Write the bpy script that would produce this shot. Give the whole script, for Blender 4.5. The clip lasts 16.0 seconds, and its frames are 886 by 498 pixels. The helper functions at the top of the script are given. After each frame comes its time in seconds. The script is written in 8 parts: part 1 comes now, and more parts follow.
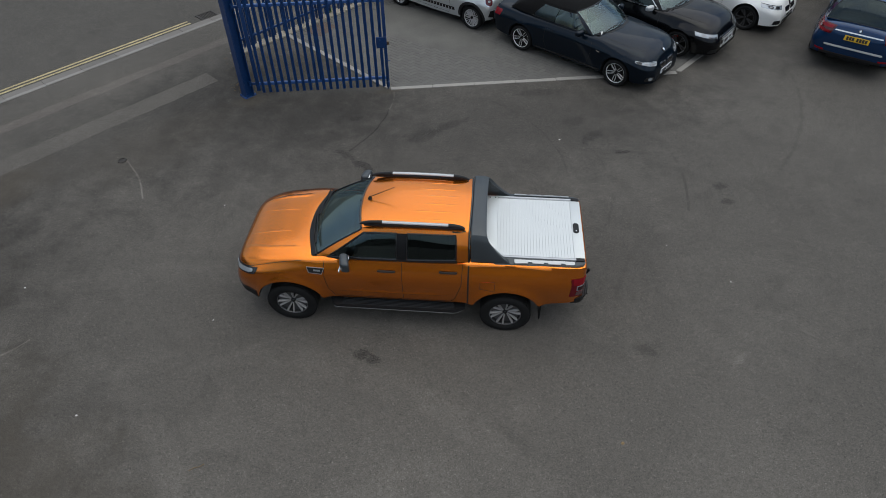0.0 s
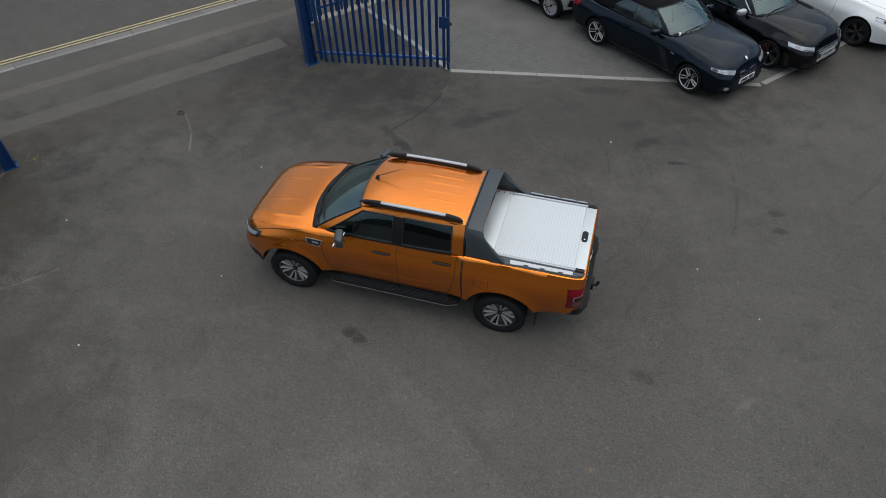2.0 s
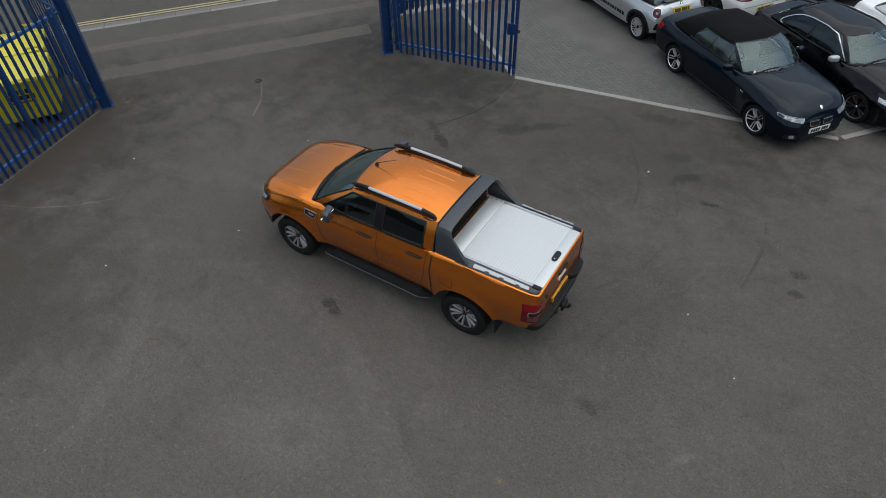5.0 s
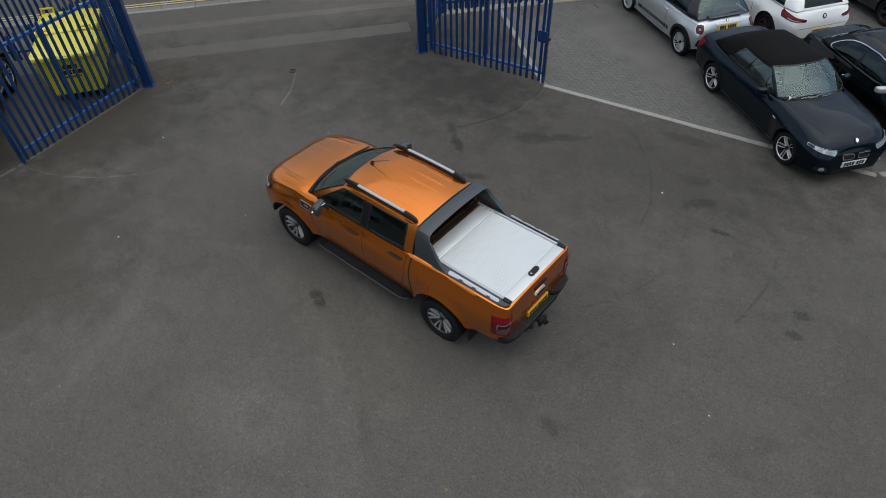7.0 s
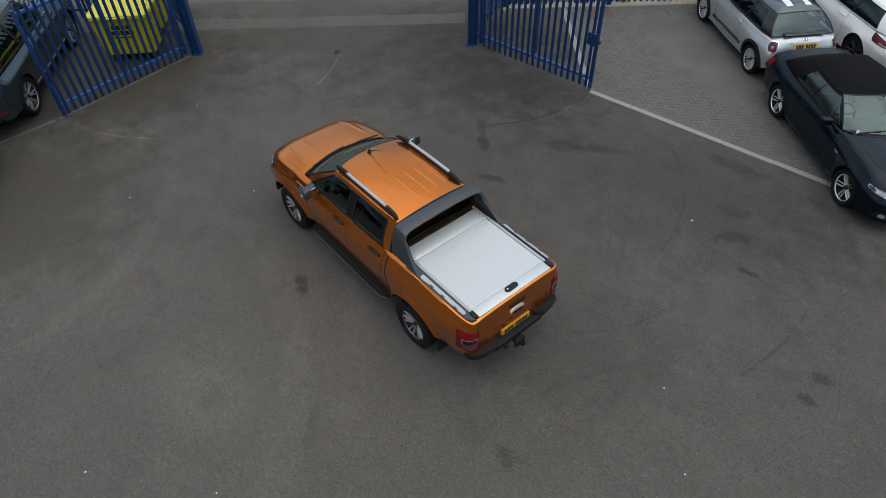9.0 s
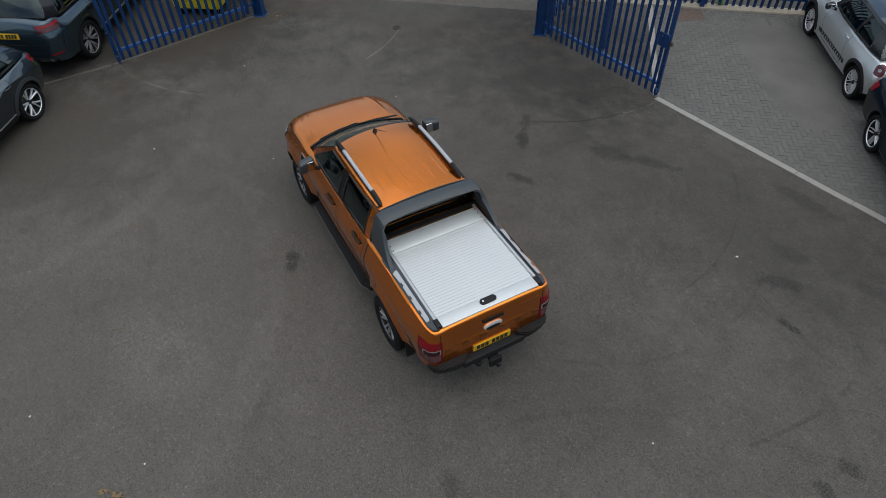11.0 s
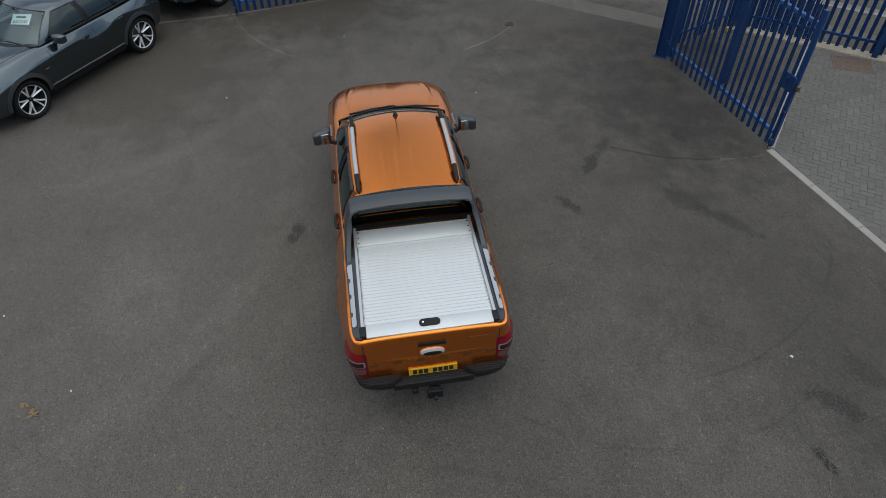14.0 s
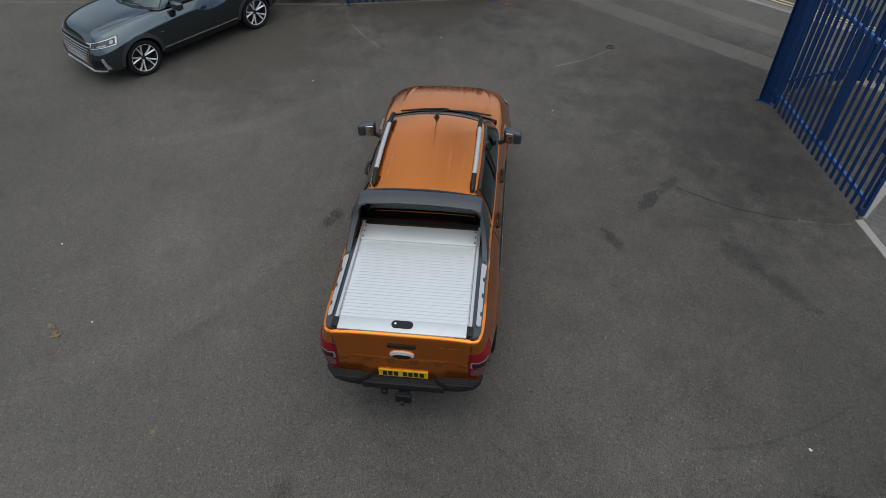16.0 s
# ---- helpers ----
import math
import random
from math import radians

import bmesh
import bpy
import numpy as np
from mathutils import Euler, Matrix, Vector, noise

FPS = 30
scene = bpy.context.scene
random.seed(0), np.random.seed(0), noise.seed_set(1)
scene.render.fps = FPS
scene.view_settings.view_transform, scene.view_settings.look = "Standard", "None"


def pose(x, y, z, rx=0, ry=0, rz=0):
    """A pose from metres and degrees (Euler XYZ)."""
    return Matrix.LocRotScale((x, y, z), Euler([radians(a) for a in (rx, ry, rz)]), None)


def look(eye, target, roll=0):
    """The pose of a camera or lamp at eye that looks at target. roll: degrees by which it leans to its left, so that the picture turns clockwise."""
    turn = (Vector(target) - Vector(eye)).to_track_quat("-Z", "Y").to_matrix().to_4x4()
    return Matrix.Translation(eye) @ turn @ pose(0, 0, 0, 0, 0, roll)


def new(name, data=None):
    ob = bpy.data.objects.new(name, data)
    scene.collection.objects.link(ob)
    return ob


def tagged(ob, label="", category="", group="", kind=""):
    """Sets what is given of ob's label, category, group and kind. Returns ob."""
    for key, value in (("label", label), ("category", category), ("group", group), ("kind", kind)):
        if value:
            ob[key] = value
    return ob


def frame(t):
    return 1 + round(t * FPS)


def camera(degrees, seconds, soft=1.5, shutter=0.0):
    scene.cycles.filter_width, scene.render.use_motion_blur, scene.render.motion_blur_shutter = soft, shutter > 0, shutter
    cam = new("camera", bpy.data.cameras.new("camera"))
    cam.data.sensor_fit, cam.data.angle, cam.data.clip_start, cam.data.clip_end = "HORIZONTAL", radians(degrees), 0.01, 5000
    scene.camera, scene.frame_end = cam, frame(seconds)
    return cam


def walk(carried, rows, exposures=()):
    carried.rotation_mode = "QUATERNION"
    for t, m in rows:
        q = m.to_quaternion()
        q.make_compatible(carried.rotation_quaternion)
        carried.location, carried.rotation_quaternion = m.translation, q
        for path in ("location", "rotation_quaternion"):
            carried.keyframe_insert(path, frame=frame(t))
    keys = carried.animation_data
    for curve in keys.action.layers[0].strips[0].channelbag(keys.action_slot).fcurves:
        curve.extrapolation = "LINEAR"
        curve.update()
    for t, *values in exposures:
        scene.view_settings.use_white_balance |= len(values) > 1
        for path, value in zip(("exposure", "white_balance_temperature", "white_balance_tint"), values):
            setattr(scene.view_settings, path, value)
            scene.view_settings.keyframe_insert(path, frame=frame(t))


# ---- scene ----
cam = camera(69.1, 16.0, soft=0.5)
PATH = [
    (0, (1.23, -7.064, 7.79), (1.107, -5.643, 6.388), -0.6),
    (0.5, (1.571, -6.928, 7.741), (1.362, -5.524, 6.333), -0.6),
    (1, (1.916, -6.813, 7.694), (1.636, -5.424, 6.282), -0.7),
    (1.5, (2.212, -6.708, 7.674), (1.869, -5.344, 6.252), -0.8),
    (2, (2.575, -6.589, 7.636), (2.16, -5.254, 6.206), -1.2),
    (2.5, (2.903, -6.508, 7.609), (2.426, -5.196, 6.177), -1.3),
    (3, (3.273, -6.432, 7.649), (2.729, -5.144, 6.22), -1.4),
    (3.5, (3.576, -6.37, 7.696), (2.981, -5.1, 6.27), -1.5),
    (4, (3.913, -6.277, 7.731), (3.264, -5.035, 6.304), -1.6),
    (4.2, (4.038, -6.215, 7.752), (3.37, -4.986, 6.323), -1.5),
    (6.3, (5.335, -5.607, 7.871), (4.453, -4.5, 6.458), -1.5),
    (6.5, (5.387, -5.518, 7.89), (4.499, -4.424, 6.471), -1.6),
    (7, (5.525, -5.26, 7.863), (4.607, -4.2, 6.437), -1.6),
    (7.5, (5.71, -4.979, 7.814), (4.755, -3.956, 6.385), -1.7),
    (8, (5.908, -4.687, 7.711), (4.906, -3.704, 6.286), -1.5),
    (8.5, (6.039, -4.37, 7.614), (4.995, -3.434, 6.188), -1.5),
    (9, (6.184, -3.974, 7.512), (5.095, -3.096, 6.082), -1.5),
    (9.2, (6.252, -3.809, 7.48), (5.145, -2.96, 6.046), -1.4),
    (11.3, (6.464, -2.297, 6.896), (5.214, -1.695, 5.455), -1.4),
    (11.5, (6.497, -2.153, 6.872), (5.237, -1.574, 5.43), -1.4),
    (12, (6.516, -1.785, 6.723), (5.23, -1.272, 5.279), -1.3),
    (12.5, (6.515, -1.456, 6.592), (5.204, -1.008, 5.15), -1.2),
    (13, (6.501, -1.073, 6.463), (5.158, -0.7, 5.028), -1.2),
    (13.5, (6.485, -0.729, 6.362), (5.105, -0.446, 4.943), -1.2),
    (14, (6.475, -0.388, 6.278), (5.076, -0.189, 4.863), -1.1),
    (14.5, (6.457, -0.103, 6.224), (5.054, 0.027, 4.804), -1.0),
    (15, (6.454, 0.194, 6.186), (5.043, 0.243, 4.77), -0.8),
    (15.5, (6.473, 0.507, 6.157), (5.046, 0.457, 4.756), -0.6),
    (16, (6.439, 0.849, 6.153), (5.008, 0.69, 4.764), -0.5),
]
walk(cam, [(t, look(eye, target, roll)) for t, eye, target, roll in PATH])

# ---- world and light: an overcast day ----
world = bpy.data.worlds.new("overcast_sky")
scene.world = world
world.use_nodes = True
wn = world.node_tree.nodes
wl = world.node_tree.links
sky = wn.new("ShaderNodeTexSky")
sky.sky_type = "NISHITA"
sky.sun_disc = False
sky.sun_elevation = radians(80)
sky.sun_rotation = radians(63)
sky.air_density = 1.0
sky.dust_density = 3.0
sky.ozone_density = 1.0
# a cloud deck: the sky's own light greyed and broken by soft cloud
hsv = wn.new("ShaderNodeHueSaturation")
hsv.inputs["Saturation"].default_value = 0.20
wl.new(sky.outputs["Color"], hsv.inputs["Color"])
wco = wn.new("ShaderNodeTexCoord")
wno = wn.new("ShaderNodeTexNoise")
wno.inputs["Scale"].default_value = 2.6
wno.inputs["Detail"].default_value = 5
wno.inputs["Roughness"].default_value = 0.55
wl.new(wco.outputs["Generated"], wno.inputs["Vector"])
wrm = wn.new("ShaderNodeMapRange")
wrm.inputs["From Min"].default_value = 0.35
wrm.inputs["From Max"].default_value = 0.68
wrm.inputs["To Min"].default_value = 0.82
wrm.inputs["To Max"].default_value = 1.16
wl.new(wno.outputs["Fac"], wrm.inputs["Value"])
# an overcast sky is about three times as bright overhead as at the horizon
wsp = wn.new("ShaderNodeSeparateXYZ")
wl.new(wco.outputs["Generated"], wsp.inputs["Vector"])
wel = wn.new("ShaderNodeMapRange")
wel.inputs["From Min"].default_value = 0.0
wel.inputs["From Max"].default_value = 0.42
wel.inputs["To Min"].default_value = 0.60
wel.inputs["To Max"].default_value = 1.18
wl.new(wsp.outputs["Z"], wel.inputs["Value"])
wgr = wn.new("ShaderNodeMath")
wgr.operation = "MULTIPLY"
wl.new(wrm.outputs["Result"], wgr.inputs[0])
wl.new(wel.outputs["Result"], wgr.inputs[1])
wmx = wn.new("ShaderNodeVectorMath")
wmx.operation = "SCALE"
# the cloud spreads the glow round the sun
wcp = wn.new("ShaderNodeVectorMath")
wcp.operation = "MINIMUM"
wcp.inputs[1].default_value = (7.5, 7.7, 7.8)
wl.new(hsv.outputs["Color"], wcp.inputs[0])
wtn = wn.new("ShaderNodeVectorMath")
wtn.operation = "MULTIPLY"
wtn.inputs[1].default_value = (0.98, 1.015, 0.985)
wl.new(wcp.outputs["Vector"], wtn.inputs[0])
wl.new(wtn.outputs["Vector"], wmx.inputs[0])
wl.new(wgr.outputs[0], wmx.inputs["Scale"])
wth = wn.new("ShaderNodeMapRange")
wth.inputs["From Min"].default_value = 0.36
wth.inputs["From Max"].default_value = 0.56
wth.inputs["To Min"].default_value = 1.15
wth.inputs["To Max"].default_value = 0.45
wl.new(wno.outputs["Fac"], wth.inputs["Value"])
wl.new(wth.outputs["Result"], hsv.inputs["Saturation"])
wbg = wn["Background"]
wbg.inputs["Strength"].default_value = 0.10
wl.new(wmx.outputs["Vector"], wbg.inputs["Color"])

sun_data = bpy.data.lights.new("sun", "SUN")
sun_data.energy = 0.7
sun_data.angle = radians(105)
sun_data.color = (1.0, 0.965, 0.915)
sun = new("sun", sun_data)
sun.matrix_world = look((2, 1, 14), (0, 0, 0))
scene.view_settings.exposure = 0.765


# ---- materials ----
def material(name, colour, rough=0.5, metal=0.0, coat=0.0, grain=0.0, grain_scale=40.0, bump=0.0, blotch=0.12, blotch_scale=2.0, island=0.0, spec=0.5, vary=0.0):
    """A principled surface whose colour wavers at two scales and whose relief is a fine bump."""
    m = bpy.data.materials.new(name)
    m.use_nodes = True
    nt = m.node_tree
    b = nt.nodes["Principled BSDF"]
    b.inputs["Roughness"].default_value = rough
    b.inputs["Metallic"].default_value = metal
    b.inputs["Coat Weight"].default_value = coat
    b.inputs["Coat Roughness"].default_value = 0.03
    b.inputs["Specular IOR Level"].default_value = spec
    co = nt.nodes.new("ShaderNodeTexCoord")
    n1 = nt.nodes.new("ShaderNodeTexNoise")
    n1.inputs["Scale"].default_value = blotch_scale
    n1.inputs["Detail"].default_value = 4
    nt.links.new(co.outputs["Object"], n1.inputs["Vector"])
    n2 = nt.nodes.new("ShaderNodeTexNoise")
    n2.inputs["Scale"].default_value = grain_scale
    n2.inputs["Detail"].default_value = 3
    nt.links.new(co.outputs["Object"], n2.inputs["Vector"])
    add = nt.nodes.new("ShaderNodeMath")
    add.operation = "MULTIPLY_ADD"
    nt.links.new(n1.outputs["Fac"], add.inputs[0])
    add.inputs[1].default_value = 2 * blotch
    add.inputs[2].default_value = 1 - blotch
    add2 = nt.nodes.new("ShaderNodeMath")
    add2.operation = "MULTIPLY_ADD"
    nt.links.new(n2.outputs["Fac"], add2.inputs[0])
    add2.inputs[1].default_value = 2 * grain
    nt.links.new(add.outputs[0], add2.inputs[2])
    last = add2
    if vary:
        ri = nt.nodes.new("ShaderNodeObjectInfo")
        ad = nt.nodes.new("ShaderNodeMath")
        ad.operation = "MULTIPLY_ADD"
        nt.links.new(ri.outputs["Random"], ad.inputs[0])
        ad.inputs[1].default_value = 2 * vary
        nt.links.new(last.outputs[0], ad.inputs[2])
        last = ad
    if island:
        ri = nt.nodes.new("ShaderNodeNewGeometry")
        ad = nt.nodes.new("ShaderNodeMath")
        ad.operation = "MULTIPLY_ADD"
        nt.links.new(ri.outputs["Random Per Island"], ad.inputs[0])
        ad.inputs[1].default_value = 2 * island
        nt.links.new(last.outputs[0], ad.inputs[2])
        last = ad
    off = nt.nodes.new("ShaderNodeMath")
    off.operation = "SUBTRACT"
    nt.links.new(last.outputs[0], off.inputs[0])
    off.inputs[1].default_value = grain + vary + island
    sc = nt.nodes.new("ShaderNodeVectorMath")
    sc.operation = "SCALE"
    sc.inputs[0].default_value = colour
    nt.links.new(off.outputs[0], sc.inputs["Scale"])
    nt.links.new(sc.outputs["Vector"], b.inputs["Base Color"])
    if bump:
        bp = nt.nodes.new("ShaderNodeBump")
        bp.inputs["Strength"].default_value = bump
        bp.inputs["Distance"].default_value = 0.004
        nt.links.new(n2.outputs["Fac"], bp.inputs["Height"])
        nt.links.new(bp.outputs["Normal"], b.inputs["Normal"])
    return m


def paint_material(name, colour, metal=0.55, rough=0.32, flake=0.10, coat=1.0):
    """Clear-coated car paint with fine metal flake and a film of road dust."""
    m = material(name, colour, rough, metal, coat, flake, 900.0, 0.0, 0.03, 1.3, spec=0.0)
    nt = m.node_tree
    b = nt.nodes["Principled BSDF"]
    n = nt.nodes.new("ShaderNodeTexNoise")
    n.inputs["Scale"].default_value = 7.0
    n.inputs["Detail"].default_value = 6
    r = nt.nodes.new("ShaderNodeMapRange")
    r.inputs["From Min"].default_value, r.inputs["From Max"].default_value = 0.35, 0.75
    r.inputs["To Min"].default_value, r.inputs["To Max"].default_value = 0.0, 0.035
    nt.links.new(nt.nodes["Texture Coordinate"].outputs["Object"], n.inputs["Vector"])
    nt.links.new(n.outputs["Fac"], r.inputs["Value"])
    nt.links.new(r.outputs["Result"], b.inputs["Coat Roughness"])
    return m


def glass_material(name, tint, rough=0.0, ior=1.8, haze=0.0):
    """A thin pane: what is behind shows through the tint, and the sky lies on it by Fresnel."""
    m = bpy.data.materials.new(name)
    m.use_nodes = True
    nt = m.node_tree
    nt.nodes.remove(nt.nodes["Principled BSDF"])
    tr = nt.nodes.new("ShaderNodeBsdfTransparent")
    tr.inputs["Color"].default_value = (*tint, 1)
    gl = nt.nodes.new("ShaderNodeBsdfGlossy")
    gl.inputs["Roughness"].default_value = rough
    gl.inputs["Color"].default_value = (0.78, 0.97, 0.99, 1)
    fr = nt.nodes.new("ShaderNodeFresnel")
    fr.inputs["IOR"].default_value = ior
    mx = nt.nodes.new("ShaderNodeMixShader")
    nt.links.new(fr.outputs["Fac"], mx.inputs["Fac"])
    nt.links.new(tr.outputs[0], mx.inputs[1])
    nt.links.new(gl.outputs[0], mx.inputs[2])
    last = mx
    if haze:
        # pale teal mixed in, standing for sky light reflected on the pane
        df = nt.nodes.new("ShaderNodeBsdfDiffuse")
        df.inputs["Color"].default_value = (0.36, 0.47, 0.45, 1)
        last = nt.nodes.new("ShaderNodeMixShader")
        last.inputs["Fac"].default_value = haze
        nt.links.new(mx.outputs[0], last.inputs[1])
        nt.links.new(df.outputs[0], last.inputs[2])
    nt.links.new(last.outputs[0], nt.nodes["Material Output"].inputs["Surface"])
    return m


def asphalt_material(name, tone, marks=(), rings=(), warm=1.026, soil=()):
    """Worn asphalt: stone grains, pale specks, broad weathering, and soiled, scored, toned and shade-darkened places at
    (x, y).
    """
    m = bpy.data.materials.new(name)
    m.use_nodes = True
    nt = m.node_tree
    N, K = nt.nodes.new, nt.links.new
    b = nt.nodes["Principled BSDF"]
    b.inputs["Roughness"].default_value = 0.86
    b.inputs["Specular IOR Level"].default_value = 0.3
    co = N("ShaderNodeTexCoord").outputs["Object"]

    def noise_tex(scale, detail=4, rough=0.6):
        n = N("ShaderNodeTexNoise")
        n.inputs["Scale"].default_value, n.inputs["Detail"].default_value, n.inputs["Roughness"].default_value = scale, detail, rough
        K(co, n.inputs["Vector"])
        return n

    def math_node(op, a, c=None, d=None):
        n = N("ShaderNodeMath")
        n.operation = op
        for i, v in enumerate((a, c, d)):
            if v is None:
                continue
            if isinstance(v, (int, float)):
                n.inputs[i].default_value = v
            else:
                K(v, n.inputs[i])
        return n.outputs[0]

    def ramp(v, a, c, lo=0.0, hi=1.0):
        n = N("ShaderNodeMapRange")
        n.interpolation_type = "SMOOTHSTEP"
        n.inputs["From Min"].default_value, n.inputs["From Max"].default_value = a, c
        n.inputs["To Min"].default_value, n.inputs["To Max"].default_value = lo, hi
        K(v, n.inputs["Value"])
        return n.outputs["Result"]

    broad = noise_tex(0.28, 5, 0.62).outputs["Fac"]
    mid = noise_tex(1.9, 6, 0.65).outputs["Fac"]
    fine = noise_tex(26.0, 5, 0.75).outputs["Fac"]
    grit = noise_tex(75.0, 4, 0.7).outputs["Fac"]
    vor = N("ShaderNodeTexVoronoi")
    vor.inputs["Scale"].default_value = 75.0
    K(co, vor.inputs["Vector"])
    f = math_node("MULTIPLY_ADD", broad, 0.55, 0.72)
    f = math_node("MULTIPLY", f, math_node("MULTIPLY_ADD", mid, 0.34, 0.83))
    f = math_node("MULTIPLY", f, math_node("MULTIPLY", math_node("MULTIPLY_ADD", fine, 1.5, 0.25), math_node("MULTIPLY_ADD", noise_tex(8.0, 5, 0.7).outputs["Fac"], 0.5, 0.75)))
    f = math_node("MULTIPLY", f, ramp(grit, 0.26, 0.74, 0.52, 1.48))
    cell = N("ShaderNodeSeparateColor")
    K(vor.outputs["Color"], cell.inputs["Color"])
    f = math_node("MULTIPLY", f, ramp(cell.outputs["Red"], 0.955, 1.0, 1.0, 1.7))
    f = math_node("MULTIPLY", f, ramp(cell.outputs["Green"], 0.0, 0.10, 0.62, 1.0))
    # dark worn streaks where wheels turn
    st = N("ShaderNodeTexNoise")
    st.inputs["Scale"].default_value = 0.9
    st.inputs["Detail"].default_value = 7
    st.inputs["Distortion"].default_value = 1.4
    K(co, st.inputs["Vector"])
    f = math_node("MULTIPLY", f, ramp(st.outputs["Fac"], 0.58, 0.72, 1.0, 0.88))
    sep = N("ShaderNodeSeparateXYZ")
    K(co, sep.inputs["Vector"])
    edge = math_node("ADD", math_node("MULTIPLY_ADD", noise_tex(7.0, 8, 0.8).outputs["Fac"], 2.6, -1.3), math_node("MULTIPLY_ADD", noise_tex(48.0, 3, 0.7).outputs["Fac"], 2.2, -1.1))
    speck = ramp(noise_tex(46.0, 4, 0.78).outputs["Fac"], 0.42, 0.56, 0.06, 1.20)
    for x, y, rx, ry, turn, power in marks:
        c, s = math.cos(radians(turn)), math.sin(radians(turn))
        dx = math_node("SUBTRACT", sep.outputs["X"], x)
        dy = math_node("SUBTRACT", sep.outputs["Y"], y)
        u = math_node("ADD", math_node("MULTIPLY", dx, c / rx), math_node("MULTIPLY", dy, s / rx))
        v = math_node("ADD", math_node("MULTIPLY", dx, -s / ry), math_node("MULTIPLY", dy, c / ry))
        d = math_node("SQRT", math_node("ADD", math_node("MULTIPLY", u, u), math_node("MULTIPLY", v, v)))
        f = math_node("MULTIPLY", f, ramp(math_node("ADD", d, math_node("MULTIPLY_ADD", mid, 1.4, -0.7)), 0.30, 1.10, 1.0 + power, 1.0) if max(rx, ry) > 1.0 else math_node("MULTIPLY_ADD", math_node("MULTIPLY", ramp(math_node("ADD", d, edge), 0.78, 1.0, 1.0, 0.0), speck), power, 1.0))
    gaps = ramp(noise_tex(2.3, 4, 0.6).outputs["Fac"], 0.36, 0.50)
    for x, y, r, w, power, a0, a1 in rings:
        dx = math_node("SUBTRACT", sep.outputs["X"], x)
        dy = math_node("SUBTRACT", sep.outputs["Y"], y)
        d = math_node("SQRT", math_node("ADD", math_node("MULTIPLY", dx, dx), math_node("MULTIPLY", dy, dy)))
        d = math_node("ADD", d, math_node("MULTIPLY_ADD", mid, 0.10, -0.05))
        on = ramp(math_node("ABSOLUTE", math_node("SUBTRACT", d, r)), w * 0.4, w, 1.0, 0.0)
        ang = math_node("ARCTAN2", dy, dx)
        on = math_node("MULTIPLY", on, math_node("MULTIPLY", math_node("GREATER_THAN", ang, radians(a0)), math_node("LESS_THAN", ang, radians(a1))))
        f = math_node("MULTIPLY", f, math_node("MULTIPLY_ADD", math_node("MULTIPLY", on, gaps), power, 1.0))
    col = N("ShaderNodeVectorMath")
    col.operation = "SCALE"
    col.inputs[0].default_value = (tone * warm * 1.08, tone * 1.01, tone * 0.875)
    K(f, col.inputs["Scale"])
    out = col.outputs["Vector"]
    for x, y, rx, ry, turn, power in soil:
        c, s = math.cos(radians(turn)), math.sin(radians(turn))
        dx = math_node("SUBTRACT", sep.outputs["X"], x)
        dy = math_node("SUBTRACT", sep.outputs["Y"], y)
        u = math_node("ADD", math_node("MULTIPLY", dx, c / rx), math_node("MULTIPLY", dy, s / rx))
        v = math_node("ADD", math_node("MULTIPLY", dx, -s / ry), math_node("MULTIPLY", dy, c / ry))
        d = math_node("SQRT", math_node("ADD", math_node("MULTIPLY", u, u), math_node("MULTIPLY", v, v)))
        d = math_node("ADD", d, math_node("MULTIPLY_ADD", mid, 1.5, -0.75))
        mx = N("ShaderNodeMix")
        mx.data_type = "RGBA"
        K(ramp(d, 0.4, 1.1, power, 0.0), mx.inputs["Factor"])
        K(out, mx.inputs["A"])
        mx.inputs["B"].default_value = (0.060, 0.050, 0.037, 1)
        out = mx.outputs["Result"]
    K(out, b.inputs["Base Color"])
    bp = N("ShaderNodeBump")
    bp.inputs["Strength"].default_value = 0.35
    bp.inputs["Distance"].default_value = 0.006
    K(math_node("ADD", grit, math_node("MULTIPLY", vor.outputs["Distance"], 0.8)), bp.inputs["Height"])
    K(bp.outputs["Normal"], b.inputs["Normal"])
    return m


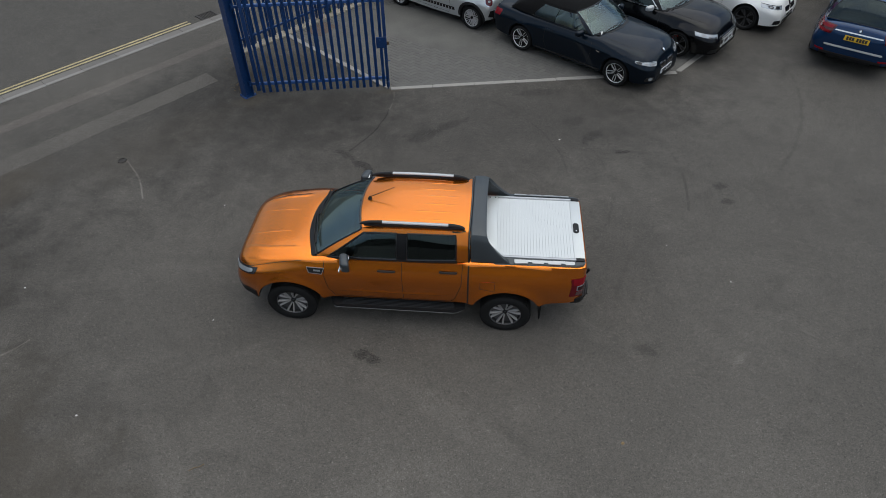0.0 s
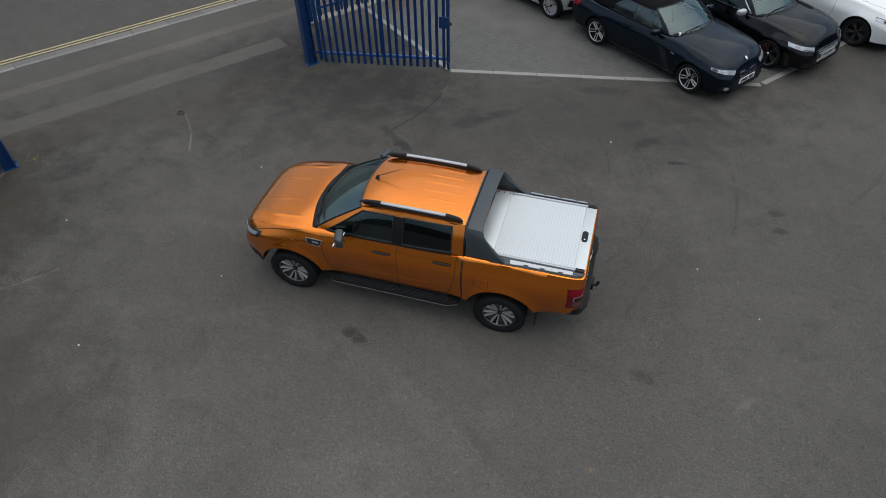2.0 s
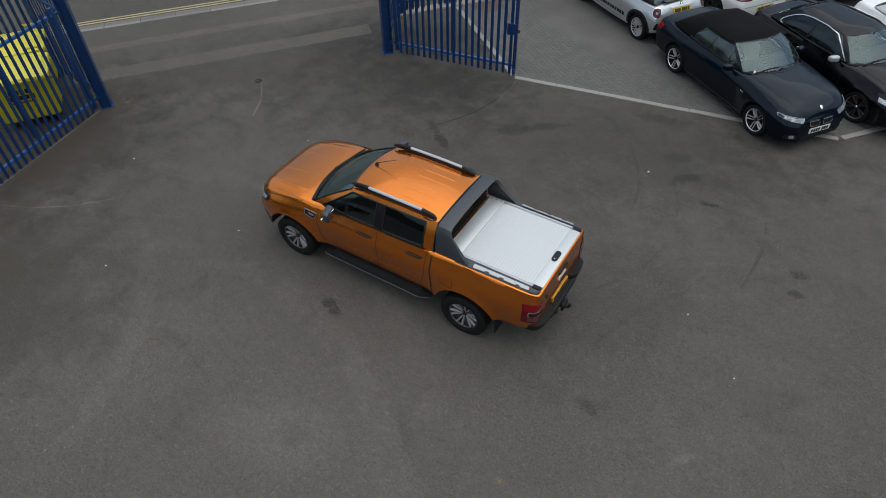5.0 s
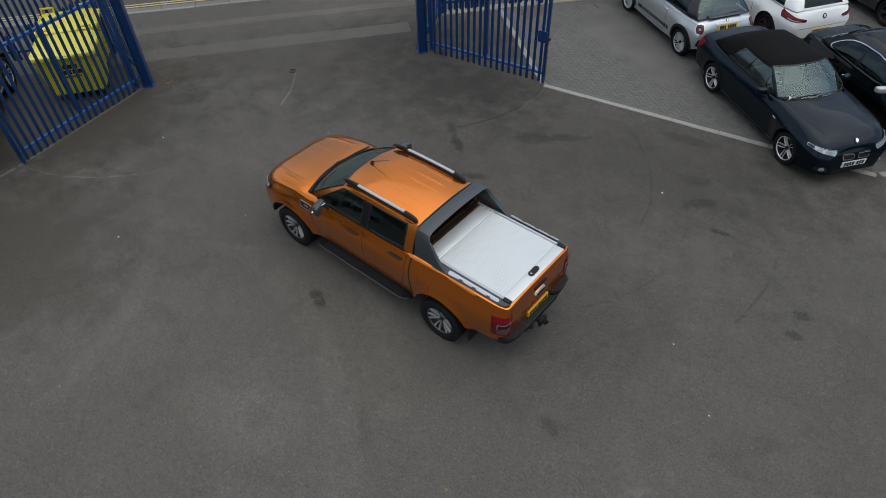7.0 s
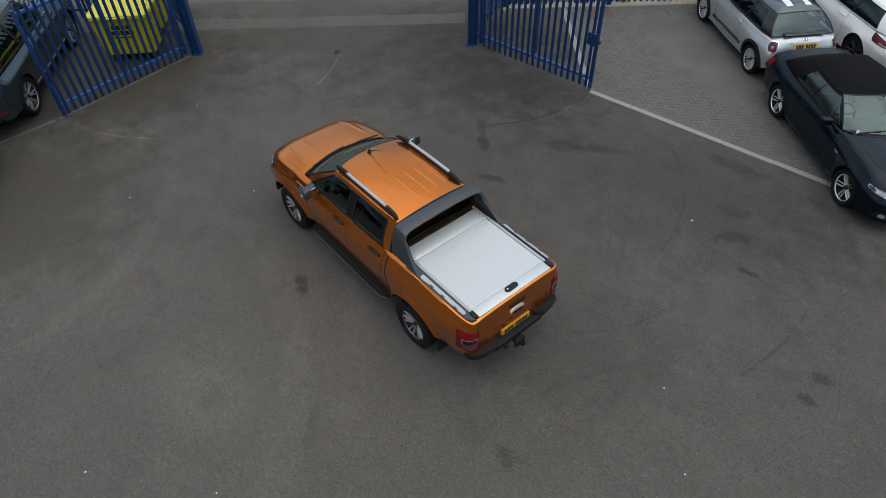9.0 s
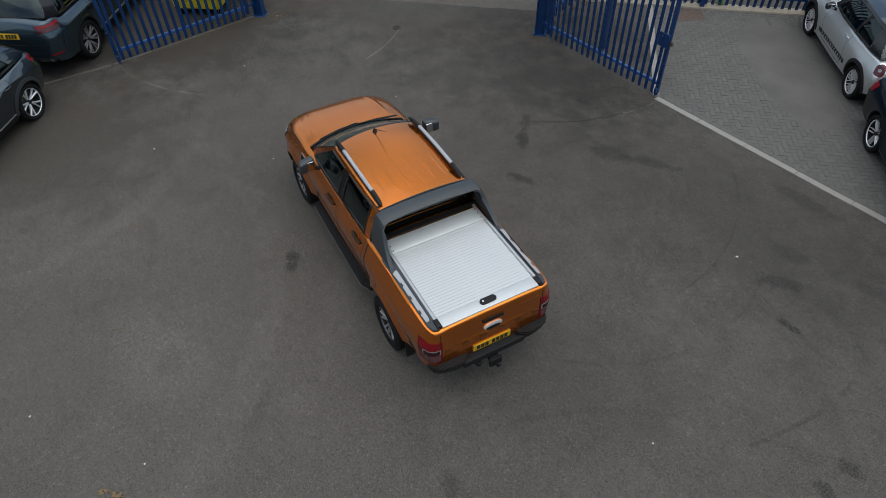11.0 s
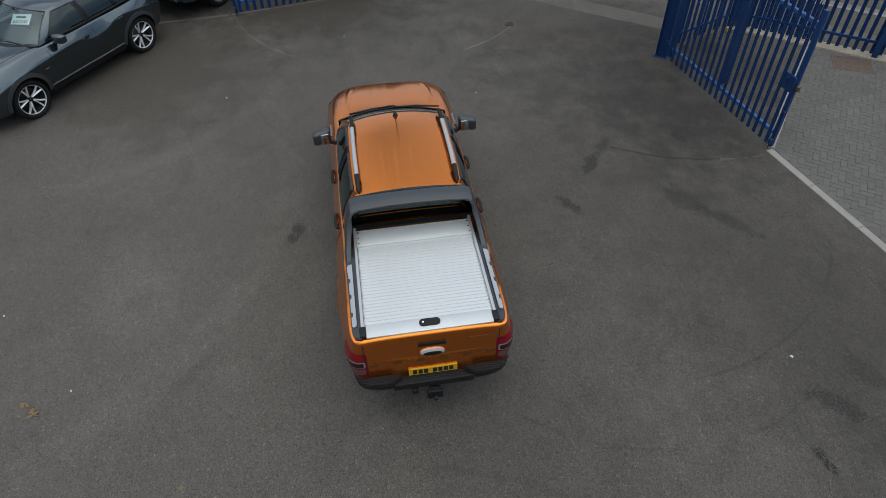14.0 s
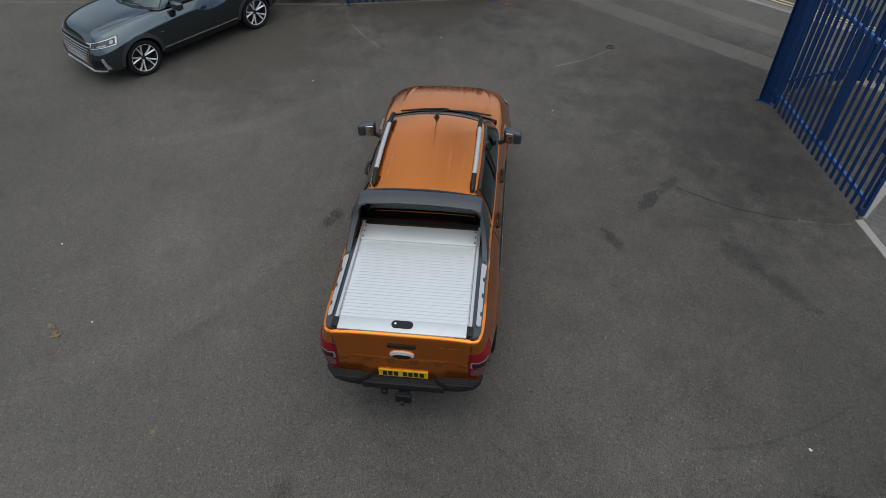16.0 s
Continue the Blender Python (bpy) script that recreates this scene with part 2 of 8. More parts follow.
# yard stains, wear and painted-in shade: x, y, half sizes, turn, change of tone
STAINS_AND_SHADE = (
    (-0.48, -1.48, 0.13, 0.10, 10, -0.62), (-0.30, -1.55, 0.12, 0.09, 0, -0.60), (-1.24, 3.10, 0.30, 0.12, -36, -0.66), (-1.62, 3.40, 0.30, 0.09, -36, -0.42), (-0.33, 2.48, 0.26, 0.09, 30, -0.58),
    (-0.15, 4.18, 0.40, 0.22, 30, -0.40), (0.42, 4.62, 0.52, 0.12, 38, -0.36), (-0.85, 4.05, 0.30, 0.16, 20, -0.26), (3.38, 4.40, 0.32, 0.13, 42, -0.50), (3.05, 4.95, 0.30, 0.16, 20, -0.30), (4.10, 5.40, 0.30, 0.12, 20, -0.28),
    (3.90, 3.88, 0.09, 0.07, 0, -0.62), (4.05, 3.91, 0.09, 0.06, 20, -0.62), (5.69, 2.92, 0.14, 0.10, 20, -0.50), (5.72, 2.46, 0.13, 0.09, 0, -0.50), (-1.67, 4.75, 0.16, 0.10, 20, -0.42),
    (3.72, -1.08, 0.12, 0.20, 60, -0.34), (-6.1, 2.92, 0.24, 0.16, 20, 0.22), (-6.4, -2.1, 1.1, 0.5, 35, 0.20), (-4.1, -3.3, 0.7, 0.3, 40, 0.16),
    (5.06, -1.16, 0.14, 0.06, 50, 0.40), (3.2, -2.64, 0.07, 0.05, 0, 0.30), (-7.95, 0.9, 0.35, 0.22, 60, -0.40), (0.3, -3.6, 1.4, 0.6, 20, 0.14),
    # broad entries set lighter and darker zones; (-9.1, -1.8) paints shade by the bins
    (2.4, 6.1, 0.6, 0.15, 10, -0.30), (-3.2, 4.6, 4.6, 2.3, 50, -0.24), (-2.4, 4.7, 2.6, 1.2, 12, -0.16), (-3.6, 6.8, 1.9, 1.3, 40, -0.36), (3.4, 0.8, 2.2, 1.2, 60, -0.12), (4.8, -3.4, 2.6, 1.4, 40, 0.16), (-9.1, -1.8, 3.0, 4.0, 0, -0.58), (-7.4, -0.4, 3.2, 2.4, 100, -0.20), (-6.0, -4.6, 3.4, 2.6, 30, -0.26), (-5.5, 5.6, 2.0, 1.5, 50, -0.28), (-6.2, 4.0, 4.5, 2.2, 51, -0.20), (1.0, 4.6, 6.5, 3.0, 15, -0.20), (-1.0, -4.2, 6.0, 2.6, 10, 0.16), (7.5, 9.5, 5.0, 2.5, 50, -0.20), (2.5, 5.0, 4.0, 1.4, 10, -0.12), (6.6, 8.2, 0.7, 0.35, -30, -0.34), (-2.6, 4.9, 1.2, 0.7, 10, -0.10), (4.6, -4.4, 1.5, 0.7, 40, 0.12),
)
# scratches swept by the gates' drop bolts, and turning tyres
SWEEPS = (
    (-4.30, 5.50, 3.34, 0.022, 0.70, -6, 9), (-4.30, 5.50, 3.33, 0.024, -0.45, -36, -6), (-8.28, 0.40, 3.35, 0.022, 0.60, -78, -36), (-8.28, 0.40, 3.37, 0.022, 0.65, 24, 49), (-0.60, 2.75, 3.44, 0.027, -0.19, 4, 62),
    (0.83, 2.74, 2.79, 0.028, -0.14, -40, 36), (1.54, 7.58, 6.78, 0.050, -0.17, -37, 5), (0.24, 3.05, 4.80, 0.036, -0.20, -11, 11), (-6.5, -6.0, 4.6, 0.22, 0.08, 10, 80), (-3.0, -6.5, 6.5, 0.30, 0.09, 40, 120), (-2.0, -7.2, 5.6, 0.30, 0.09, 30, 130), (7.5, -1.0, 4.2, 0.05, -0.08, 120, 179),
)
# brown silt washed against the gates
SOIL = ((-5.2, -4.4, 2.6, 1.6, 20, 0.40), (-9.2, -1.2, 2.6, 2.0, 0, 0.70), (-8.4, 1.6, 1.6, 0.9, 50, 0.60), (-7.95, -1.2, 1.9, 0.12, -78, 0.85), (-7.3, -1.5, 2.4, 0.8, -75, 0.40), (-8.05, 0.55, 0.55, 0.35, 60, 0.8), (-6.2, -3.2, 2.0, 1.3, 40, 0.30), (-4.2, 5.3, 0.5, 0.3, 20, 0.5), (-1.2, 5.9, 0.35, 0.15, 10, 0.55), (-5.6, 3.6, 2.2, 1.0, 50, 0.22))
M_ASPHALT = asphalt_material("yard_asphalt", 0.075, STAINS_AND_SHADE, SWEEPS, soil=SOIL)
M_ROAD = asphalt_material("road_asphalt", 0.066, warm=1.02)
M_PATCH = asphalt_material("worn_asphalt_patch", 0.083)
M_BAND = asphalt_material("trench_reinstatement", 0.094, warm=1.06)
M_CONCRETE = material("pale_concrete", (0.26, 0.247, 0.222), 0.85, 0, 0, 0.22, 60, 0.4, 0.22, 3.0)
M_KERB = material("kerb_concrete", (0.200, 0.190, 0.174), 0.85, 0, 0, 0.20, 70, 0.4, 0.20, 3.0, vary=0.12)
M_SETT = material("channel_block_concrete", (0.145, 0.134, 0.121), 0.85, 0, 0, 0.20, 70, 0.4, 0.2, 3.0, vary=0.10)
M_PAVER = material("grey_block_paver", (0.106, 0.101, 0.092), 0.85, 0, 0, 0.20, 80, 0.5, 0.30, 0.7, vary=0.08)
M_PAVER_MASS = material("grey_block_paver_mass", (0.106, 0.101, 0.092), 0.85, 0, 0, 0.20, 80, 0.5, 0.30, 0.7, island=0.08)
M_SILTFILM = material("dried_silt", (0.103, 0.098, 0.088), 0.9, 0, 0, 0.24, 38, 0.4, 0.45, 1.1)
M_JOINT = material("sanded_joint", (0.094, 0.088, 0.077), 0.95, 0, 0, 0.25, 90, 0.3, 0.2, 3.0)
M_RUSTCOVER = material("rusty_cover_blocks", (0.105, 0.072, 0.055), 0.85, 0.0, 0, 0.25, 60, 0.5, 0.25, 4.0)
M_IRON = material("cast_iron", (0.05, 0.045, 0.04), 0.65, 0.6, 0, 0.25, 60, 0.5, 0.25, 5.0)
M_YELLOWLINE = material("worn_yellow_line", (0.37, 0.31, 0.16), 0.8, 0, 0, 0.60, 35, 0.3, 0.45, 5.0)
M_BLUE = material("blue_powder_coat", (0.002, 0.031, 0.116), 0.40, 0, 0.15, 0.10, 60, 0.1, 0.18, 2.0)
# paler copy of the gate blue, with sky light on the rails put in
M_BLUEPALE = material("skylit_pale_blue_paint", (0.028, 0.085, 0.25), 0.40, 0, 0.0, 0.15, 50, 0.1, 0.2, 4.0)
M_STEEL = material("galvanised_steel", (0.42, 0.42, 0.40), 0.4, 0.9, 0, 0.1, 60, 0.1, 0.15, 6.0)
M_PADLOCK = material("weathered_brass", (0.14, 0.095, 0.06), 0.5, 0.5, 0, 0.2, 60, 0.2, 0.2, 6.0)
M_BIN = material("yellow_plastic", (0.50, 0.42, 0.013), 0.42, 0, 0, 0.05, 60, 0.1, 0.10, 2.0)
M_BIN_LID = material("pale_yellow_plastic", (0.62, 0.54, 0.055), 0.40, 0, 0, 0.05, 60, 0.1, 0.10, 2.0)
M_ORANGE = paint_material("orange_metallic_paint", (0.82, 0.225, 0.018), 0.97, 0.235, 0.03, 0.75)
M_NAVY = paint_material("black_blue_paint", (0.0036, 0.0085, 0.0155), 0.4, 0.3, 0.10, 0.5)
M_BLACK_PAINT = paint_material("black_paint", (0.003, 0.0035, 0.0045), 0.2, 0.3, 0.10, 0.6)
M_RED_PAINT = paint_material("dark_red_paint", (0.16, 0.010, 0.014), 0.3, 0.32)
M_WHITE_PAINT = paint_material("white_paint", (0.80, 0.80, 0.78), 0.0, 0.3, 0.03)
M_SILVER_PAINT = paint_material("silver_paint", (0.53, 0.555, 0.56), 0.6, 0.34)
M_GREY_PAINT = paint_material("slate_grey_paint", (0.062, 0.084, 0.096), 0.88, 0.12)
M_TEAL_PAINT = paint_material("dark_grey_green_paint", (0.042, 0.072, 0.094), 0.80, 0.20)
M_BLUE_PAINT = paint_material("deep_blue_paint", (0.003, 0.026, 0.085), 0.5, 0.32)
M_GLASS = glass_material("clear_green_glass", (0.74, 0.85, 0.85), 0.0, 1.85)
M_GLASS_SCREEN = glass_material("tinted_windscreen_glass", (0.42, 0.55, 0.51), 0.0, 1.85, 0.08)
M_GLASS_DARK = glass_material("privacy_glass", (0.06, 0.066, 0.066), 0.0, 1.6)
M_GLASS_BLACK = glass_material("black_backlight_glass", (0.03, 0.034, 0.036), 0.0, 1.35)
M_GLASS_MID = glass_material("tinted_glass", (0.34, 0.39, 0.37))
M_BLACKPLASTIC = material("black_plastic", (0.010, 0.010, 0.0105), 0.55, 0, 0, 0.15, 300, 0.15, 0.1, 5.0, spec=0.30)
M_GLOSSBLACK = material("gloss_black_trim", (0.010, 0.010, 0.011), 0.22, 0, 0.4, 0.05, 80, 0, 0.05, 3.0)
M_PILLAR = material("black_pillar_film", (0.008, 0.008, 0.009), 0.35, 0, 0.0, 0.05, 80, 0, 0.05, 3.0, spec=0.25)
M_GREYPLASTIC = material("graphite_plastic", (0.040, 0.047, 0.052), 0.40, 0.15, 0.15, 0.08, 300, 0.1, 0.08, 3.0)
M_RUBBER = material("tyre_rubber", (0.009, 0.009, 0.009), 0.75, 0, 0, 0.25, 120, 0.3, 0.25, 6.0, spec=0.22)
M_WELL = material("wheel_well_liner", (0.008, 0.008, 0.008), 0.9, 0, 0, 0.1, 50, 0.1, 0.1, 5.0)
M_ALLOY = material("machined_alloy", (0.62, 0.62, 0.62), 0.34, 0.4, 0, 0.05, 200, 0.05, 0.06, 5.0)
M_ALLOY_BRIGHT = material("bright_silver_alloy", (0.76, 0.77, 0.78), 0.28, 0.55, 0, 0.04, 200, 0.05, 0.06, 5.0)
M_ALLOY_SATIN = material("satin_machined_alloy", (0.40, 0.39, 0.385), 0.36, 0.5, 0, 0.05, 200, 0.05, 0.06, 5.0)
M_ALLOY_DARK = material("dark_alloy", (0.085, 0.085, 0.088), 0.35, 0.6, 0.2, 0.05, 200, 0.05, 0.06, 5.0)
M_ALLOY_GREY = material("grey_alloy", (0.27, 0.27, 0.275), 0.38, 0.5, 0.1, 0.05, 200, 0.05, 0.06, 5.0)
M_DISC = material("brake_disc_steel", (0.045, 0.043, 0.041), 0.5, 0.9, 0, 0.1, 200, 0.1, 0.1, 5.0)
M_CHROME = material("chrome", (0.78, 0.79, 0.80), 0.08, 1.0, 0, 0.02, 80, 0, 0.03, 3.0)
M_MIRROR = material("silvered_glass", (0.62, 0.64, 0.65), 0.03, 1.0, 0, 0.01, 80, 0, 0.02, 3.0)
M_ALU = material("brushed_aluminium", (0.60, 0.62, 0.615), 0.46, 0.40, 0, 0.05, 260, 0.06, 0.05, 1.5)
M_ALU_PALE = material("anodised_aluminium", (0.47, 0.48, 0.49), 0.44, 0.45, 0, 0.04, 260, 0.05, 0.04, 1.5)
M_REDLENS = material("red_lamp_lens", (0.20, 0.004, 0.010), 0.2, 0, 0.15, 0.05, 90, 0, 0.1, 6.0, spec=0.3)
M_DARKRED = material("dark_red_lamp_lens", (0.07, 0.003, 0.006), 0.15, 0, 0.3, 0.05, 90, 0, 0.1, 6.0)
M_LENS = material("clear_lamp_lens", (0.50, 0.53, 0.55), 0.14, 0.55, 0.9, 0.15, 60, 0, 0.2, 14.0)
M_LENS_CLEAR = material("silvered_lamp_lens", (0.42, 0.45, 0.47), 0.22, 0.5, 0.6, 0.25, 50, 0, 0.3, 16.0)
M_LENS_DARK = material("smoked_lamp_lens", (0.030, 0.030, 0.032), 0.15, 0.3, 0.5, 0.15, 60, 0, 0.2, 14.0)
M_LAMPPALE = material("pale_pink_lamp_strip", (0.34, 0.20, 0.19), 0.25, 0, 0.2, 0.1, 60, 0, 0.1, 8.0)
M_PLATE_Y = material("yellow_plate", (0.58, 0.36, 0.013), 0.45, 0, 0, 0.03, 60, 0, 0.05, 6.0)
M_PLATE_W = material("white_plate", (0.66, 0.67, 0.68), 0.45, 0, 0, 0.03, 60, 0, 0.05, 6.0)
M_PLATE_INK = material("plate_ink", (0.012, 0.012, 0.012), 0.5)
M_SEAM = material("panel_gap", (0.010, 0.008, 0.006), 0.9, 0, 0, 0, 40, 0, 0.05, 2.0)
M_FABRIC_TOP = material("black_canvas_top", (0.006, 0.006, 0.0062), 0.9, 0, 0, 0.25, 400, 0.35, 0.12, 3.0, spec=0.12)
M_SEAT = material("dark_seat_cloth", (0.022, 0.022, 0.023), 0.8, 0, 0, 0.2, 200, 0.2, 0.15, 4.0)
M_SEAT_CREAM = material("cream_leather", (0.36, 0.33, 0.28), 0.5, 0, 0, 0.1, 120, 0.1, 0.12, 4.0)
M_DASH = material("dashboard_plastic", (0.045, 0.046, 0.048), 0.6, 0, 0, 0.1, 200, 0.1, 0.1, 4.0)
M_CALIPER = material("red_caliper", (0.42, 0.012, 0.012), 0.4, 0, 0.3, 0.03, 60, 0, 0.05, 6.0)
M_PAPER = material("white_card", (0.72, 0.73, 0.72), 0.7, 0, 0, 0.03, 60, 0, 0.05, 6.0)
M_LEAF = material("weed_leaf", (0.07, 0.13, 0.025), 0.6, 0, 0, 0.2, 40, 0.1, 0.2, 9.0, island=0.2)
M_DRYLEAF = material("dry_twig", (0.17, 0.115, 0.055), 0.8, 0, 0, 0.2, 40, 0.1, 0.2, 9.0)
M_PALE_CHIP = material("pale_stone_chip", (0.50, 0.48, 0.45), 0.8, 0, 0, 0.1, 40, 0.1, 0.1, 9.0)
M_YELLOWCAP = material("yellow_post_cap", (0.42, 0.27, 0.02), 0.5, 0, 0, 0.05, 40, 0.0, 0.1, 9.0)


# ---- mesh helpers ----
def mesh_from(name, bm, mat, sharp=38):
    me = bpy.data.meshes.new(name)
    bm.to_mesh(me)
    bm.free()
    me.materials.append(mat)
    if sharp:
        me.polygons.foreach_set("use_smooth", [True] * len(me.polygons))
        me.set_sharp_from_angle(angle=radians(sharp))
    return me


def part(name, bm, mat, parent, label="", m=None, sharp=38):
    ob = new(name, mesh_from(name, bm, mat, sharp))
    ob.parent = parent
    if m is not None:
        ob.matrix_basis = m
    return tagged(ob, label)


def thing(name, m, label, category, group="", kind=""):
    ob = new(name)
    ob.matrix_basis = m
    ob.empty_display_size = 0.3
    return tagged(ob, label, category, group, kind)


def structure(name, bm, mat, label, category, sharp=30):
    return tagged(new(name, mesh_from(name, bm, mat, sharp)), label, category, "", "structure")


def box(bm, x0, x1, y0, y1, z0, z1, bevel=0.0, m=None, seg=2):
    """A box between the limits, its edges rounded by bevel."""
    made = bmesh.ops.create_cube(bm, size=1)
    t = Matrix.Translation(((x0 + x1) / 2, (y0 + y1) / 2, (z0 + z1) / 2)) @ Matrix.Diagonal((x1 - x0, y1 - y0, z1 - z0, 1))
    bmesh.ops.transform(bm, matrix=t, verts=made["verts"])
    verts = made["verts"]
    if bevel:
        edges = list({e for v in verts for e in v.link_edges})
        done = bmesh.ops.bevel(bm, geom=edges, offset=bevel, segments=seg, affect="EDGES", profile=0.5)
        verts = list({v for f in done["faces"] for v in f.verts} | {v for v in verts if v.is_valid})
    if m is not None:
        bmesh.ops.transform(bm, matrix=m, verts=verts)
    return bm


def grid_faces(bm, rows, closed=False):
    """Quads between rows of places."""
    vs = [[bm.verts.new(p) for p in row] for row in rows]
    for a, b in zip(vs, vs[1:]):
        n = len(a)
        for j in range(n if closed else n - 1):
            k = (j + 1) % n
            try:
                bm.faces.new((a[j], a[k], b[k], b[j]))
            except ValueError:
                pass
    return vs


def lathe(bm, profile, seg=40, m=None):
    """Turn (radius, y) about the y axis."""
    rows = []
    for r, y in profile:
        rows.append([(r * math.cos(2 * math.pi * i / seg), y, r * math.sin(2 * math.pi * i / seg)) for i in range(seg)])
    vs = grid_faces(bm, rows, True)
    if m is not None:
        bmesh.ops.transform(bm, matrix=m, verts=[v for row in vs for v in row])
    return bm


def tube(bm, places, radius, seg=8, flat=1.0, cap=True):
    """A round bar along the places; flat squashes it upwards."""
    places = [Vector(p) for p in places]
    rows = []
    for i, p in enumerate(places):
        d = (places[min(i + 1, len(places) - 1)] - places[max(i - 1, 0)]).normalized()
        side = d.cross(Vector((0, 0, 1)))
        side = side.normalized() if side.length > 1e-4 else Vector((1, 0, 0))
        up = side.cross(d).normalized()
        r = radius[i] if isinstance(radius, (list, tuple)) else radius
        rows.append([p + side * (r * math.cos(2 * math.pi * k / seg)) + up * (r * flat * math.sin(2 * math.pi * k / seg)) for k in range(seg)])
    vs = grid_faces(bm, rows, True)
    if cap:
        bm.faces.new(vs[0])
        bm.faces.new(list(reversed(vs[-1])))
    return bm


def prism(bm, poly, z0, z1, m=None):
    """A plate of the outline poly, from z0 to z1."""
    lo = [bm.verts.new((x, y, z0)) for x, y in poly]
    hi = [bm.verts.new((x, y, z1)) for x, y in poly]
    bm.faces.new(list(reversed(lo)))
    bm.faces.new(hi)
    n = len(poly)
    for i in range(n):
        bm.faces.new((lo[i], lo[(i + 1) % n], hi[(i + 1) % n], hi[i]))
    if m is not None:
        bmesh.ops.transform(bm, matrix=m, verts=lo + hi)
    return bm


def spline(points):
    """A curve through (x, value) that never overshoots."""
    pts = sorted(points)
    x = np.array([p[0] for p in pts], float)
    y = np.array([p[1] for p in pts], float)
    h = np.maximum(np.diff(x), 1e-4)
    d = np.diff(y) / h
    m = np.zeros(len(x))
    m[0], m[-1] = d[0], d[-1]
    for i in range(1, len(x) - 1):
        if d[i - 1] * d[i] > 0:
            w1, w2 = 2 * h[i] + h[i - 1], h[i] + 2 * h[i - 1]
            m[i] = (w1 + w2) / (w1 / d[i - 1] + w2 / d[i])

    def f(q):
        q = min(max(q, x[0]), x[-1])
        i = int(min(max(np.searchsorted(x, q) - 1, 0), len(h) - 1))
        t = (q - x[i]) / h[i]
        return float((2 * t**3 - 3 * t**2 + 1) * y[i] + (t**3 - 2 * t**2 + t) * h[i] * m[i] + (3 * t**2 - 2 * t**3) * y[i + 1] + (t**3 - t**2) * h[i] * m[i + 1])

    return f


# ---- cars: a lower shell, a cabin on it, and fittings laid on their surface ----
from mathutils.bvhtree import BVHTree


class Car:
    pass


def ridge(z0, w0, zm, wm, z1, w1, soft):
    """Half width over height: a door skin that stands nearly upright up to a shoulder line, then leans in."""
    def width(z):
        if z < zm:
            t = (z - z0) / max(zm - z0, 0.01)
            return w0 + (wm - w0) * (1 - (1 - t) ** 1.8)
        t = (z - zm) / max(z1 - zm, 0.01)
        return wm + (w1 - wm) * (soft * t * t + (1 - soft) * t)
    return width


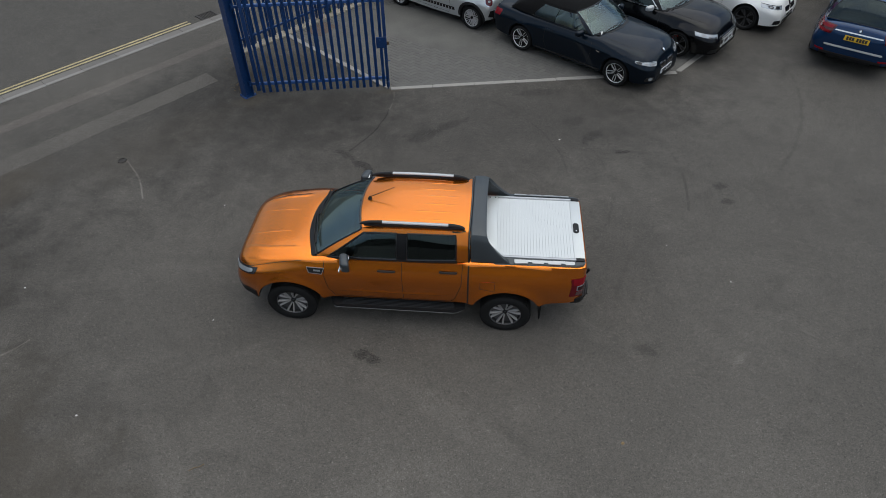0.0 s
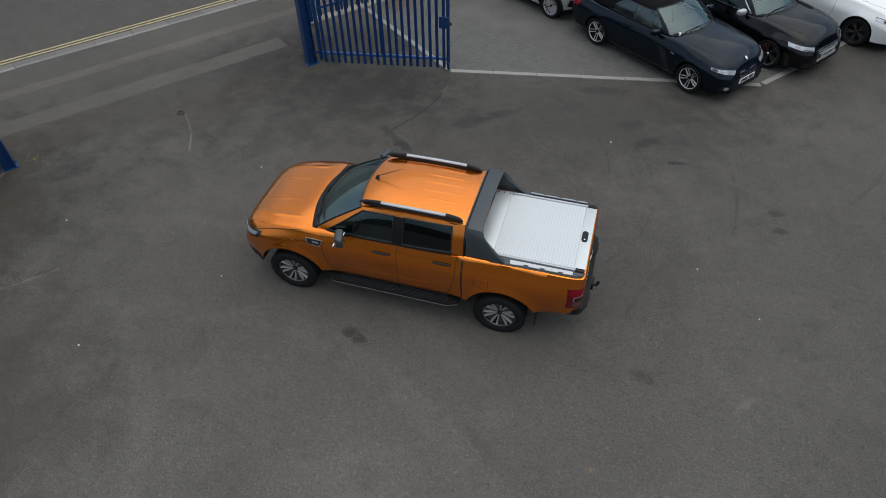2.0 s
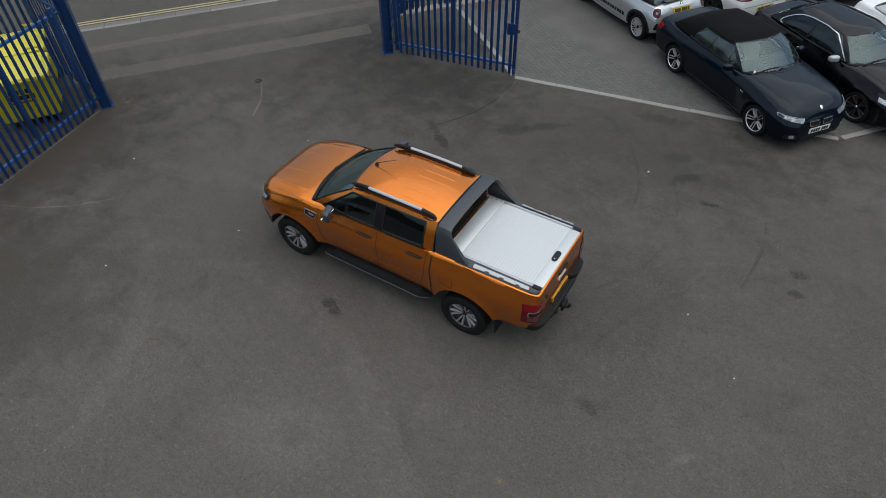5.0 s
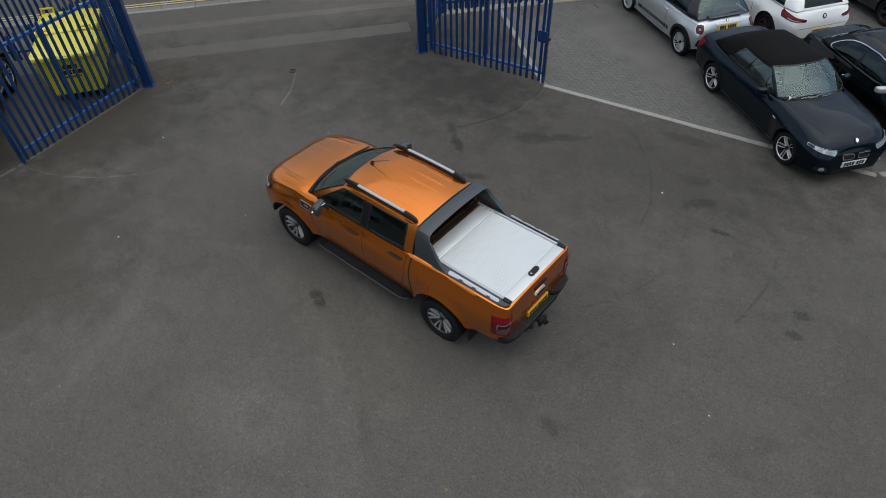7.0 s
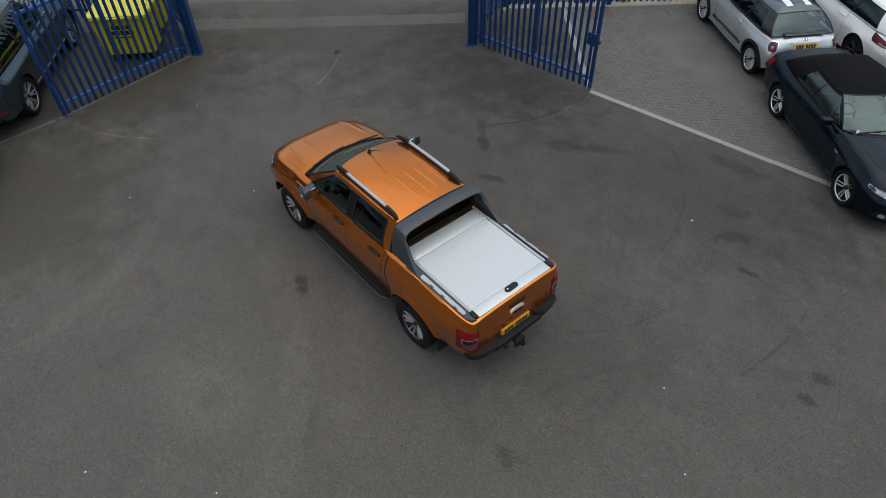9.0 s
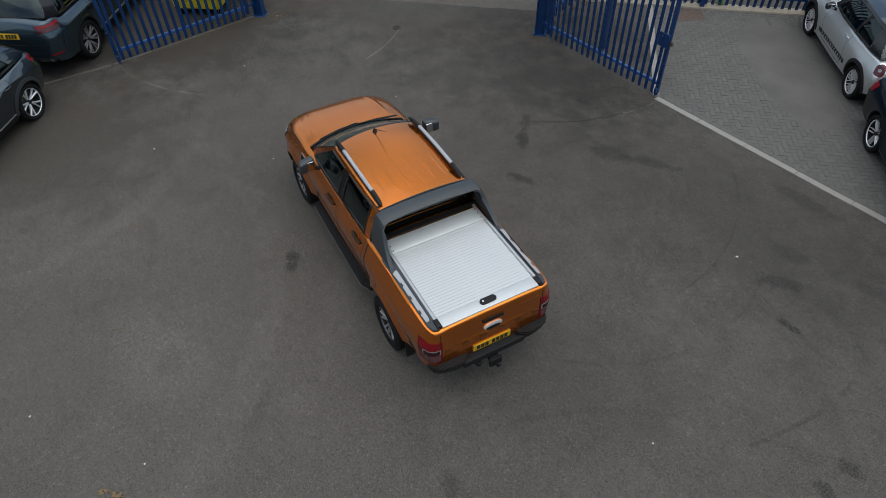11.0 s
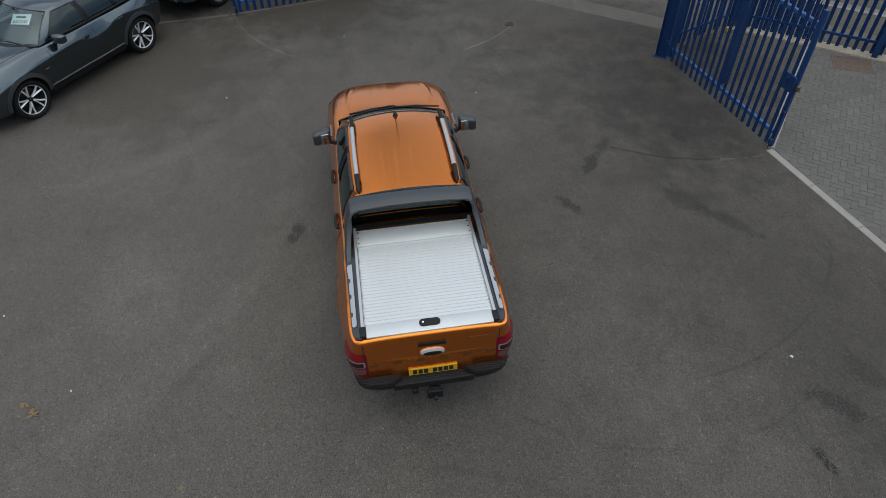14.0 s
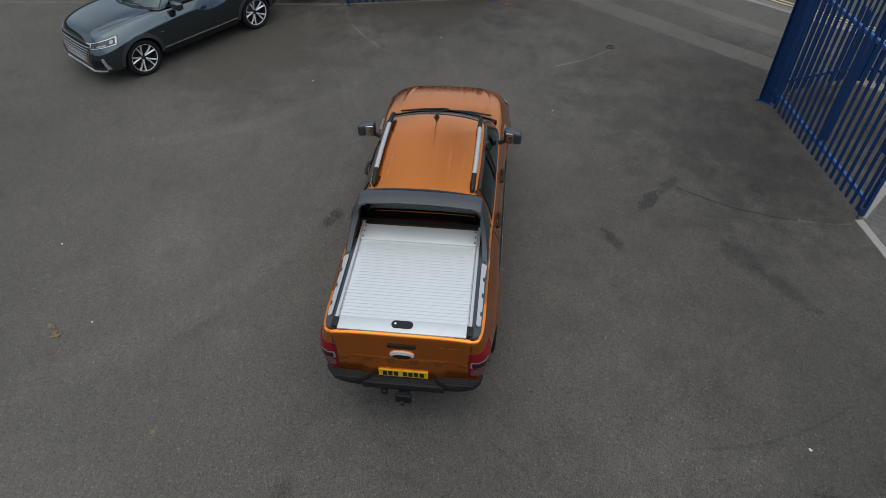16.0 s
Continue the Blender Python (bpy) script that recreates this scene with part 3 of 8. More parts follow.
def lower_shell(s):
    """The body below the windows, with its wheel arches; forward is +x, left is +y."""
    f = {k: spline(s[k]) for k in ("top", "sh", "wsh", "wmax", "zmax", "sill", "wbot")}
    xf, xr = s["xf"], s["xr"]
    arches = [(s["wb"] / 2, s["arch"]), (-s["wb"] / 2, s["arch"])]
    xs = set(np.round(np.linspace(xr, xf, s.get("n", 74)), 4))
    for e in (0.008, 0.02, 0.04, 0.07, 0.11, 0.16):
        xs |= {round(xf - e, 4), round(xr + e, 4)}
    for xw, r in arches:
        xs = {x for x in xs if abs(abs(x - xw) - r) > 0.02}
        xs |= {round(xw + r * math.cos(a), 4) for a in np.linspace(0, math.pi, 25)}
        xs |= {round(xw + r + 0.012, 4), round(xw - r - 0.012, 4)}
    xs = sorted(xs)
    cz = s["R"] + 0.02
    ns, nd = 16, 12
    half = []
    for x in xs:
        sill, sh, top = f["sill"](x), f["sh"](x), f["top"](x)
        zm = f["zmax"](x)
        wf = spline([(sill, f["wbot"](x)), (zm, f["wmax"](x)), (sh, f["wsh"](x))])
        if s.get("crisp"):
            wf = ridge(sill, f["wbot"](x), zm, f["wmax"](x), sh, f["wsh"](x), s["crisp"])
        bot = sill
        for xw, r in arches:
            if abs(x - xw) < r + 1e-5:
                bot = max(bot, cz + math.sqrt(max(r * r - (x - xw) ** 2, 0)))
        row = []
        for i in range(ns + 1):
            z = bot + (sh - bot) * (i / ns)
            if s.get("crisp") and bot < zm - 0.04:
                lows = [bot + (zm - 0.014 - bot) * k / 8 for k in range(9)]
                z = (lows + [zm, zm + 0.014] + [zm + 0.014 + (sh - zm - 0.014) * k / 6 for k in range(1, 7)])[i]
            w = wf(z)
            for xw, r in arches:
                if z > cz - 0.25:
                    d = math.hypot(x - xw, z - cz) - r
                    if -0.02 < d < 0.25:
                        w += s.get("flare", 0.018) * math.exp(-((d / s.get("flare_w", 0.055)) ** 2))
            row.append([x, w, z])
        ws = f["wsh"](x)
        p = s.get("crown", 3.0)
        for i in range(1, nd + 1):
            y = ws * (1 - i / nd)
            row.append([x, y, top - (top - sh) * (y / ws) ** p])
        # the ends lean back towards their top
        k = max(0.0, 1 - (xf - x) / 0.5) ** 2
        q = max(0.0, 1 - (x - xr) / 0.4) ** 2
        for pnt in row:
            u = (pnt[2] - sill) / max(top - sill, 0.01)
            pnt[0] += -k * s.get("lean_f", 0.10) * max(u - 0.35, 0) ** 1.5 + q * s.get("lean_r", 0.08) * max(u - 0.45, 0) ** 1.3
        half.append(row)
    bm = bmesh.new()
    ring = s["cut"]
    rows = [row + [[x, -y, z] for x, y, z in reversed(row[:-1])] for row in half]
    vs = [[bm.verts.new(p) for p in row] for row in rows]
    for a, b in zip(vs, vs[1:]):
        for j in range(len(a) - 1):
            c = (a[j].co + a[j + 1].co + b[j].co + b[j + 1].co) / 4
            if ring and ns <= j < len(a) - 1 - ns and ring[0] < c.x < ring[1] and abs(c.y) < ring[2]:
                continue
            bm.faces.new((a[j], a[j + 1], b[j + 1], b[j]))
    for loop, sign in ((vs[-1], 1), (vs[0], -1)):
        mid = sum((v.co for v in loop), Vector()) / len(loop)
        last = loop
        for k in (0.86, 0.6, 0.3):
            nxt = [bm.verts.new(mid.lerp(v.co, k) + Vector((sign * s.get("bow", 0.02) * (1 - k * k), 0, 0))) for v in loop]
            for j in range(len(loop)):
                q = (j + 1) % len(loop)
                bm.faces.new((last[j], last[q], nxt[q], nxt[j]) if sign > 0 else (last[q], last[j], nxt[j], nxt[q]))
            last = nxt
        bm.faces.new(last if sign > 0 else list(reversed(last)))
    bmesh.ops.recalc_face_normals(bm, faces=bm.faces)
    # liner: the folded lower edge, and the wheel wells
    lin = bmesh.new()
    for side in (1, -1):
        grid_faces(lin, [[(r[0][0], side * (r[0][1] - 0.002), r[0][2]) for r in half], [(r[0][0], side * (r[0][1] - 0.03), r[0][2] + 0.006) for r in half],
                         [(r[0][0], side * (r[0][1] - 0.34), r[0][2] + 0.01) for r in half]])
    zf = min(f["sill"](x) for x in (0, s["wb"] / 4))
    xa = s["wb"] / 2 - s["arch"]
    box(lin, -xa, xa, -f["wbot"](0) + 0.05, f["wbot"](0) - 0.05, zf - 0.02, zf + 0.02)
    box(lin, xa, xf - 0.25, -0.48, 0.48, zf - 0.02, zf + 0.3)
    box(lin, xr + 0.2, -xa, -0.48, 0.48, zf - 0.02, zf + 0.3)
    return bm, lin


def cabin_columns(g):
    """Pairs of places (on the belt, on the roof's edge) from the front's middle round to the rear's, and what lies between each two."""
    cols, tags = [], []
    n = 8
    for i in range(n + 1):
        t = i / n
        xb = g["ws_c"] - (g["ws_c"] - g["ws_s"]) * t**2.2
        xt = g["rf_c"] - (g["rf_c"] - g["rf_s"]) * t**2.2
        yb, yt = g["yb"](g["ws_s"]) * t, g["yr"](g["rf_s"]) * t
        zb = g["ws_zc"] + (g["zb"](g["ws_s"]) - g["ws_zc"]) * t**2
        zt = g["zr"](g["rf_s"]) + g.get("hd_f", 0.03) * (1 - t * t)
        cols.append((Vector((xb, yb, zb)), Vector((xt, yt, zt)), Vector((1, 0.25 * t, 0.35)).normalized()))
        if i < n:
            tags.append("screen")
    for tag, xb, xt in g["side"]:
        k = 6 if tag.startswith("win") else 2
        b0, t0 = cols[-1][0].x, cols[-1][1].x
        for i in range(1, k + 1):
            x1, x2 = b0 + (xb - b0) * i / k, t0 + (xt - t0) * i / k
            cols.append((Vector((x1, g["yb"](x1), g["zb"](x1))), Vector((x2, g["yr"](x2), g["zr"](x2))), Vector((0, 1, 0.15)).normalized()))
            tags.append(tag)
    xb0, xt0 = cols[-1][0].x, cols[-1][1].x
    yb0, yt0, zb0, zt0 = cols[-1][0].y, cols[-1][1].y, cols[-1][0].z, cols[-1][1].z
    for i in range(1, n + 1):
        t = 1 - i / n
        cols.append((Vector((g["rb_c"] + (xb0 - g["rb_c"]) * t**2.2, yb0 * t, g["rb_zc"] + (zb0 - g["rb_zc"]) * t**2)),
                     Vector((g["rr_c"] + (xt0 - g["rr_c"]) * t**2.2, yt0 * t, zt0 + g.get("hd_r", 0.03) * (1 - t * t))), Vector((-1, 0.25 * t, 0.35)).normalized()))
        tags.append("rear")
    return cols, tags


def cabin(s):
    g = dict(s["green"])
    for k in ("yb", "yr", "zb", "zr"):
        g[k] = spline(g[k])
    cols, tags = cabin_columns(g)
    vr = [0.0, 0.03, 0.07, 0.13, 0.28, 0.45, 0.62, 0.77, 0.88, 0.94, 0.975, 1.0]
    bulge = g.get("bulge", 0.03)
    shell, panes, solid = bmesh.new(), {}, {}
    full = bmesh.new()
    lo, hi = g.get("win_rows", (2, 8))

    def place(i, j, side):
        b, t, n = cols[i]
        v = vr[j]
        p = b.lerp(t, v) + n * (bulge * math.sin(math.pi * min(v, 1) ** 0.9))
        return Vector((p.x, p.y * side, p.z))

    for side in (1, -1):
        for i, tag in enumerate(tags):
            for j in range(len(vr) - 1):
                q = [place(i, j, side), place(i + 1, j, side), place(i + 1, j + 1, side), place(i, j + 1, side)]
                if side < 0:
                    q.reverse()
                if tag in ("screen", "rear"):
                    r0, r1 = g.get("rear_rows", (1, 10)) if tag == "rear" else (1, 10)
                    see = r0 <= j < r1 and not (tag == "rear" and i < len(tags) - 8 + g.get("rear_inset", 0))
                    key = tag
                else:
                    see = tag.startswith("win") and lo <= j < hi
                    key = tag + ("_l" if side > 0 else "_r")
                if see and not (tag == "rear" and g.get("no_rear")):
                    tgt = panes.setdefault(key, bmesh.new())
                elif tag in g.get("trim", ()) and lo - 1 <= j < hi + g.get("trim_up", 0) or (tag.startswith("win") and g.get("frame_trim")):
                    tgt = solid.setdefault("trim_%s_%d" % (tag, side), bmesh.new())
                elif tag.startswith("soft") or g.get("no_rear") and (tag == "rear" or tag.startswith("win") and j >= hi):
                    tgt = solid.setdefault("soft%d" % side, bmesh.new())
                else:
                    tgt = shell
                for b in (tgt, full):
                    b.faces.new([b.verts.new(p) for p in q])
    # the roof: from the roof's edge in to the middle line
    roof = bmesh.new()
    x0, x1 = cols[0][1].x, cols[-1][1].x
    rows = []
    ks = (0, 0.04, 0.1, 0.2, 0.35, 0.5, 0.65, 0.8, 0.92, 1.0)
    for k in ks:
        line = []
        for b, t, n in cols:
            run = g.get("run", 0.35)
            xm = min(max(t.x, x1 + run), x0 - run)
            e = 1 - (1 - k) ** g.get("flatness", 2.6)
            line.append(Vector((t.x + (xm - t.x) * k, t.y * (1 - k), t.z + (g["roof_z"] - t.z) * e)))
        rows.append(line)
    for side in (1, -1):
        for a, b in zip(rows, rows[1:]):
            for j in range(len(a) - 1):
                q = [Vector((p.x, p.y * side, p.z)) for p in (a[j], a[j + 1], b[j + 1], b[j])]
                if side < 0:
                    q.reverse()
                if len({tuple(round(c, 4) for c in p) for p in q}) < 3:
                    continue
                for t in (roof, full):
                    t.faces.new([t.verts.new(p) for p in q])
    for b in [shell, roof, full, *panes.values(), *solid.values()]:
        bmesh.ops.remove_doubles(b, verts=b.verts, dist=0.0008)
        bmesh.ops.dissolve_degenerate(b, edges=b.edges, dist=0.0005)
        bmesh.ops.recalc_face_normals(b, faces=b.faces)
    return shell, roof, panes, solid, full


def boundary_loops(bm):
    """The outline of an open sheet, as closed runs of places."""
    left = {e for e in bm.edges if len(e.link_faces) == 1}
    out = []
    while left:
        e = left.pop()
        run = [e.verts[0], e.verts[1]]
        while True:
            nxt = next((x for x in run[-1].link_edges if x in left), None)
            if nxt is None:
                break
            left.discard(nxt)
            run.append(nxt.other_vert(run[-1]))
        out.append([v.co.copy() for v in run])
    return out


AXES = {"y": (Vector((0, 1, 0)), lambda a, b: Vector((a, 0, b))), "-y": (Vector((0, -1, 0)), lambda a, b: Vector((a, 0, b))), "z": (Vector((0, 0, 1)), lambda a, b: Vector((a, b, 0))),
        "x": (Vector((1, 0, 0)), lambda a, b: Vector((0, a, b))), "-x": (Vector((-1, 0, 0)), lambda a, b: Vector((0, a, b)))}


def axis_of(axis):
    """One of the six named axes, or a level direction in degrees, along which a is measured to its left."""
    if isinstance(axis, str):
        return AXES[axis]
    d = Vector((math.cos(radians(axis)), math.sin(radians(axis)), 0))
    t = Vector((-d.y, d.x, 0))
    return d, lambda a, b: t * a + Vector((0, 0, b))


def onto(car, axis, a, b):
    """The place and normal of the car's skin that is met along the axis at (a, b)."""
    d, mk = axis_of(axis)
    p = mk(a, b)
    hit, n, _, _ = car.tree.ray_cast(p + d * 6, -d)
    if hit is None:
        hit, n, _, _ = car.tree.find_nearest(p + d * (2.2 if "x" in str(axis) else 0.85 if isinstance(axis, str) else 2.0))
    if n.dot(d) < 0:
        n = -n
    return hit, n


def seam(car, name, axis, pts, width=0.007, mat=None, off=0.0012, closed=False, parent=None, label=""):
    """A thin line laid on the skin through the points."""
    if closed:
        pts = list(pts) + [pts[0]]
    fine = []
    for (a0, b0), (a1, b1) in zip(pts, pts[1:]):
        n = max(2, int(math.hypot(a1 - a0, b1 - b0) / 0.035))
        fine += [(a0 + (a1 - a0) * i / n, b0 + (b1 - b0) * i / n) for i in range(n)]
    fine.append(pts[-1])
    got = [onto(car, axis, a, b) for a, b in fine]
    bm = bmesh.new()
    rows = []
    for i, (p, n) in enumerate(got):
        d = (got[min(i + 1, len(got) - 1)][0] - got[max(i - 1, 0)][0])
        side = n.cross(d).normalized() * (width / 2)
        rows.append([p - side - n * 0.002, p - side + n * off, p + side + n * off, p + side - n * 0.002])
    grid_faces(bm, rows)
    return part(name, bm, mat or M_SEAM, parent or car.root, label)


def crease(car, name, axis, pts, width, height, mat):
    """A soft pressed ridge in the skin, fading out at both ends."""
    fine = []
    for (a0, b0), (a1, b1) in zip(pts, pts[1:]):
        n = max(2, int(math.hypot(a1 - a0, b1 - b0) / 0.03))
        fine += [(a0 + (a1 - a0) * i / n, b0 + (b1 - b0) * i / n) for i in range(n)]
    fine.append(pts[-1])
    got = [onto(car, axis, a, b) for a, b in fine]
    bm = bmesh.new()
    rows = []
    last = len(got) - 1
    for i, (p, n) in enumerate(got):
        d = got[min(i + 1, last)][0] - got[max(i - 1, 0)][0]
        side = n.cross(d).normalized()
        fade = min(1.0, 5 * i / last, 5 * (last - i) / last)
        row = []
        for k in range(-4, 5):
            h = height * fade * math.cos(k / 4 * math.pi / 2) ** 2 - (0.0012 if abs(k) == 4 else 0.0)
            row.append(p + side * (width / 2 * k / 4) + n * h)
        rows.append(row)
    grid_faces(bm, rows)
    bmesh.ops.recalc_face_normals(bm, faces=bm.faces)
    return part(name, bm, mat, car.root, "", None, 89)


def patch(car, name, axis, quad, mat, off=0.006, thick=0.02, nu=12, nv=6, round_=0.0, parent=None, label="", dome=0.0):
    """A plate that follows the skin inside four corners, raised by off, with its edge turned back by thick."""
    rows = []
    for j in range(nv + 1):
        row = []
        for i in range(nu + 1):
            u, v = 2 * i / nu - 1, 2 * j / nv - 1
            uu = u * math.sqrt(1 - round_ * v * v / 2)
            vv = v * math.sqrt(1 - round_ * u * u / 2)
            w = [(1 - uu) * (1 - vv) / 4, (1 + uu) * (1 - vv) / 4, (1 + uu) * (1 + vv) / 4, (1 - uu) * (1 + vv) / 4]
            pa = sum(w[k] * quad[k][0] for k in range(4))
            pb = sum(w[k] * quad[k][1] for k in range(4))
            p, n = onto(car, axis, pa, pb)
            row.append((p, n, off + dome * (1 - u * u) * (1 - v * v)))
        rows.append(row)
    bm = bmesh.new()
    vs = [[bm.verts.new(p + n * o) for p, n, o in row] for row in rows]
    for a, b in zip(vs, vs[1:]):
        for i in range(nu):
            bm.faces.new((a[i], a[i + 1], b[i + 1], b[i]))
    edge = [(0, i) for i in range(nu)] + [(j, nu) for j in range(nv)] + [(nv, i) for i in range(nu, 0, -1)] + [(j, 0) for j in range(nv, 0, -1)]
    back = [bm.verts.new(rows[j][i][0] - rows[j][i][1] * (thick - off)) for j, i in edge]
    for k in range(len(edge)):
        q = (k + 1) % len(edge)
        bm.faces.new((vs[edge[k][0]][edge[k][1]], back[k], back[q], vs[edge[q][0]][edge[q][1]]))
    bmesh.ops.recalc_face_normals(bm, faces=bm.faces)
    return part(name, bm, mat, parent or car.root, label)


def corner_patch(car, name, angle, ends, z, mat, mirror=False, **kw):
    """A patch round a corner of the body: ends are its outer and inner (x, y); z the four heights, outer and inner below, inner and outer above."""
    if mirror:
        angle, ends = -angle, [(x, -y) for x, y in ends]
    t = (-math.sin(radians(angle)), math.cos(radians(angle)))
    a = [x * t[0] + y * t[1] for x, y in ends]
    return patch(car, name, angle, [(a[0], z[0]), (a[1], z[1]), (a[1], z[2]), (a[0], z[3])], mat, **kw)


def road_wheel(parent, x, y, R, rim, width, style, out, name="wheel"):
    """Wheel: brake and hub, with the tyre and the rim as its parts. out: +1 where the face looks to +y."""
    m = pose(x, y, R, 0, 0, 0 if out > 0 else 180) @ pose(0, 0, 0, 0, style.get("spin", 13), 0)
    hw = width / 2
    bm = bmesh.new()
    lathe(bm, [(0.001, -0.03), (rim * 0.72, -0.03), (rim * 0.74, -0.05), (rim * 0.74, -0.07), (0.001, -0.07)], 36)
    wheel = part(name, bm, M_DISC, parent, "", m)
    if style.get("caliper"):
        bm = bmesh.new()
        for k in range(7):
            a = radians(20 + 9 * k)
            box(bm, rim * 0.58, rim * 0.84, -0.055, -0.005, -0.03, 0.03, 0.006, Matrix.Rotation(-a, 4, "Y"), 1)
        part("brake_caliper", bm, M_CALIPER, wheel, "red brake caliper")
    bm = bmesh.new()
    t = R - rim
    lathe(bm, [(rim - 0.012, hw - 0.035), (rim + 0.004, hw - 0.012), (rim + 0.3 * t, hw), (rim + 0.62 * t, hw - 0.002), (rim + 0.84 * t, hw - 0.016), (rim + 0.95 * t, hw - 0.034), (R, hw - 0.062), (R, 0.012), (R - 0.008, 0.01),
               (R - 0.008, -0.01), (R, -0.012), (R, -hw + 0.06), (rim + 0.9 * t, -hw + 0.02), (rim + 0.5 * t, -hw), (rim, -hw + 0.015)], 56)
    if style.get("lugs"):
        for k in range(44):
            a = 2 * math.pi * k / 44
            for sy in (hw - 0.05, 0.0, -hw + 0.05):
                box(bm, R - 0.012, R + 0.004, sy - 0.026, sy + 0.026, -0.019, 0.019, 0, Matrix.Rotation(a + (0.07 if sy else 0), 4, "Y"))
    else:
        for k in range(60):
            box(bm, R - 0.012, R + 0.002, -hw + 0.045, hw - 0.05, -0.0105, 0.0105, 0, Matrix.Rotation(2 * math.pi * k / 60, 4, "Y"))
    part("tyre", bm, M_RUBBER, wheel, "black rubber tyre")
    face = hw - 0.03
    bm = bmesh.new()
    lathe(bm, [(rim - 0.002, face - 0.004), (rim - 0.004, face + 0.004), (rim - 0.012, face + 0.006), (rim - 0.018, face - 0.004), (rim - 0.019, face - 0.012)], 56)
    part("rim", bm, style.get("lip", style["mat"]), wheel, style.get("label", ""))
    # the rim's inside is coloured near black for the shade between the spokes
    bm = bmesh.new()
    lathe(bm, [(rim - 0.0185, face - 0.010), (rim - 0.026, face - 0.040), (rim - 0.05, -hw + 0.03), (rim - 0.02, -hw + 0.02)], 40)
    part("barrel", bm, M_WELL, wheel, "inside of the rim, blackened for its shade")
    dark = bmesh.new()
    bm = bmesh.new()
    n = style["n"]
    for k in range(n):
        for sgn in ((-1, 1) if style.get("pair") else (0,)):
            d0, d1 = style.get("pair", (0, 0))
            rows = []
            for r in np.linspace(0.045, rim - 0.016, 7):
                u = (r - 0.045) / (rim - 0.061)
                a = 2 * math.pi * k / n + sgn * (d0 + (d1 - d0) * u)
                w = style["w"][0] + (style["w"][1] - style["w"][0]) * u
                yy = face - style.get("dish", 0.035) * max(0.0, 1 - u) ** 1.5 - 0.004
                ca, sa = math.cos(a), math.sin(a)
                ring = []
                section = ((-w * 0.5, -0.035), (-w * 0.5, -0.006), (-w * 0.34, 0.0), (w * 0.34, 0.0), (w * 0.5, -0.006), (w * 0.5, -0.035))
                if style.get("ridged"):
                    section = ((-w * 0.5, -0.035), (-w * 0.5, -0.012), (-w * 0.04 * sgn, -0.002), (w * 0.16 * sgn, 0.002), (w * 0.5, -0.010), (w * 0.5, -0.035))
                for du, dy in section:
                    ring.append((r * ca - du * sa, yy + dy, r * sa + du * ca))
                rows.append(ring)
            vs = grid_faces(bm, rows, True)
            bm.faces.new(vs[-1])
    part("spokes", bm, style["mat"], wheel)
    if style.get("under"):
        for k in range(n):
            a = 2 * math.pi * (k + 0.5) / n
            rows = []
            for r in np.linspace(0.05, rim - 0.02, 4):
                w = 0.03 + 0.05 * r / rim
                ca, sa = math.cos(a), math.sin(a)
                rows.append([(r * ca - du * sa, face - 0.05 + dy, r * sa + du * ca) for du, dy in ((-w, -0.02), (-w * 0.8, 0), (w * 0.8, 0), (w, -0.02))])
            grid_faces(dark, rows, True)
        part("inner_spokes", dark, M_ALLOY_DARK, wheel, "dark painted pocket of the rim")
    else:
        dark.free()
    bm = bmesh.new()
    hub = style.get("dish", 0.035)
    lathe(bm, [(0.001, face - hub + 0.012), (0.026, face - hub + 0.012), (0.034, face - hub + 0.004), (0.036, face - hub - 0.03)], 20)
    part("centre_cap", bm, style.get("cap", M_GLOSSBLACK), wheel)
    return wheel


def car_seat(parent, x, y, z, mat, wide=0.5, name="seat"):
    """A seat with its cushion, and backrest and headrest as its parts."""
    bm = bmesh.new()
    box(bm, x - 0.25, x + 0.27, y - wide / 2, y + wide / 2, z, z + 0.16, 0.05, None, 3)
    seat = part(name, bm, mat, parent)
    bm = bmesh.new()
    box(bm, -0.07, 0.07, -wide / 2, wide / 2, 0, 0.58, 0.05, pose(x - 0.24, y, z + 0.08, 0, -16, 0), 3)
    part("backrest", bm, mat, seat)
    bm = bmesh.new()
    for dy in ((0,) if wide < 0.8 else (-wide * 0.27, wide * 0.27)):
        box(bm, -0.045, 0.045, -0.13, 0.13, 0, 0.17, 0.04, pose(x - 0.40, y + dy, z + 0.68, 0, -10, 0), 3)
    part("headrest", bm, mat, seat)


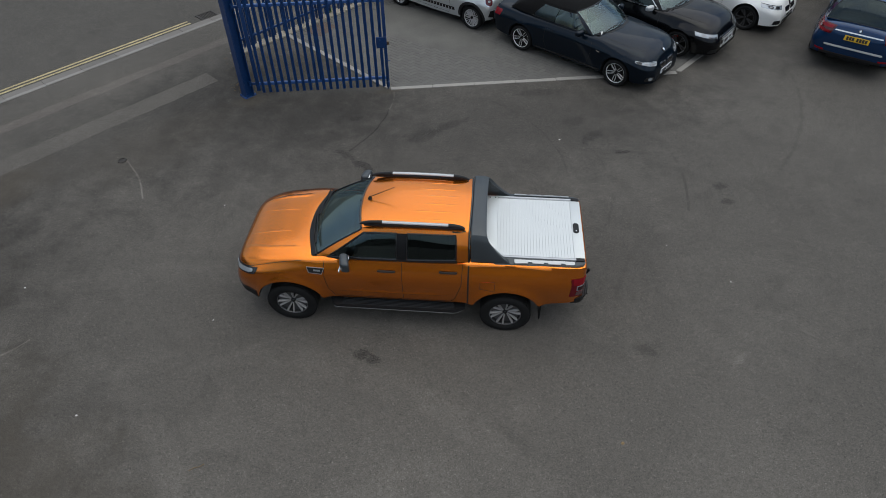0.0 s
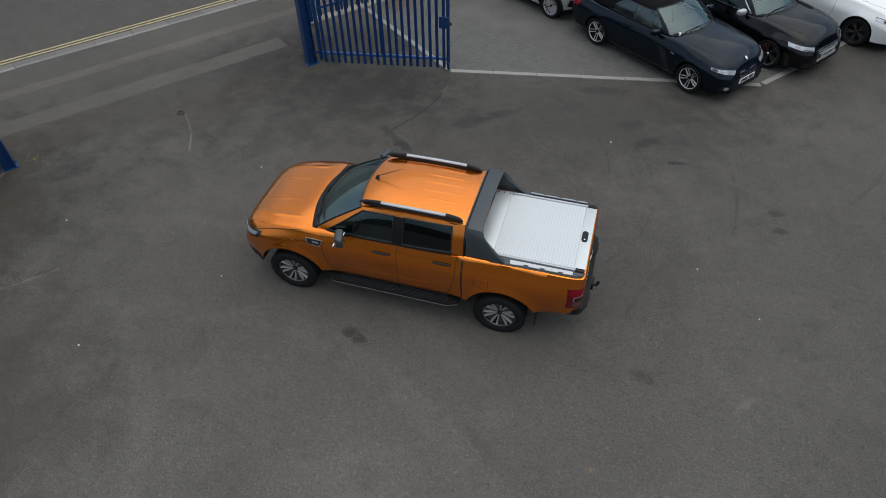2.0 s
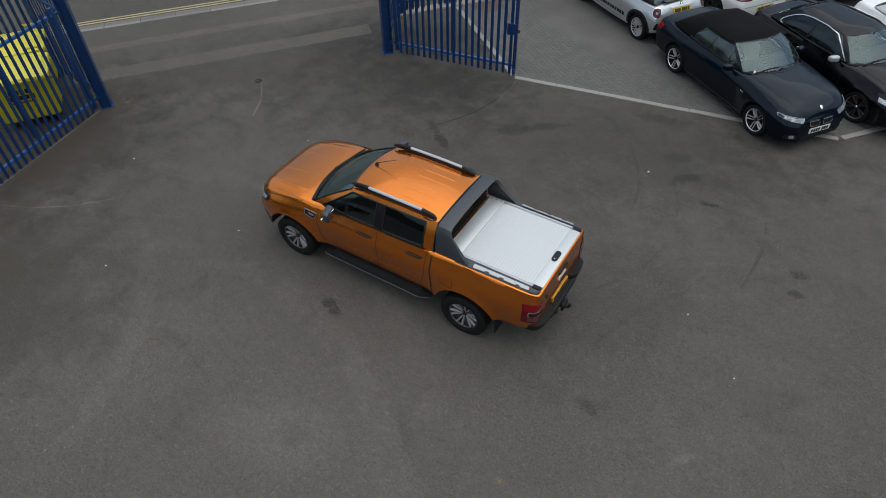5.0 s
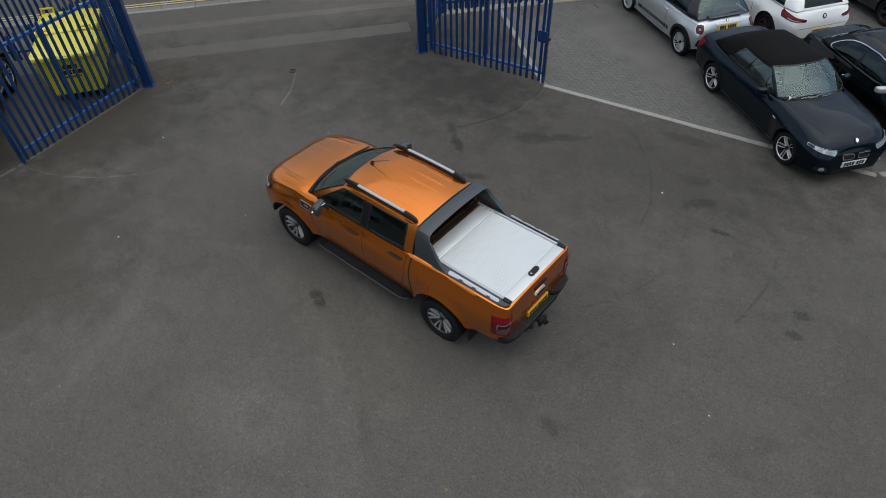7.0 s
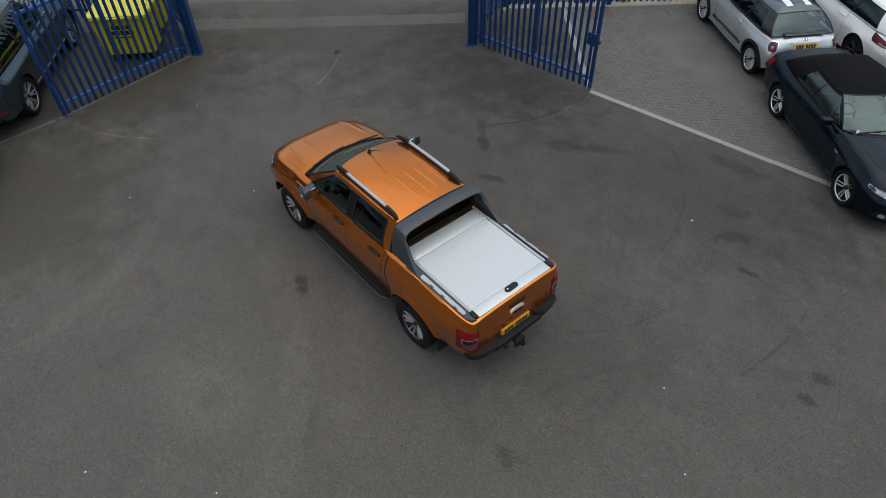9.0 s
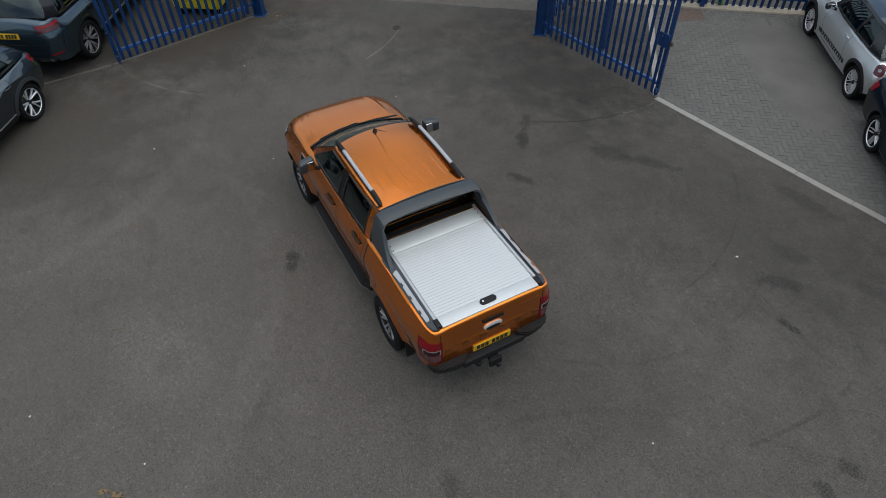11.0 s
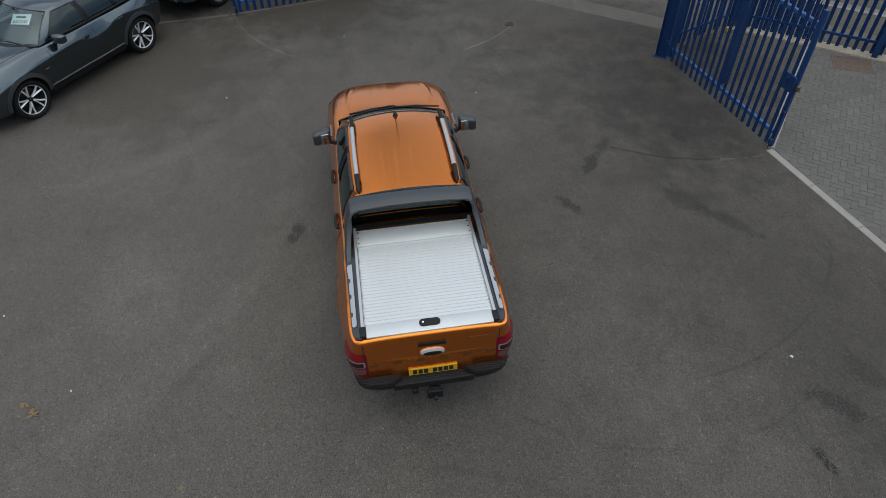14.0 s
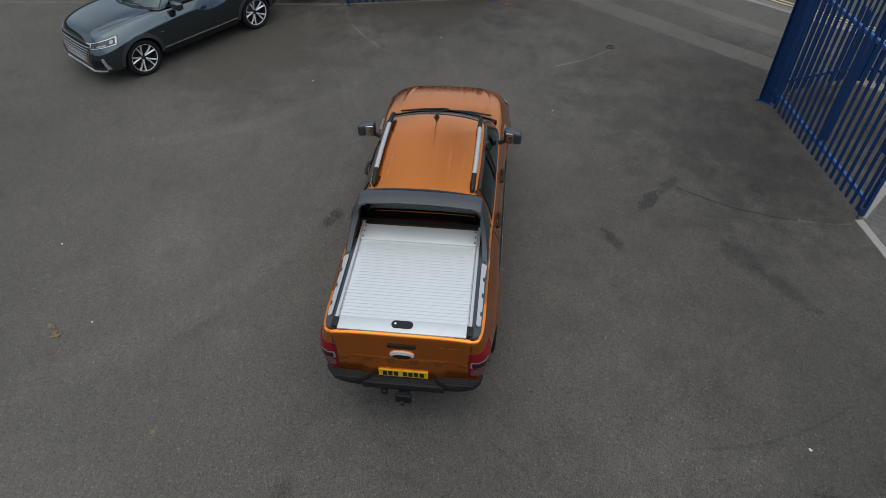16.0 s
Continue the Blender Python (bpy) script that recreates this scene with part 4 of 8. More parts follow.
def plate_bars(car, parent, axis, cx, z, w, mat, h=0.105):
    """A number plate; its characters are plain bars."""
    p = patch(car, "number_plate", axis, [(cx - w / 2, z - h / 2), (cx + w / 2, z - h / 2), (cx + w / 2, z + h / 2), (cx - w / 2, z + h / 2)], mat, 0.016, 0.02, 6, 2, 0, parent, "yellow number plate with plain dark bars" if mat is M_PLATE_Y else "white number plate with plain dark bars")
    n = 7
    step = w * 0.86 / (n + 0.6)
    mk = axis_of(axis)[1]
    for k in range(n):
        bm = bmesh.new()
        c = cx - w * 0.43 + step * (k + 0.5 + (0.6 if k > 3 else 0))
        q, nn = onto(car, axis, c, z)
        side = mk(1, 0)
        up = nn.cross(side).normalized() if nn.cross(side).z > 0 else side.cross(nn).normalized()
        a = side * (step * 0.38)
        b = up * (h * 0.36)
        v = [bm.verts.new(q + nn * 0.0185 + e) for e in (-a - b, a - b, a + b, -a + b)]
        w2 = [bm.verts.new(q + nn * 0.0160 + e) for e in (-a - b, a - b, a + b, -a + b)]
        bm.faces.new(v)
        for i in range(4):
            bm.faces.new((v[i], v[(i + 1) % 4], w2[(i + 1) % 4], w2[i]))
        bmesh.ops.recalc_face_normals(bm, faces=bm.faces)
        part("character_bar", bm, M_PLATE_INK, p)


def mirror_pair(car, x, y, z, shell_mat, size=(0.11, 0.20, 0.15)):
    """Door mirrors on short arms, with their glass."""
    for side in (1, -1):
        bm = bmesh.new()
        a, b, c = size
        box(bm, x - a * 0.5, x + a * 0.5, y - b / 2, y + b / 2, z - c / 2, z + c / 2, min(size) * 0.36, None, 4)
        for v in bm.verts:
            k = (v.co.y - y) / b + 0.5
            v.co.x -= 0.05 * k * k
            v.co.z += (v.co.z - z) * (-0.18 * k)
            v.co.y *= side
        if side < 0:
            bmesh.ops.reverse_faces(bm, faces=bm.faces)
        mir = part("door_mirror", bm, shell_mat, car.root)
        bm = bmesh.new()
        box(bm, x - a * 0.5 - 0.018, x - a * 0.5 + 0.01, y - b * 0.42, y + b * 0.36, z - c * 0.38, z + c * 0.34, 0.012)
        for v in bm.verts:
            v.co.y *= side
        if side < 0:
            bmesh.ops.reverse_faces(bm, faces=bm.faces)
        part("mirror_glass", bm, M_MIRROR, mir, "silvered mirror glass")
        bm = bmesh.new()
        tube(bm, [(x - 0.02, side * (y - b * 0.8), z - c * 0.55), (x, side * (y - b * 0.35), z - c * 0.36)], 0.03, 8)
        part("mirror_arm", bm, M_BLACKPLASTIC, mir)


def build_car(s):
    """Body, cabin, panes, wheels and seats by the car's own numbers."""
    car = Car()
    x, y, yaw = s["at"]
    car.root = thing(s["name"], pose(x, y, 0, 0, 0, yaw), s["label"], s["category"], s.get("group", ""))
    g = s["green"]
    g.setdefault("roof_z", 1.4)
    s["cut"] = g.get("cut")
    low, lin = lower_shell(s)
    shell, roof, panes, solid, full = cabin(s)
    both_bm = bmesh.new()
    for b in (low, full):
        vm = {v: both_bm.verts.new(v.co) for v in b.verts}
        for f in b.faces:
            try:
                both_bm.faces.new([vm[v] for v in f.verts])
            except ValueError:
                pass
    both_bm.verts.ensure_lookup_table()
    both_bm.normal_update()
    car.tree = BVHTree.FromBMesh(both_bm)
    both_bm.free()
    full.free()
    car.paint = s["paint"]
    car.body = part("body", low, s["paint"], car.root, "", None, 60)
    part("underbody_liner", lin, M_WELL, car.root)
    car.cabin = part("cabin_frame", shell, g.get("mat", s["paint"]), car.root, "", None, 60)
    car.roof = part("roof", roof, g.get("roof_mat", s["paint"]), car.root, g.get("roof_label", ""), None, 60)
    for k, b in solid.items():
        part("window_trim" if k[:4] == "trim" else "soft_top_side", b, M_PILLAR if k[:4] == "trim" else M_FABRIC_TOP, car.root)
    for k, b in panes.items():
        loops = boundary_loops(b)
        dark = g.get("glass", {})
        base = k.split("_")[0]
        pm = dark.get(base, dark.get("all", M_GLASS_MID))
        name = {"screen": "windscreen", "rear": "rear_window"}.get(base, "side_window")
        b.normal_update()
        for v in b.verts:
            v.co -= v.normal * 0.004 if v.normal.length else Vector()
        pane = part(name, b, pm, car.root, "", None, 60)
        bm = bmesh.new()
        for loop in loops:
            tube(bm, loop, g.get("seal", 0.009), 6, 1.0, False)
        part("window_seal", bm, g.get("seal_mat", M_GLOSSBLACK) if base not in ("screen", "rear") else M_GLOSSBLACK, pane)
    car.wheels = []
    W = s["W"]
    for xw in (s["wb"] / 2, -s["wb"] / 2):
        for side in (1, -1):
            road_wheel(car.root, xw, side * (W / 2 - s.get("tuck", 0.02) - s["tw"] / 2), s["R"], s["rim"], s["tw"], s["style"], side)
    # inside
    bz = s.get("floor", 0.34)
    gx0, gx1 = g["cut"][0], g["cut"][1]
    yb = g["cut"][2]
    bm = bmesh.new()
    box(bm, gx0 - 0.05, gx1 - 0.15, -yb, yb, bz - 0.03, bz)
    box(bm, gx0 - 0.06, gx0 - 0.03, -yb, yb, bz, g["cut"][3])
    for sy in (1, -1):
        box(bm, gx0, gx1 - 0.2, sy * yb - 0.02, sy * yb + 0.02, bz, g["cut"][3], 0.01)
    part("cabin_tub", bm, M_DASH, car.root, "dark cabin lining")
    bm = bmesh.new()
    dx = s["dash_x"]
    box(bm, dx - 0.22, dx + 0.42, -yb, yb, g["cut"][3] - 0.30, g["cut"][3] - 0.01, 0.07, None, 3)
    dash = part("dashboard", bm, M_DASH, car.root)
    bm = bmesh.new()
    ring = [(0.185 * math.cos(a), 0.0, 0.185 * math.sin(a)) for a in np.linspace(0, 2 * math.pi, 25)]
    mm = pose(dx - 0.34, -0.36, g["cut"][3] - 0.06, 0, 0, 90) @ pose(0, 0, 0, -24, 0, 0)
    tube(bm, [mm @ Vector(p) for p in ring], 0.015, 8, 1, False)
    tube(bm, [mm @ Vector((-0.18, 0, 0)), mm @ Vector((0.18, 0, 0))], 0.02, 6)
    part("steering_wheel", bm, M_DASH, dash)
    bm = bmesh.new()
    mz = g["roof_z"] - 0.13
    box(bm, -0.012, 0.012, -0.11, 0.11, -0.03, 0.03, 0.01, pose(g["rf_c"] + 0.02, 0, mz, 0, 12, 0))
    tube(bm, [(g["rf_c"] + 0.03, 0, mz + 0.02), (g["rf_c"] + 0.05, 0, mz + 0.08)], 0.010, 6)
    part("inside_mirror", bm, M_BLACKPLASTIC, car.root)
    for sy in (0.36, -0.36):
        car_seat(car.root, s["seat_x"], sy, s.get("seat_z", bz + 0.12), s.get("seat_mat", M_SEAT), 0.5, "front_seat")
    if s.get("rear_x") is not None:
        car_seat(car.root, s["rear_x"], 0, s.get("seat_z", bz + 0.12), s.get("seat_mat", M_SEAT), 1.2, "rear_seat")
    return car


def place_from(wheel, yaw, wb, W, which, side):
    """The car's middle, from the outer face of one of its wheels: which +1 front, -1 rear; side +1 left, -1 right."""
    h = Vector((math.cos(radians(yaw)), math.sin(radians(yaw))))
    left = Vector((-h.y, h.x))
    p = Vector(wheel) - h * (which * wb / 2) - left * (side * (W / 2 - 0.03))
    return p.x, p.y, yaw


# ---- the ground: road, footway, yard, kerbs, block paving ----
U = Vector((0.630, 0.777))
OUT = Vector((-0.777, 0.630))
K0 = Vector((-9.90, 4.90))


def along(s, off):
    """A place s metres along the road's kerb and off metres out from it (inwards is negative)."""
    p = K0 + U * s + OUT * off
    return p.x, p.y


PA, PB, PC, PD = (-1.08, 6.02), (5.62, 7.20), (13.0, 16.4), (-4.35, 8.70)
PE = (5.0, 20.2)

bm = bmesh.new()
rows = [[(r * math.cos(a), r * math.sin(a), -0.05) for a in np.linspace(0, 2 * math.pi, 49)[:-1]] for r in (0.5, 30, 120, 900)]
vs = grid_faces(bm, rows, True)
bm.faces.new(list(reversed(vs[0])))
bmesh.ops.recalc_face_normals(bm, faces=bm.faces)
structure("ground", bm, M_ROAD, "grey worn asphalt of the road and beyond", "ground")

bm = bmesh.new()
prism(bm, [along(-45, -0.13), along(-45, -70), (60, -60), (60, 40), PC, PB, PA, PD, PE, along(30, -0.13)][::-1], -0.12, 0.0)
bmesh.ops.recalc_face_normals(bm, faces=bm.faces)
structure("yard_surface", bm, M_ASPHALT, "dark grey asphalt yard with stains, scratches and painted shade", "ground", 0)

for nm, o0, o1, s0, s1, mt, lab in (("worn_band", -1.39, -1.08, -26, 9, M_BAND, "paler asphalt band along the footway"), ("aggregate_band", -2.90, -2.36, -8.5, 3.9, M_PATCH, "coarse pale asphalt strip across the gateway")):
    bm = bmesh.new()
    rnd = random.Random(7)
    left_edge, right_edge = [], []
    for k in range(60):
        s = s0 + (s1 - s0) * k / 59
        left_edge.append(along(s, o0 + rnd.uniform(-0.02, 0.02)))
        right_edge.append(along(s, o1 + rnd.uniform(-0.02, 0.02)))
    grid_faces(bm, [[(*p, 0.0016) for p in left_edge], [(*p, 0.0016) for p in right_edge]])
    bmesh.ops.recalc_face_normals(bm, faces=bm.faces)
    if bm.faces[:][0].normal.z < 0:
        bmesh.ops.reverse_faces(bm, faces=bm.faces)
    structure(nm, bm, mt, lab, "pavement", 0)

bm = bmesh.new()
for o in (0.375, 0.515):
    for k in range(70):
        s = -30 + 35.1 * k / 70
        a, b = along(s, o), along(s + 35.1 / 70, o)
        c, d = along(s + 35.1 / 70, o + 0.068), along(s, o + 0.068)
        f = bm.faces.new([bm.verts.new((*p, -0.045)) for p in (a, b, c, d)])
bmesh.ops.recalc_face_normals(bm, faces=bm.faces)
for f in bm.faces:
    if f.normal.z < 0:
        f.normal_flip()
structure("double_yellow_line", bm, M_YELLOWLINE, "worn double yellow line along the road's edge", "road marking", 0)


def stone_run(parent, name, p0, p1, length, width, z0, z1, mat, seed=1, gap=0.008):
    """Kerb stones laid end to end from p0 to p1."""
    rnd = random.Random(seed)
    p0, p1 = Vector(p0), Vector(p1)
    d = p1 - p0
    n = max(1, round(d.length / length))
    step = d.length / n
    bm = bmesh.new()
    box(bm, -step / 2 + gap / 2, step / 2 - gap / 2, -width / 2, width / 2, z0, z1, 0.006, None, 1)
    me = mesh_from(name, bm, mat)
    a = math.atan2(d.y, d.x)
    for k in range(n):
        ob = new(name, me)
        ob.parent = parent
        c = p0 + d * ((k + 0.5) / n)
        ob.matrix_basis = pose(c.x, c.y, rnd.uniform(-0.002, 0.002), 0, 0, math.degrees(a) + rnd.uniform(-0.15, 0.15))


kerb = thing("road_kerb", pose(0, 0, 0), "grey concrete kerb stones at the road's edge", "kerb", "", "structure")
stone_run(kerb, "kerb_stone", along(-20, -0.065), along(12.9, -0.065), 0.914, 0.110, -0.12, 0.008, M_KERB, 3)
channel = thing("road_channel", pose(0, 0, 0), "darker concrete channel blocks beside the kerb", "kerb", "", "structure")
stone_run(channel, "channel_block", along(-20, 0.14), along(12.9, 0.14), 0.914, 0.255, -0.12, -0.022, M_SETT, 4)
edging = thing("paving_edging", pose(0, 0, 0), "pale concrete edging round the block paving", "kerb", "", "structure")
stone_run(edging, "edging_stone", PA, PB, 0.914, 0.125, -0.12, 0.016, M_CONCRETE, 5)
stone_run(edging, "edging_stone", (PB[0] + 0.05, PB[1] + 0.06), (10.2, 12.9), 0.914, 0.125, -0.12, 0.016, M_CONCRETE, 6)
stone_run(edging, "edging_stone", (PA[0] - 0.06, PA[1] + 0.06), (-4.15, 8.52), 0.914, 0.125, -0.12, 0.016, M_CONCRETE, 7)
M_SILT = material("silted_concrete", (0.105, 0.092, 0.072), 0.9, 0, 0, 0.35, 30, 0.5, 0.45, 3.0, vary=0.15)
gate_edge = thing("gate_edging", pose(0, 0, 0), "worn concrete edging flush with the asphalt under the gate", "kerb", "", "structure")
stone_run(gate_edge, "edging_stone", (-8.30, 0.30), (-7.66, -2.95), 0.914, 0.07, -0.10, 0.006, M_SILT, 8)
stone_run(gate_edge, "edging_stone", (-7.66, -3.0), (-7.02, -11.5), 0.914, 0.075, -0.10, 0.006, M_SILT, 9)

bm = bmesh.new()
prism(bm, [PA, PB, PC, PE, PD], -0.12, -0.0015)
bmesh.ops.recalc_face_normals(bm, faces=bm.faces)
bed = structure("paving_bed", bm, M_JOINT, "dark sanded joints under the block paving", "paving", 0)

# recessed cover, filled with rust-brown blocks
m_cover = pose(-3.33, 8.92, 0, 0, 0, math.degrees(math.atan2(0.63, 0.30))) @ Matrix.Diagonal((0.90, 0.86, 1, 1))
cover = thing("inspection_cover", m_cover, "recessed inspection cover filled with rusty brown blocks", "cover")
bm = bmesh.new()
box(bm, -0.086, 0.086, -0.0925, 0.0925, -0.05, 0.006, 0.005, None, 1)
me = mesh_from("block", bm, M_RUSTCOVER)
for i in range(4):
    for j in range(3):
        ob = new("block", me)
        ob.parent = cover
        ob.matrix_basis = pose(-0.27 + 0.18 * i, -0.193 + 0.193 * j, 0)
bm = bmesh.new()
for a in ((-0.39, 0.39, -0.315, -0.295), (-0.39, 0.39, 0.294, 0.314), (-0.39, -0.37, -0.29, 0.29), (0.37, 0.39, -0.29, 0.29)):
    box(bm, a[0], a[1], a[2], a[3], -0.05, 0.008, 0.003, None, 1)
part("cover_rim", bm, M_RUSTCOVER, cover, "rusted iron rim")

# gully grate at the channel
grate = thing("gully_grate", pose(-6.68, 9.58, -0.05, 0, 0, 51), "black iron gully grate in the road channel", "drain")
bm = bmesh.new()
for k in range(8):
    box(bm, -0.2 + 0.053 * k, -0.2 + 0.053 * k + 0.026, -0.2, 0.2, -0.02, 0.016, 0.004, None, 1)
part("bars", bm, M_IRON, grate)
bm = bmesh.new()
for a in ((-0.25, 0.25, -0.25, -0.2), (-0.25, 0.25, 0.2, 0.25), (-0.25, -0.2, -0.2, 0.2), (0.21, 0.25, -0.2, 0.2)):
    box(bm, a[0], a[1], a[2], a[3], -0.02, 0.02, 0.004, None, 1)
part("grate_frame", bm, M_IRON, grate)
# stopcock cover in the yard
bm = bmesh.new()
lathe(bm, [(0.001, 0.006), (0.055, 0.006), (0.06, 0.004), (0.06, 0.012), (0.085, 0.012), (0.09, 0.002), (0.09, -0.03)], 20, pose(0, 0, 0, 90))
stop = tagged(new("stopcock_cover", mesh_from("stopcock_cover", bm, M_IRON)), "small round iron cover sunk in the asphalt", "cover")
stop.matrix_basis = pose(-6.12, 2.91, 0)


# ---- palisade fence and gates ----
def pale_mesh(height, z0, name="pale"):
    """A W-section steel pale with a three-pronged top, split down its middle line."""
    bm = bmesh.new()
    prof = [(-0.034, 0.0), (-0.022, 0.012), (-0.010, 0.012), (0.0, 0.004), (0.010, 0.012), (0.022, 0.012), (0.034, 0.0)]
    tops = [height - 0.05, height - 0.075, height - 0.06, height, height - 0.06, height - 0.075, height - 0.05]
    for off in (0.0, -0.003):
        lo = [bm.verts.new((x, y + off, z0)) for x, y in prof]
        hi = [bm.verts.new((x, y + off, t)) for (x, y), t in zip(prof, tops)]
        for i in range(6):
            q = (lo[i], lo[i + 1], hi[i + 1], hi[i])
            bm.faces.new(q if off else tuple(reversed(q)))
    return mesh_from(name, bm, M_BLUE, 0)


PALE_GATE = pale_mesh(2.42, 0.07)
PALE_FENCE = pale_mesh(2.40, 0.05)


def frame_matrix(p0, p1):
    d = Vector(p1) - Vector(p0)
    return pose(p0[0], p0[1], 0, 0, 0, math.degrees(math.atan2(d.y, d.x))), d.length


M_STRIP = material("rough_sandy_concrete", (0.30, 0.265, 0.205), 0.9, 0, 0, 0.30, 25, 0.6, 0.35, 2.5)


def fence_run(p0, p1, label, rails=(0.32, 2.05), post_first=True, base=True, step=0.152, face=1):
    """A stretch of palisade: posts, two rails, pales, on a concrete base."""
    m, length = frame_matrix(p0, p1)
    root = thing("palisade_fence", m, label, "fence", "palisade fence round the yard")
    n = max(1, round(length / 2.75))
    bm0 = bmesh.new()
    box(bm0, -0.05, 0.05, -0.03, 0.03, -0.05, 2.36, 0.004, None, 1)
    box(bm0, -0.05, 0.05, -0.052, -0.03, -0.05, 2.36)
    me = mesh_from("post", bm0, M_BLUE)
    for k in range(0 if post_first else 1, n + 1):
        ob = new("post", me)
        ob.parent = root
        ob.matrix_basis = pose(length * k / n, -face * 0.05, 0)
    for z in rails:
        bm = bmesh.new()
        box(bm, 0, length, -0.022, 0.022, z - 0.004, z + 0.004, 0, None)
        box(bm, 0, length, -face * 0.022 - 0.003, -face * 0.022 + 0.003, z - 0.045, z - 0.004)
        part("rail", bm, M_BLUE, root)
    k = int(length / step)
    for i in range(k + 1):
        ob = new("pale", PALE_FENCE)
        ob.parent = root
        ob.matrix_basis = pose(0.04 + (length - 0.08) * i / k, face * 0.026, 0, 0, 0, 0 if face > 0 else 180)
    if base:
        bm = bmesh.new()
        box(bm, -0.05, length + 0.05, -0.14, 0.14, -0.1, 0.045, 0.02, None, 2)
        for v in bm.verts:
            v.co.z += 0.012 * noise.noise(v.co * 3) if v.co.z > 0 else 0
        bs = thing("fence_base", m, "rough pale concrete strip under the fence", "kerb", "", "structure")
        part("concrete_strip", bm, M_STRIP, bs)
    return root


R_POST, R_FOOT = (-4.30, 5.53), (-1.10, 6.06)
L_POST, L_FOOT = (-8.30, 0.42), (-7.62, -2.86)
R_CORNER, L_CORNER = (-5.20, 7.38), (-10.35, 0.75)
fence_run(R_CORNER, (-5.20 + 0.63 * 13.5, 7.38 + 0.777 * 13.5), "blue steel palisade fence on a pale concrete strip beside the road", face=1)
fence_run((-4.44, 5.70), R_CORNER, "short blue palisade return beside the gate post", base=False, face=1)
fence_run((-8.44, 0.50), L_CORNER, "short blue palisade return beside the yellow bin", post_first=False, base=False, face=-1)
fence_run(L_CORNER, (-10.35 - 0.63 * 11, 0.75 - 0.777 * 11), "blue steel palisade fence behind the yellow bin", base=False, face=-1)


def gate_post(at, yaw, label):
    """A rolled steel H post on a bolted base plate."""
    root = thing("gate_post", pose(at[0], at[1], 0, 0, 0, yaw), label, "gate post", "gate posts")
    bm = bmesh.new()
    h = 2.56
    box(bm, -0.105, -0.090, -0.10, 0.10, 0.012, h, 0.003, None, 1)
    box(bm, 0.090, 0.105, -0.10, 0.10, 0.012, h, 0.003, None, 1)
    box(bm, -0.09, 0.09, -0.006, 0.006, 0.012, h - 0.004)
    part("column", bm, M_BLUE, root)
    bm = bmesh.new()
    box(bm, -0.145, 0.145, -0.125, 0.125, -0.01, 0.012, 0.004, None, 1)
    part("base_plate", bm, M_BLUE, root)
    for sx in (-0.125, 0.125):
        for sy in (-0.105, 0.105):
            bm = bmesh.new()
            lathe(bm, [(0.001, 0.034), (0.012, 0.034), (0.016, 0.028), (0.016, 0.0)], 6, pose(sx, sy, 0.012, 90))
            part("bolt", bm, M_BLUEPALE, root)
    bm = bmesh.new()
    prism(bm, [(-0.11, -0.105), (0.11, -0.105), (0.11, 0.105), (-0.11, 0.105)], h, h + 0.012)
    part("cap_plate", bm, M_BLUE, root)
    return root


